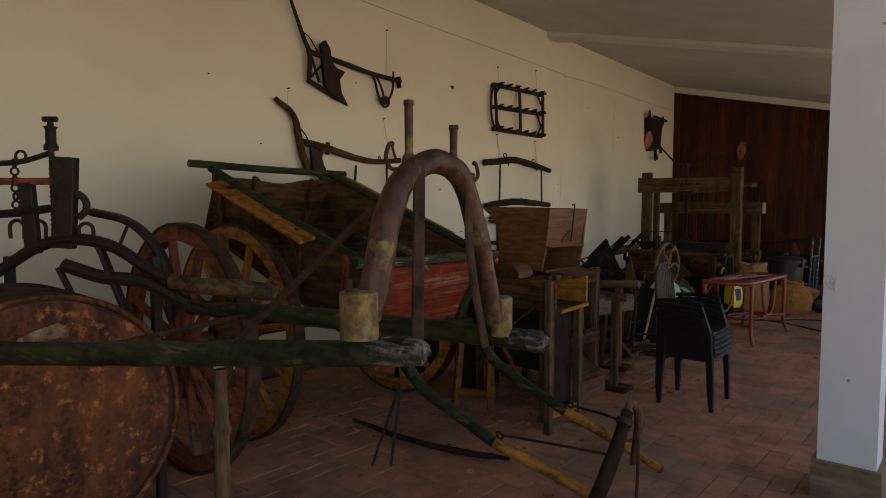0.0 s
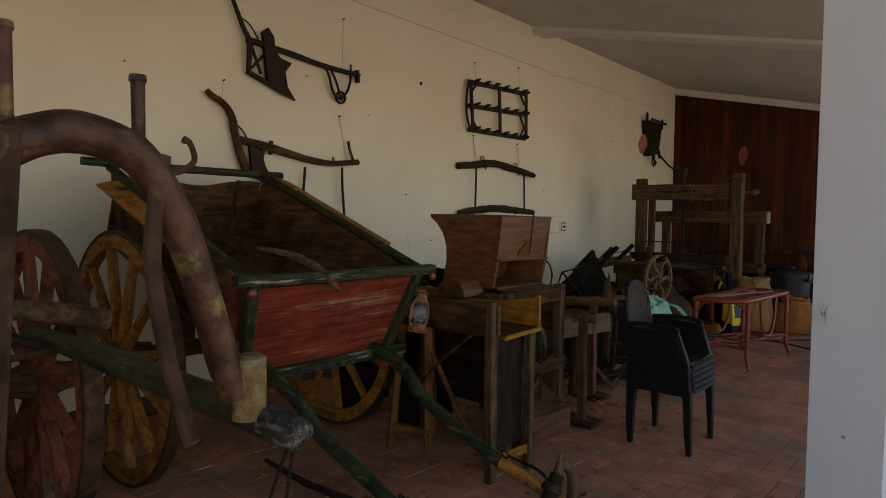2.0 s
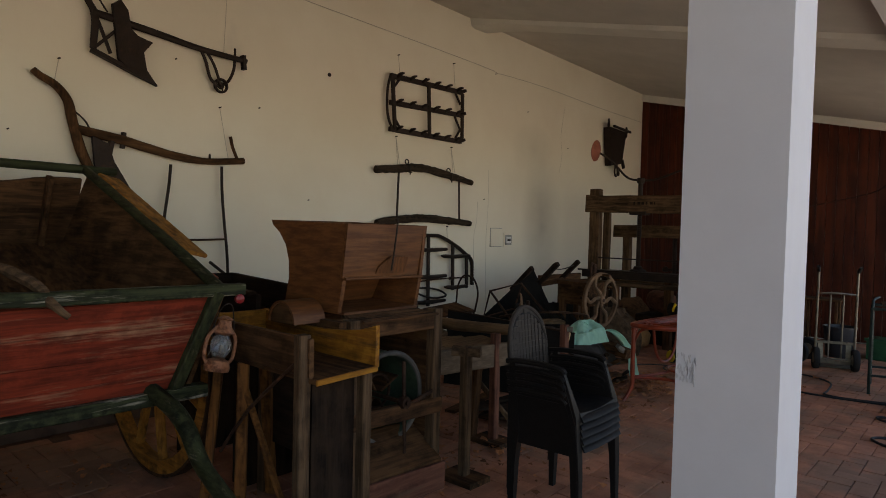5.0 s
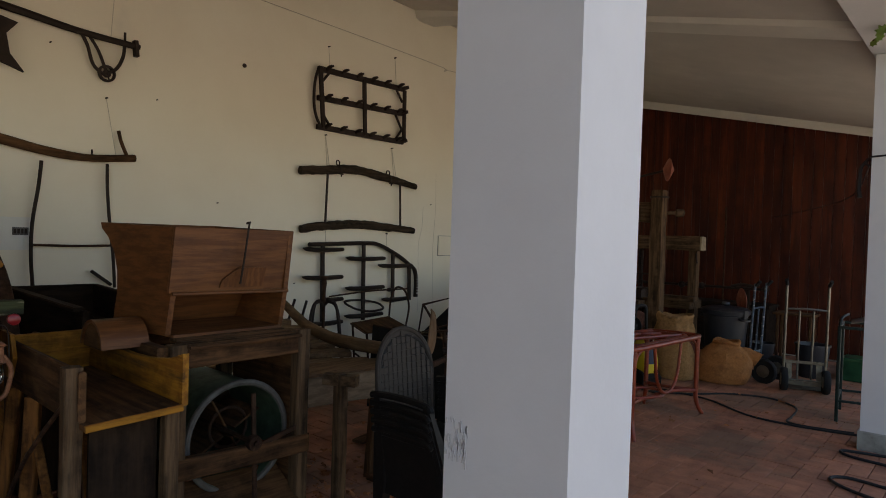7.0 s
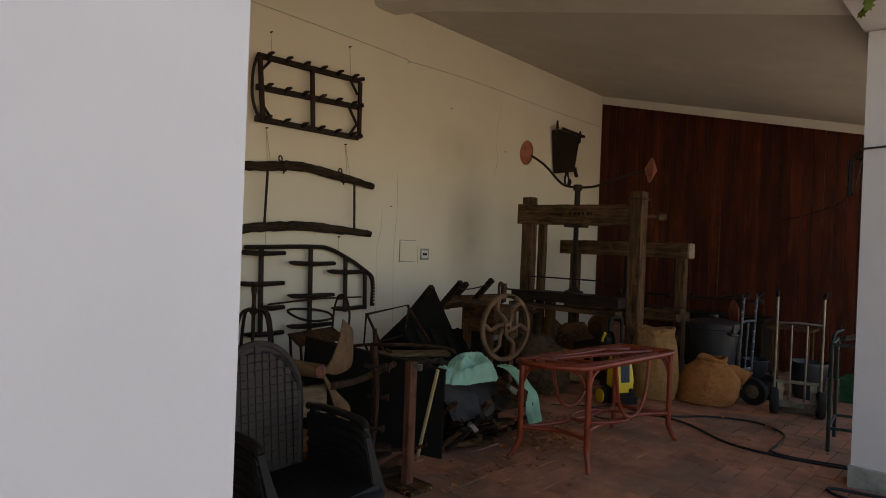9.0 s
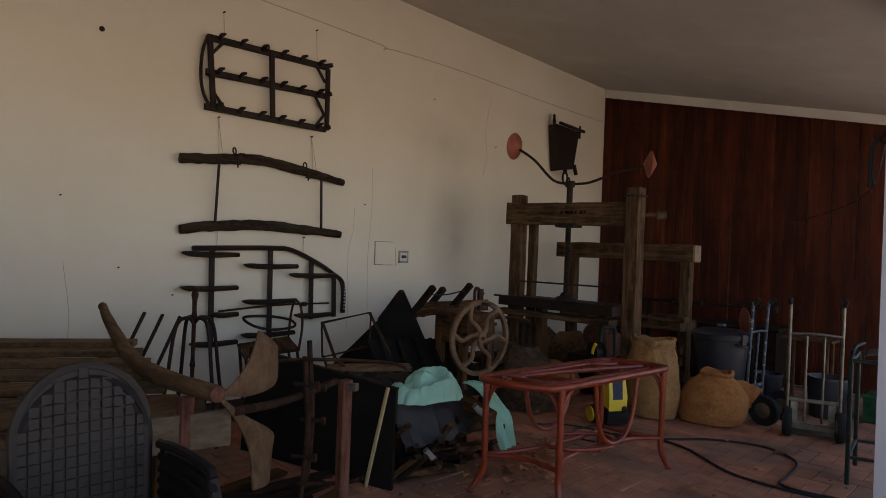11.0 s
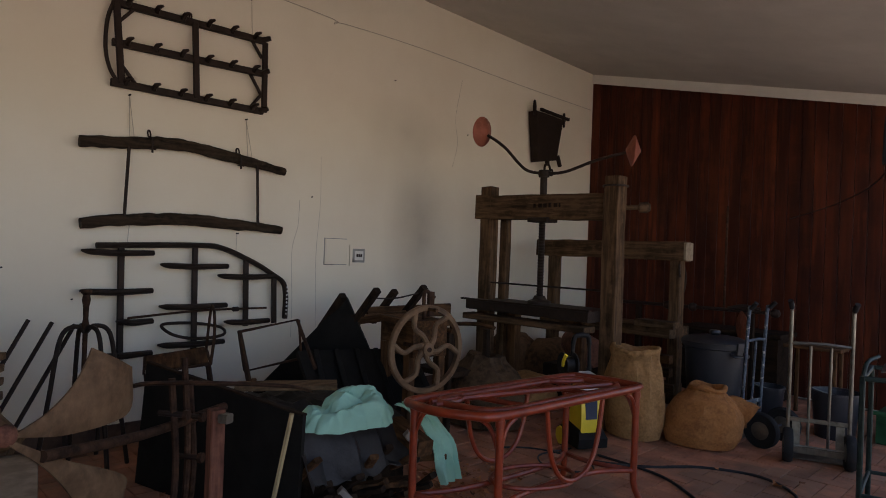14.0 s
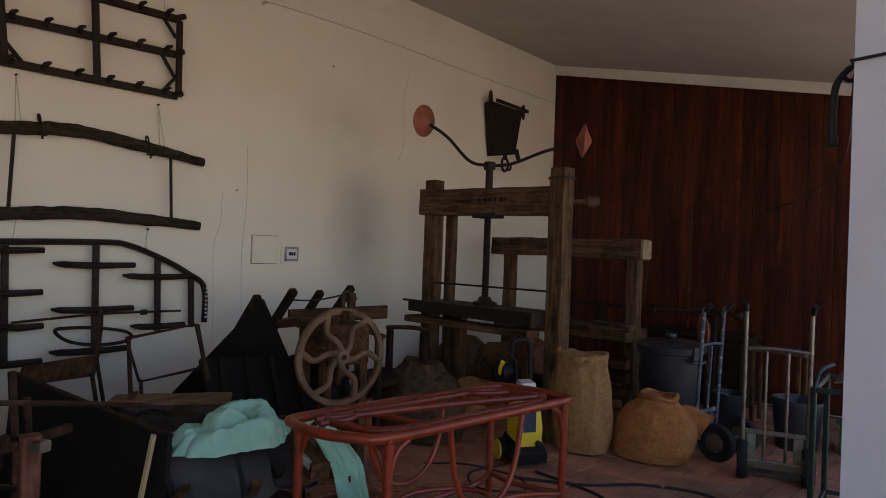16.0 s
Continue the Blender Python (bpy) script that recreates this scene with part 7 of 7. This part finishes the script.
def bucket(o, r, h, m, label):
    o = Vector(o)
    T = thing("bucket", o, label, "bucket", "buckets")
    part("body", lathe([(r * 0.78, 0), (r * 0.8, 0.005), (r, h), (r * 1.05, h), (r * 1.05, h - 0.02), (r * 0.98, h - 0.02), (r * 0.76, 0.02), (0.01, 0.02)], o, (0, 0, 1), 24), m, T)
    part("bail", tube([o + Vector((-r, 0, h)), o + Vector((-r * 0.7, r * 0.5, h * 0.9)), o + Vector((0, r * 1.05, h * 0.8)), o + Vector((r * 0.7, r * 0.5, h * 0.9)), o + Vector((r, 0, h))], 0.004, 6), galva, T)


bucket((-1.42, 10.55, 0), 0.17, 0.36, bin_plastic, "dark grey plastic bucket behind the hand truck")
bucket((-1.98, 10.75, 0), 0.13, 0.28, bin_plastic, "small dark bucket beside the bin")
T = thing("green_crate", (-0.95, 10.75, 0), "dark green plastic crate with odds and ends", "crate")
part("body", box((-1.16, 10.6, 0), (-0.72, 10.95, 0.24), 0.01), mat("green_plastic", (0.02, 0.09, 0.04), (0.015, 0.07, 0.03), rough=0.4, scale=10), T)
part("rim", bar((-1.18, 10.59, 0.235), (-0.70, 10.59, 0.235), 0.02, 0.03), mat("green_plastic_rim", (0.025, 0.10, 0.045), (0.02, 0.08, 0.04), rough=0.4, scale=10), T)
T = thing("small_stool", (-1.75, 11.2, 0), "small brown wooden stool by the boarded wall", "stool")
part("seat", box((-1.95, 11.0, 0.60), (-1.5, 11.3, 0.63), 0.006), old_wood["x"], T)
for x, yy in ((-1.9, 11.05), (-1.55, 11.05), (-1.9, 11.25), (-1.55, 11.25)):
    part("leg", bar((x, yy, 0), (x * 0.99 - 0.017, yy, 0.6), 0.03, 0.03), old_wood["z"], T)


def pressure_washer():
    T = thing("pressure_washer", (0, 0, 0), "yellow and black upright pressure washer on small wheels", "pressure washer")
    part("base", loft([[(-0.12, -0.14, 0.03), (0.12, -0.14, 0.03), (0.12, 0.1, 0.03), (-0.12, 0.1, 0.03)], [(-0.12, -0.15, 0.10), (0.12, -0.15, 0.10), (0.12, 0.1, 0.14), (-0.12, 0.1, 0.14)], [(-0.10, -0.10, 0.16), (0.10, -0.10, 0.16), (0.10, 0.08, 0.2), (-0.10, 0.08, 0.2)]]), black_plastic, T)
    part("body", loft([[(-0.085, -0.115, 0.12), (0.085, -0.115, 0.12), (0.10, 0.05, 0.12), (-0.10, 0.05, 0.12)], [(-0.09, -0.12, 0.26), (0.09, -0.12, 0.26), (0.10, 0.05, 0.26), (-0.10, 0.05, 0.26)], [(-0.08, -0.085, 0.44), (0.08, -0.085, 0.44), (0.09, 0.05, 0.44), (-0.09, 0.05, 0.44)], [(-0.05, -0.05, 0.52), (0.05, -0.05, 0.52), (0.06, 0.04, 0.52), (-0.06, 0.04, 0.52)]]), yellow_plastic, T, "yellow body shell")
    part("front_inset", loft([[(-0.055, -0.124, 0.24), (0.04, -0.124, 0.24), (0.04, -0.11, 0.24), (-0.055, -0.11, 0.24)], [(-0.05, -0.098, 0.40), (0.05, -0.098, 0.40), (0.05, -0.08, 0.40), (-0.05, -0.08, 0.40)]]), blue_plastic, T)
    part("head", loft([[(-0.06, -0.085, 0.44), (0.06, -0.085, 0.44), (0.06, 0.03, 0.46), (-0.06, 0.03, 0.46)], [(-0.05, -0.07, 0.56), (0.05, -0.07, 0.56), (0.05, 0.03, 0.57), (-0.05, 0.03, 0.57)]]), white_plastic, T, "pale grey control head")
    part("knob", lathe([(0.036, 0), (0.036, 0.02), (0.02, 0.028), (0.004, 0.028)], (0.0, -0.078, 0.50), (0, -1, 0.15), 18), blue_plastic, T)
    part("outlet", lathe([(0.022, 0), (0.022, 0.03), (0.014, 0.032)], (0.06, -0.115, 0.16), (0, -1, 0), 14), black_plastic, T)
    for s in (-1, 1):
        w = part("wheel", lathe([(0.02, -0.02), (0.075, -0.022), (0.08, 0), (0.075, 0.022), (0.02, 0.02)], (s * 0.135, 0.07, 0.08), (1, 0, 0), 22), black_plastic, T)
        part("wheel_cap", lathe([(0.07, 0), (0.066, 0.012), (0.01, 0.016)], (s * 0.155, 0.07, 0.08), (s, 0, 0), 20), yellow_plastic, w, "yellow wheel cap")
        part("handle_tube", tube([(s * 0.075, 0.06, 0.2), (s * 0.075, 0.08, 0.6), (s * 0.07, 0.085, 0.78)], 0.016, 8, 3), black_plastic, T)
    part("grip", tube([(-0.072, 0.085, 0.76), (-0.05, 0.08, 0.83), (0.05, 0.08, 0.83), (0.072, 0.085, 0.76)], 0.02, 8), black_plastic, T)
    part("hose_reel", lathe([(0.03, -0.05), (0.09, -0.05), (0.09, -0.04), (0.06, -0.03), (0.06, 0.03), (0.09, 0.04), (0.09, 0.05), (0.03, 0.05)], (-0.12, 0.06, 0.62), (1, 0, 0), 22), black_plastic, T)
    part("gun", tube([(-0.17, 0.0, 0.70), (-0.18, 0.02, 0.655), (-0.175, 0.04, 0.61)], [0.016, 0.014, 0.012], 8), yellow_plastic, T, "yellow spray gun")
    T.matrix_world = pose(-2.53, 8.72, 0.0, 0, 0, 62) @ Matrix.Diagonal((0.92, 0.92, 0.93, 1))


def cane_table():
    T = thing("cane_table", (-2.03, 7.42, 0), "red-lacquered cane table frame without its top", "table")
    L, F, R, B = Vector((-2.27, 6.83, 0)), Vector((-1.83, 6.93, 0)), Vector((-1.76, 8.03, 0)), Vector((-2.17, 7.98, 0))
    zt = 0.645
    up = Vector((0, 0, 1))

    def at(u, v, z):  # u along the length, v across
        return (L.lerp(B, u)).lerp(F.lerp(R, u), v) + up * z
    outer = [at(0.03, 0, zt), at(0.5, -0.01, zt), at(0.97, 0, zt), at(1.03, 0.12, zt), at(1.05, 0.5, zt), at(1.03, 0.88, zt), at(0.97, 1, zt), at(0.5, 1.01, zt), at(0.03, 1, zt), at(-0.05, 0.85, zt), at(-0.085, 0.5, zt), at(-0.05, 0.15, zt), at(0.03, 0, zt)]
    part("top_rim", tube(outer, 0.021, 10, 5), cane, T)
    inner = [at(0.10, 0.14, zt + 0.002), at(0.5, 0.13, zt + 0.002), at(0.9, 0.14, zt + 0.002), at(0.95, 0.5, zt + 0.002), at(0.9, 0.86, zt + 0.002), at(0.5, 0.87, zt + 0.002), at(0.10, 0.86, zt + 0.002), at(0.04, 0.5, zt + 0.002), at(0.10, 0.14, zt + 0.002)]
    part("inner_rim", tube(inner, 0.017, 10, 5), cane, T)
    part("middle_cane", tube([at(0.02, 0.2, zt + 0.004), at(0.5, 0.46, zt + 0.01), at(0.98, 0.74, zt + 0.004)], 0.015, 8), cane, T)
    for u in (0.28, 0.72):
        part("cross_cane", tube([at(u, 0.0, zt - 0.01), at(u, 0.5, zt - 0.012), at(u, 1.0, zt - 0.01)], 0.014, 8), cane, T)
    part("corner_arc", tube([at(0.0, 0.3, zt), at(0.12, 0.32, zt + 0.004), at(0.2, 0.15, zt), at(0.22, 0.0, zt)], 0.013, 8), cane, T)
    part("corner_arc", tube([at(0.78, 0.0, zt), at(0.8, 0.2, zt + 0.004), at(0.9, 0.3, zt), at(1.0, 0.3, zt)], 0.013, 8), cane, T)
    for u, v in ((0.02, 0.0), (0.02, 1.0), (0.98, 1.0), (0.98, 0.0)):
        du, dv = (-1 if u < 0.5 else 1), (-1 if v < 0.5 else 1)
        leg = part("leg", tube([at(u, v, zt), at(u, v, 0.3), at(u, v, 0.14), at(u + du * 0.02, v + dv * 0.05, 0.05), at(u + du * 0.045, v + dv * 0.09, 0.004)], [0.019, 0.019, 0.019, 0.018, 0.016], 10), cane, T)
        part("binding", band(at(u, v, zt - 0.035), (0, 0, 1), 0.018, 0.022, 0.03, 16), cane, leg)
        # curved brackets either way
        part("bracket", tube([at(u, v, zt - 0.17), at(u - du * 0.035, v, zt - 0.06), at(u - du * 0.09, v, zt - 0.02)], 0.011, 8), cane, T)
        part("bracket", tube([at(u, v, zt - 0.17), at(u, v - dv * 0.11, zt - 0.06), at(u, v - dv * 0.28, zt - 0.02)], 0.011, 8), cane, T)
    for v in (0.0, 1.0):
        part("hanging_loop", tube([at(0.30, v, zt - 0.01), at(0.335, v, 0.42), at(0.40, v, 0.30), at(0.5, v, 0.26), at(0.60, v, 0.30), at(0.665, v, 0.42), at(0.70, v, zt - 0.01)], 0.0125, 8), cane, T)
        part("stretcher", tube([at(0.02, v, 0.20), at(0.25, v + (0.25 if v < 0.5 else -0.25), 0.21), at(0.75, v + (0.25 if v < 0.5 else -0.25), 0.21), at(0.98, v, 0.20)], 0.014, 8), cane, T)
    for u in (0.02, 0.98):
        part("stretcher", tube([at(u, 0, 0.20), at(u + (0.05 if u < 0.5 else -0.05), 0.5, 0.205), at(u, 1, 0.20)], 0.014, 8), cane, T)
    part("stretcher_ring", tube([at(0.35, 0.25, 0.225), at(0.5, 0.1, 0.225), at(0.65, 0.25, 0.225), at(0.7, 0.5, 0.225), at(0.65, 0.75, 0.225), at(0.5, 0.9, 0.225), at(0.35, 0.75, 0.225), at(0.3, 0.5, 0.225), at(0.35, 0.25, 0.225)], 0.012, 8), cane, T)


def green_stand():
    gm = mat("dark_green_iron", (0.02, 0.035, 0.03), (0.03, 0.045, 0.038), rough=0.55, metal=0.3, scale=16, c3=(0.1, 0.1, 0.08), wear=0.64, wscale=12)
    T = thing("iron_trestle", (-0.8, 8.85, 0), "dark green angle-iron trestle with a loose pane on top", "stand")
    P = [(-0.865, 8.68), (-0.42, 8.80), (-0.50, 9.30), (-0.92, 9.16)]
    for x, yy in P:
        part("leg", bar((x, yy, 0), (x, yy, 0.78), 0.025, 0.025), gm, T)
    for (xa, ya), (xb, yb) in zip(P, P[1:] + P[:1]):
        part("rail", bar((xa, ya, 0.77), (xb, yb, 0.77), 0.025, 0.025), gm, T)
        part("low_rail", bar((xa, ya, 0.17), (xb, yb, 0.17), 0.02, 0.02), gm, T)
    part("pane", plate([(-0.80, 8.75, 0.80), (-0.55, 8.80, 0.86), (-0.58, 9.2, 0.88), (-0.85, 9.1, 0.80)], (0, 0, 0.006)), galva, T, "loose grey sheet lying on the trestle")
    part("curved_bar", tube([(-0.865, 8.68, 0.77), (-0.87, 8.80, 0.84), (-0.85, 8.95, 0.86)], 0.011, 8), gm, T)


rubbish_bin()
pressure_washer()
cane_table()
green_stand()

# hoses on the floor
single("hose", tube([(-2.35, 8.45, 0.01), (-2.03, 8.65, 0.01), (-1.795, 8.93, 0.01), (-1.467, 9.06, 0.01), (-1.204, 8.87, 0.01), (-1.15, 8.50, 0.01), (-1.14, 8.32, 0.01), (-1.0, 8.28, 0.01), (-0.69, 8.36, 0.01)], 0.009, 8), hose_mat, (-1.6, 8.7, 0), "black rubber hose snaking over the bricks", "hose", "hoses on the floor")
single("hose", tube([(-2.35, 8.62, 0.01), (-1.87, 8.57, 0.01), (-1.436, 8.28, 0.01), (-1.12, 8.235, 0.01), (-0.91, 8.26, 0.01), (-0.66, 8.32, 0.01)], 0.009, 8), hose_mat, (-1.5, 8.4, 0), "black rubber hose snaking over the bricks", "hose", "hoses on the floor")
single("hose_coil", tube([(-0.30, 7.90, 0.012), (-0.52, 7.86, 0.012), (-0.68, 7.80, 0.012), (-0.60, 7.70, 0.012), (-0.30, 7.66, 0.012), (0.0, 7.62, 0.012), (0.2, 7.4, 0.012), (0.1, 7.2, 0.012), (-0.25, 7.18, 0.012), (-0.55, 7.22, 0.012), (-0.62, 7.10, 0.012), (-0.4, 6.95, 0.012), (0.0, 6.9, 0.012)], 0.010, 8), hose_mat, (-0.4, 7.5, 0), "loose loops of black hose beside the column", "hose", "hoses on the floor")
single("power_cord", tube([(-2.55, 8.6, 0.008), (-2.6, 8.3, 0.008), (-2.4, 8.15, 0.008), (-2.2, 8.3, 0.008), (-2.35, 8.45, 0.008), (-2.7, 8.4, 0.008), (-2.9, 8.2, 0.008)], 0.006, 8), hose_mat, (-2.5, 8.4, 0), "thin black power cord curled on the floor", "cord")

# cable and hanging strap on the second column, with a vine sprig over it
T = thing("column_cable", (-0.5, 8.0, 2.06), "black cable tied round the white column", "cable")
zz = 2.06
part("wrap", tube([(COL_X0 - 0.008, 7.96, zz), (COL_X1 + 0.008, 7.96, zz + 0.015), (COL_X1 + 0.008, 8.19, zz), (COL_X0 - 0.008, 8.19, zz - 0.015), (COL_X0 - 0.008, 7.96, zz)], 0.006, 8, 0), hose_mat, T)
part("strap", tube([(COL_X0 - 0.008, 8.02, zz), (-0.65, 8.03, 2.03), (-0.675, 8.04, 1.98), (-0.68, 8.04, 1.85), (-0.675, 8.04, 1.78)], [0.008, 0.012, 0.013, 0.012, 0.018], 8), hose_mat, T)
part("knot", ring((-0.62, 8.02, 2.03), (0.3, 1, 0), 0.025, 0.008, 14), hose_mat, T)
part("tail", tube([(-0.61, 8.02, 2.03), (-0.9, 9.2, 1.88), (-1.5, 10.8, 1.86), (-2.2, 11.9, 1.80)], 0.004, 6), hose_mat, T)


def vine_leaf(o, size, normal, turn):
    pts = [(0, -0.15), (0.32, -0.38), (0.48, -0.05), (0.85, 0.05), (0.55, 0.35), (0.62, 0.72), (0.25, 0.62), (0, 1.0), (-0.25, 0.62), (-0.62, 0.72), (-0.55, 0.35), (-0.85, 0.05), (-0.48, -0.05), (-0.32, -0.38)]
    n = Vector(normal).normalized()
    u = n.cross(Vector((0, 0, 1)) if abs(n.z) < 0.9 else Vector((1, 0, 0))).normalized()
    v = n.cross(u)
    c, s = math.cos(turn), math.sin(turn)
    out = []
    for a, b in pts:
        x, y = (a * c - b * s) * size, (a * s + b * c) * size
        out.append(Vector(o) + u * x + v * y + n * (-0.35 * (a * a + b * b) * size))
    return plate(out, tuple(n * 0.002))


T = thing("vine_sprig", (-0.5, 7.4, 2.78), "sprig of green and yellowing vine leaves under the beam", "vine")
part("stem", tube([(-0.36, 7.1, 2.775), (-0.42, 7.3, 2.765), (-0.50, 7.4, 2.75), (-0.55, 7.42, 2.72)], 0.004, 6), old_wood["y"], T)
random.seed(8)
for k in range(7):
    part("leaf", vine_leaf((-0.55 + 0.035 * k, 7.42 - 0.06 * (k % 4), 2.715 + 0.008 * (k % 3)), 0.035 + 0.008 * (k % 3), (random.uniform(-0.6, 0.6), -0.8, random.uniform(-0.8, 0.2)), random.uniform(0, 6)), leaf_green, T)

# dry leaves and crumbs on the floor
random.seed(21)
bm = bmesh.new()
SPOTS = [(-2.75, 5.4, 0.55, 0.9, 220), (-2.4, 4.8, 0.45, 0.6, 170), (-2.6, 7.5, 0.35, 0.35, 200), (-2.3, 7.3, 0.25, 0.3, 80), (-2.3, 6.4, 0.3, 0.8, 110), (-3.6, 2.8, 0.5, 0.7, 110), (-2.4, 3.4, 0.7, 0.7, 70), (-3.4, 9.0, 0.4, 0.5, 50), (-1.9, 2.6, 0.8, 1.0, 70), (-1.5, 6.5, 0.7, 1.8, 40), (-1.3, 8.4, 0.6, 0.8, 18)]
for cx, cy, sx, sy, cnt in SPOTS:
    for _ in range(cnt):
        x, y = random.gauss(cx, sx * 0.6), random.gauss(cy, sy * 0.6)
        if not (-4.55 < x < -0.4 and 0.5 < y < 11.5):
            continue
        s = random.uniform(0.008, 0.03) if random.random() < 0.85 else random.uniform(0.03, 0.05)
        a, z = random.uniform(0, 6.28), 0.006 + random.uniform(0, 0.012)
        ring_pts = []
        for k in range(7):
            t = 2 * math.pi * k / 7
            r = s * (1 if k % 2 else 0.6) * random.uniform(0.7, 1.2)
            ring_pts.append(bm.verts.new((x + r * math.cos(t + a), y + 0.7 * r * math.sin(t + a), z + random.uniform(0, s * 0.7))))
        bm.faces.new(ring_pts)
ob = new("dry_leaves", finish(bm, "dry_leaves", leaf_dry, False))
tagged(ob, "scattered dry brown leaves and crumbs on the bricks", "leaves", "", "stuff")

# ---- pieces of walls and floors ----
def piece(name, me, at, parent, turn=0.0):
    ob = new(name, me)
    ob.location = at
    ob.rotation_euler = (0, 0, turn)
    ob.parent = parent
    return ob


# upright boards of the end wall
PW = 0.118
for i in range(34):
    xa = WALL_X + 0.004 + i * PW
    xb = xa + PW - 0.005
    za, zb = (3.58 - 0.2265 * (x - WALL_X) for x in (xa, xb))
    b = plate([(xa, END_Y, 0.004), (xb, END_Y, 0.004), (xb, END_Y, zb), (xa, END_Y, za)], (0, 0.02, 0))
    bmesh.ops.bevel(b, geom=[e for e in b.edges if abs(e.verts[0].co.y - END_Y) < 1e-5 and abs(e.verts[1].co.y - END_Y) < 1e-5], offset=0.003, segments=1, affect="EDGES")
    ob = new("plank", finish(b, "plank", plank_red))
    ob.parent = wall_n


# herringbone bricks
BL, BW, GAP = 0.23, 0.115, 0.005


def brick_mesh(l, w):
    b = bmesh.new()
    e = 0.003
    lo, hi = [(-l / 2, -w / 2), (l / 2, -w / 2), (l / 2, w / 2), (-l / 2, w / 2)], [(-l / 2 + e, -w / 2 + e), (l / 2 - e, -w / 2 + e), (l / 2 - e, w / 2 - e), (-l / 2 + e, w / 2 - e)]
    rings = [[(x, y, -0.03) for x, y in lo], [(x, y, -0.0025) for x, y in lo], [(x, y, 0.0) for x, y in hi]]
    return loft(rings, True, False, b)


brick_meshes = [finish(rough_up(brick_mesh(BL - GAP, BW - GAP), 0.0022, 9, k * 3.1), "brick", brick_mat, False) for k in range(8)]
rest = bmesh.new()
nb = 0
random.seed(4)
for u in range(-60, 60):
    for v in range(-160, 160):
        # cell (u, v): column u of width BW, rows of BW; herringbone repeats every four cells on the diagonal
        k = (u - v) % 4
        if k == 0:
            cx, cy, turn = (u + 1) * BW, (v + 0.5) * BW, 0.0
        elif k == 3:
            cx, cy, turn = (u + 0.5) * BW, (v + 1) * BW, math.pi / 2
        else:
            continue
        cx, cy = cx - 1.5, cy + 4.0
        if not (-4.48 < cx < 1.5 and -1.2 < cy < 11.85):
            continue
        z = random.uniform(-0.002, 0.003)
        if -2.15 < cx < -0.7 and 3.5 < cy < 8.1 and nb < 300:
            nb += 1
            piece("brick", brick_meshes[random.randrange(8)], (cx, cy, z), floor, turn)
        else:
            b = brick_mesh(BL - GAP, BW - GAP)
            me = bpy.data.meshes.new("tmp")
            m = Matrix.Translation((cx, cy, z + random.uniform(-0.001, 0.001))) @ Matrix.Rotation(turn + random.uniform(-0.008, 0.008), 4, "Z")
            b.transform(m)
            b.to_mesh(me)
            b.free()
            rest.from_mesh(me)
            bpy.data.meshes.remove(me)
ob = new("paving", finish(rest, "paving", brick_mat, False))
ob.parent = floor
tagged(ob, "", "", "", "stuff")
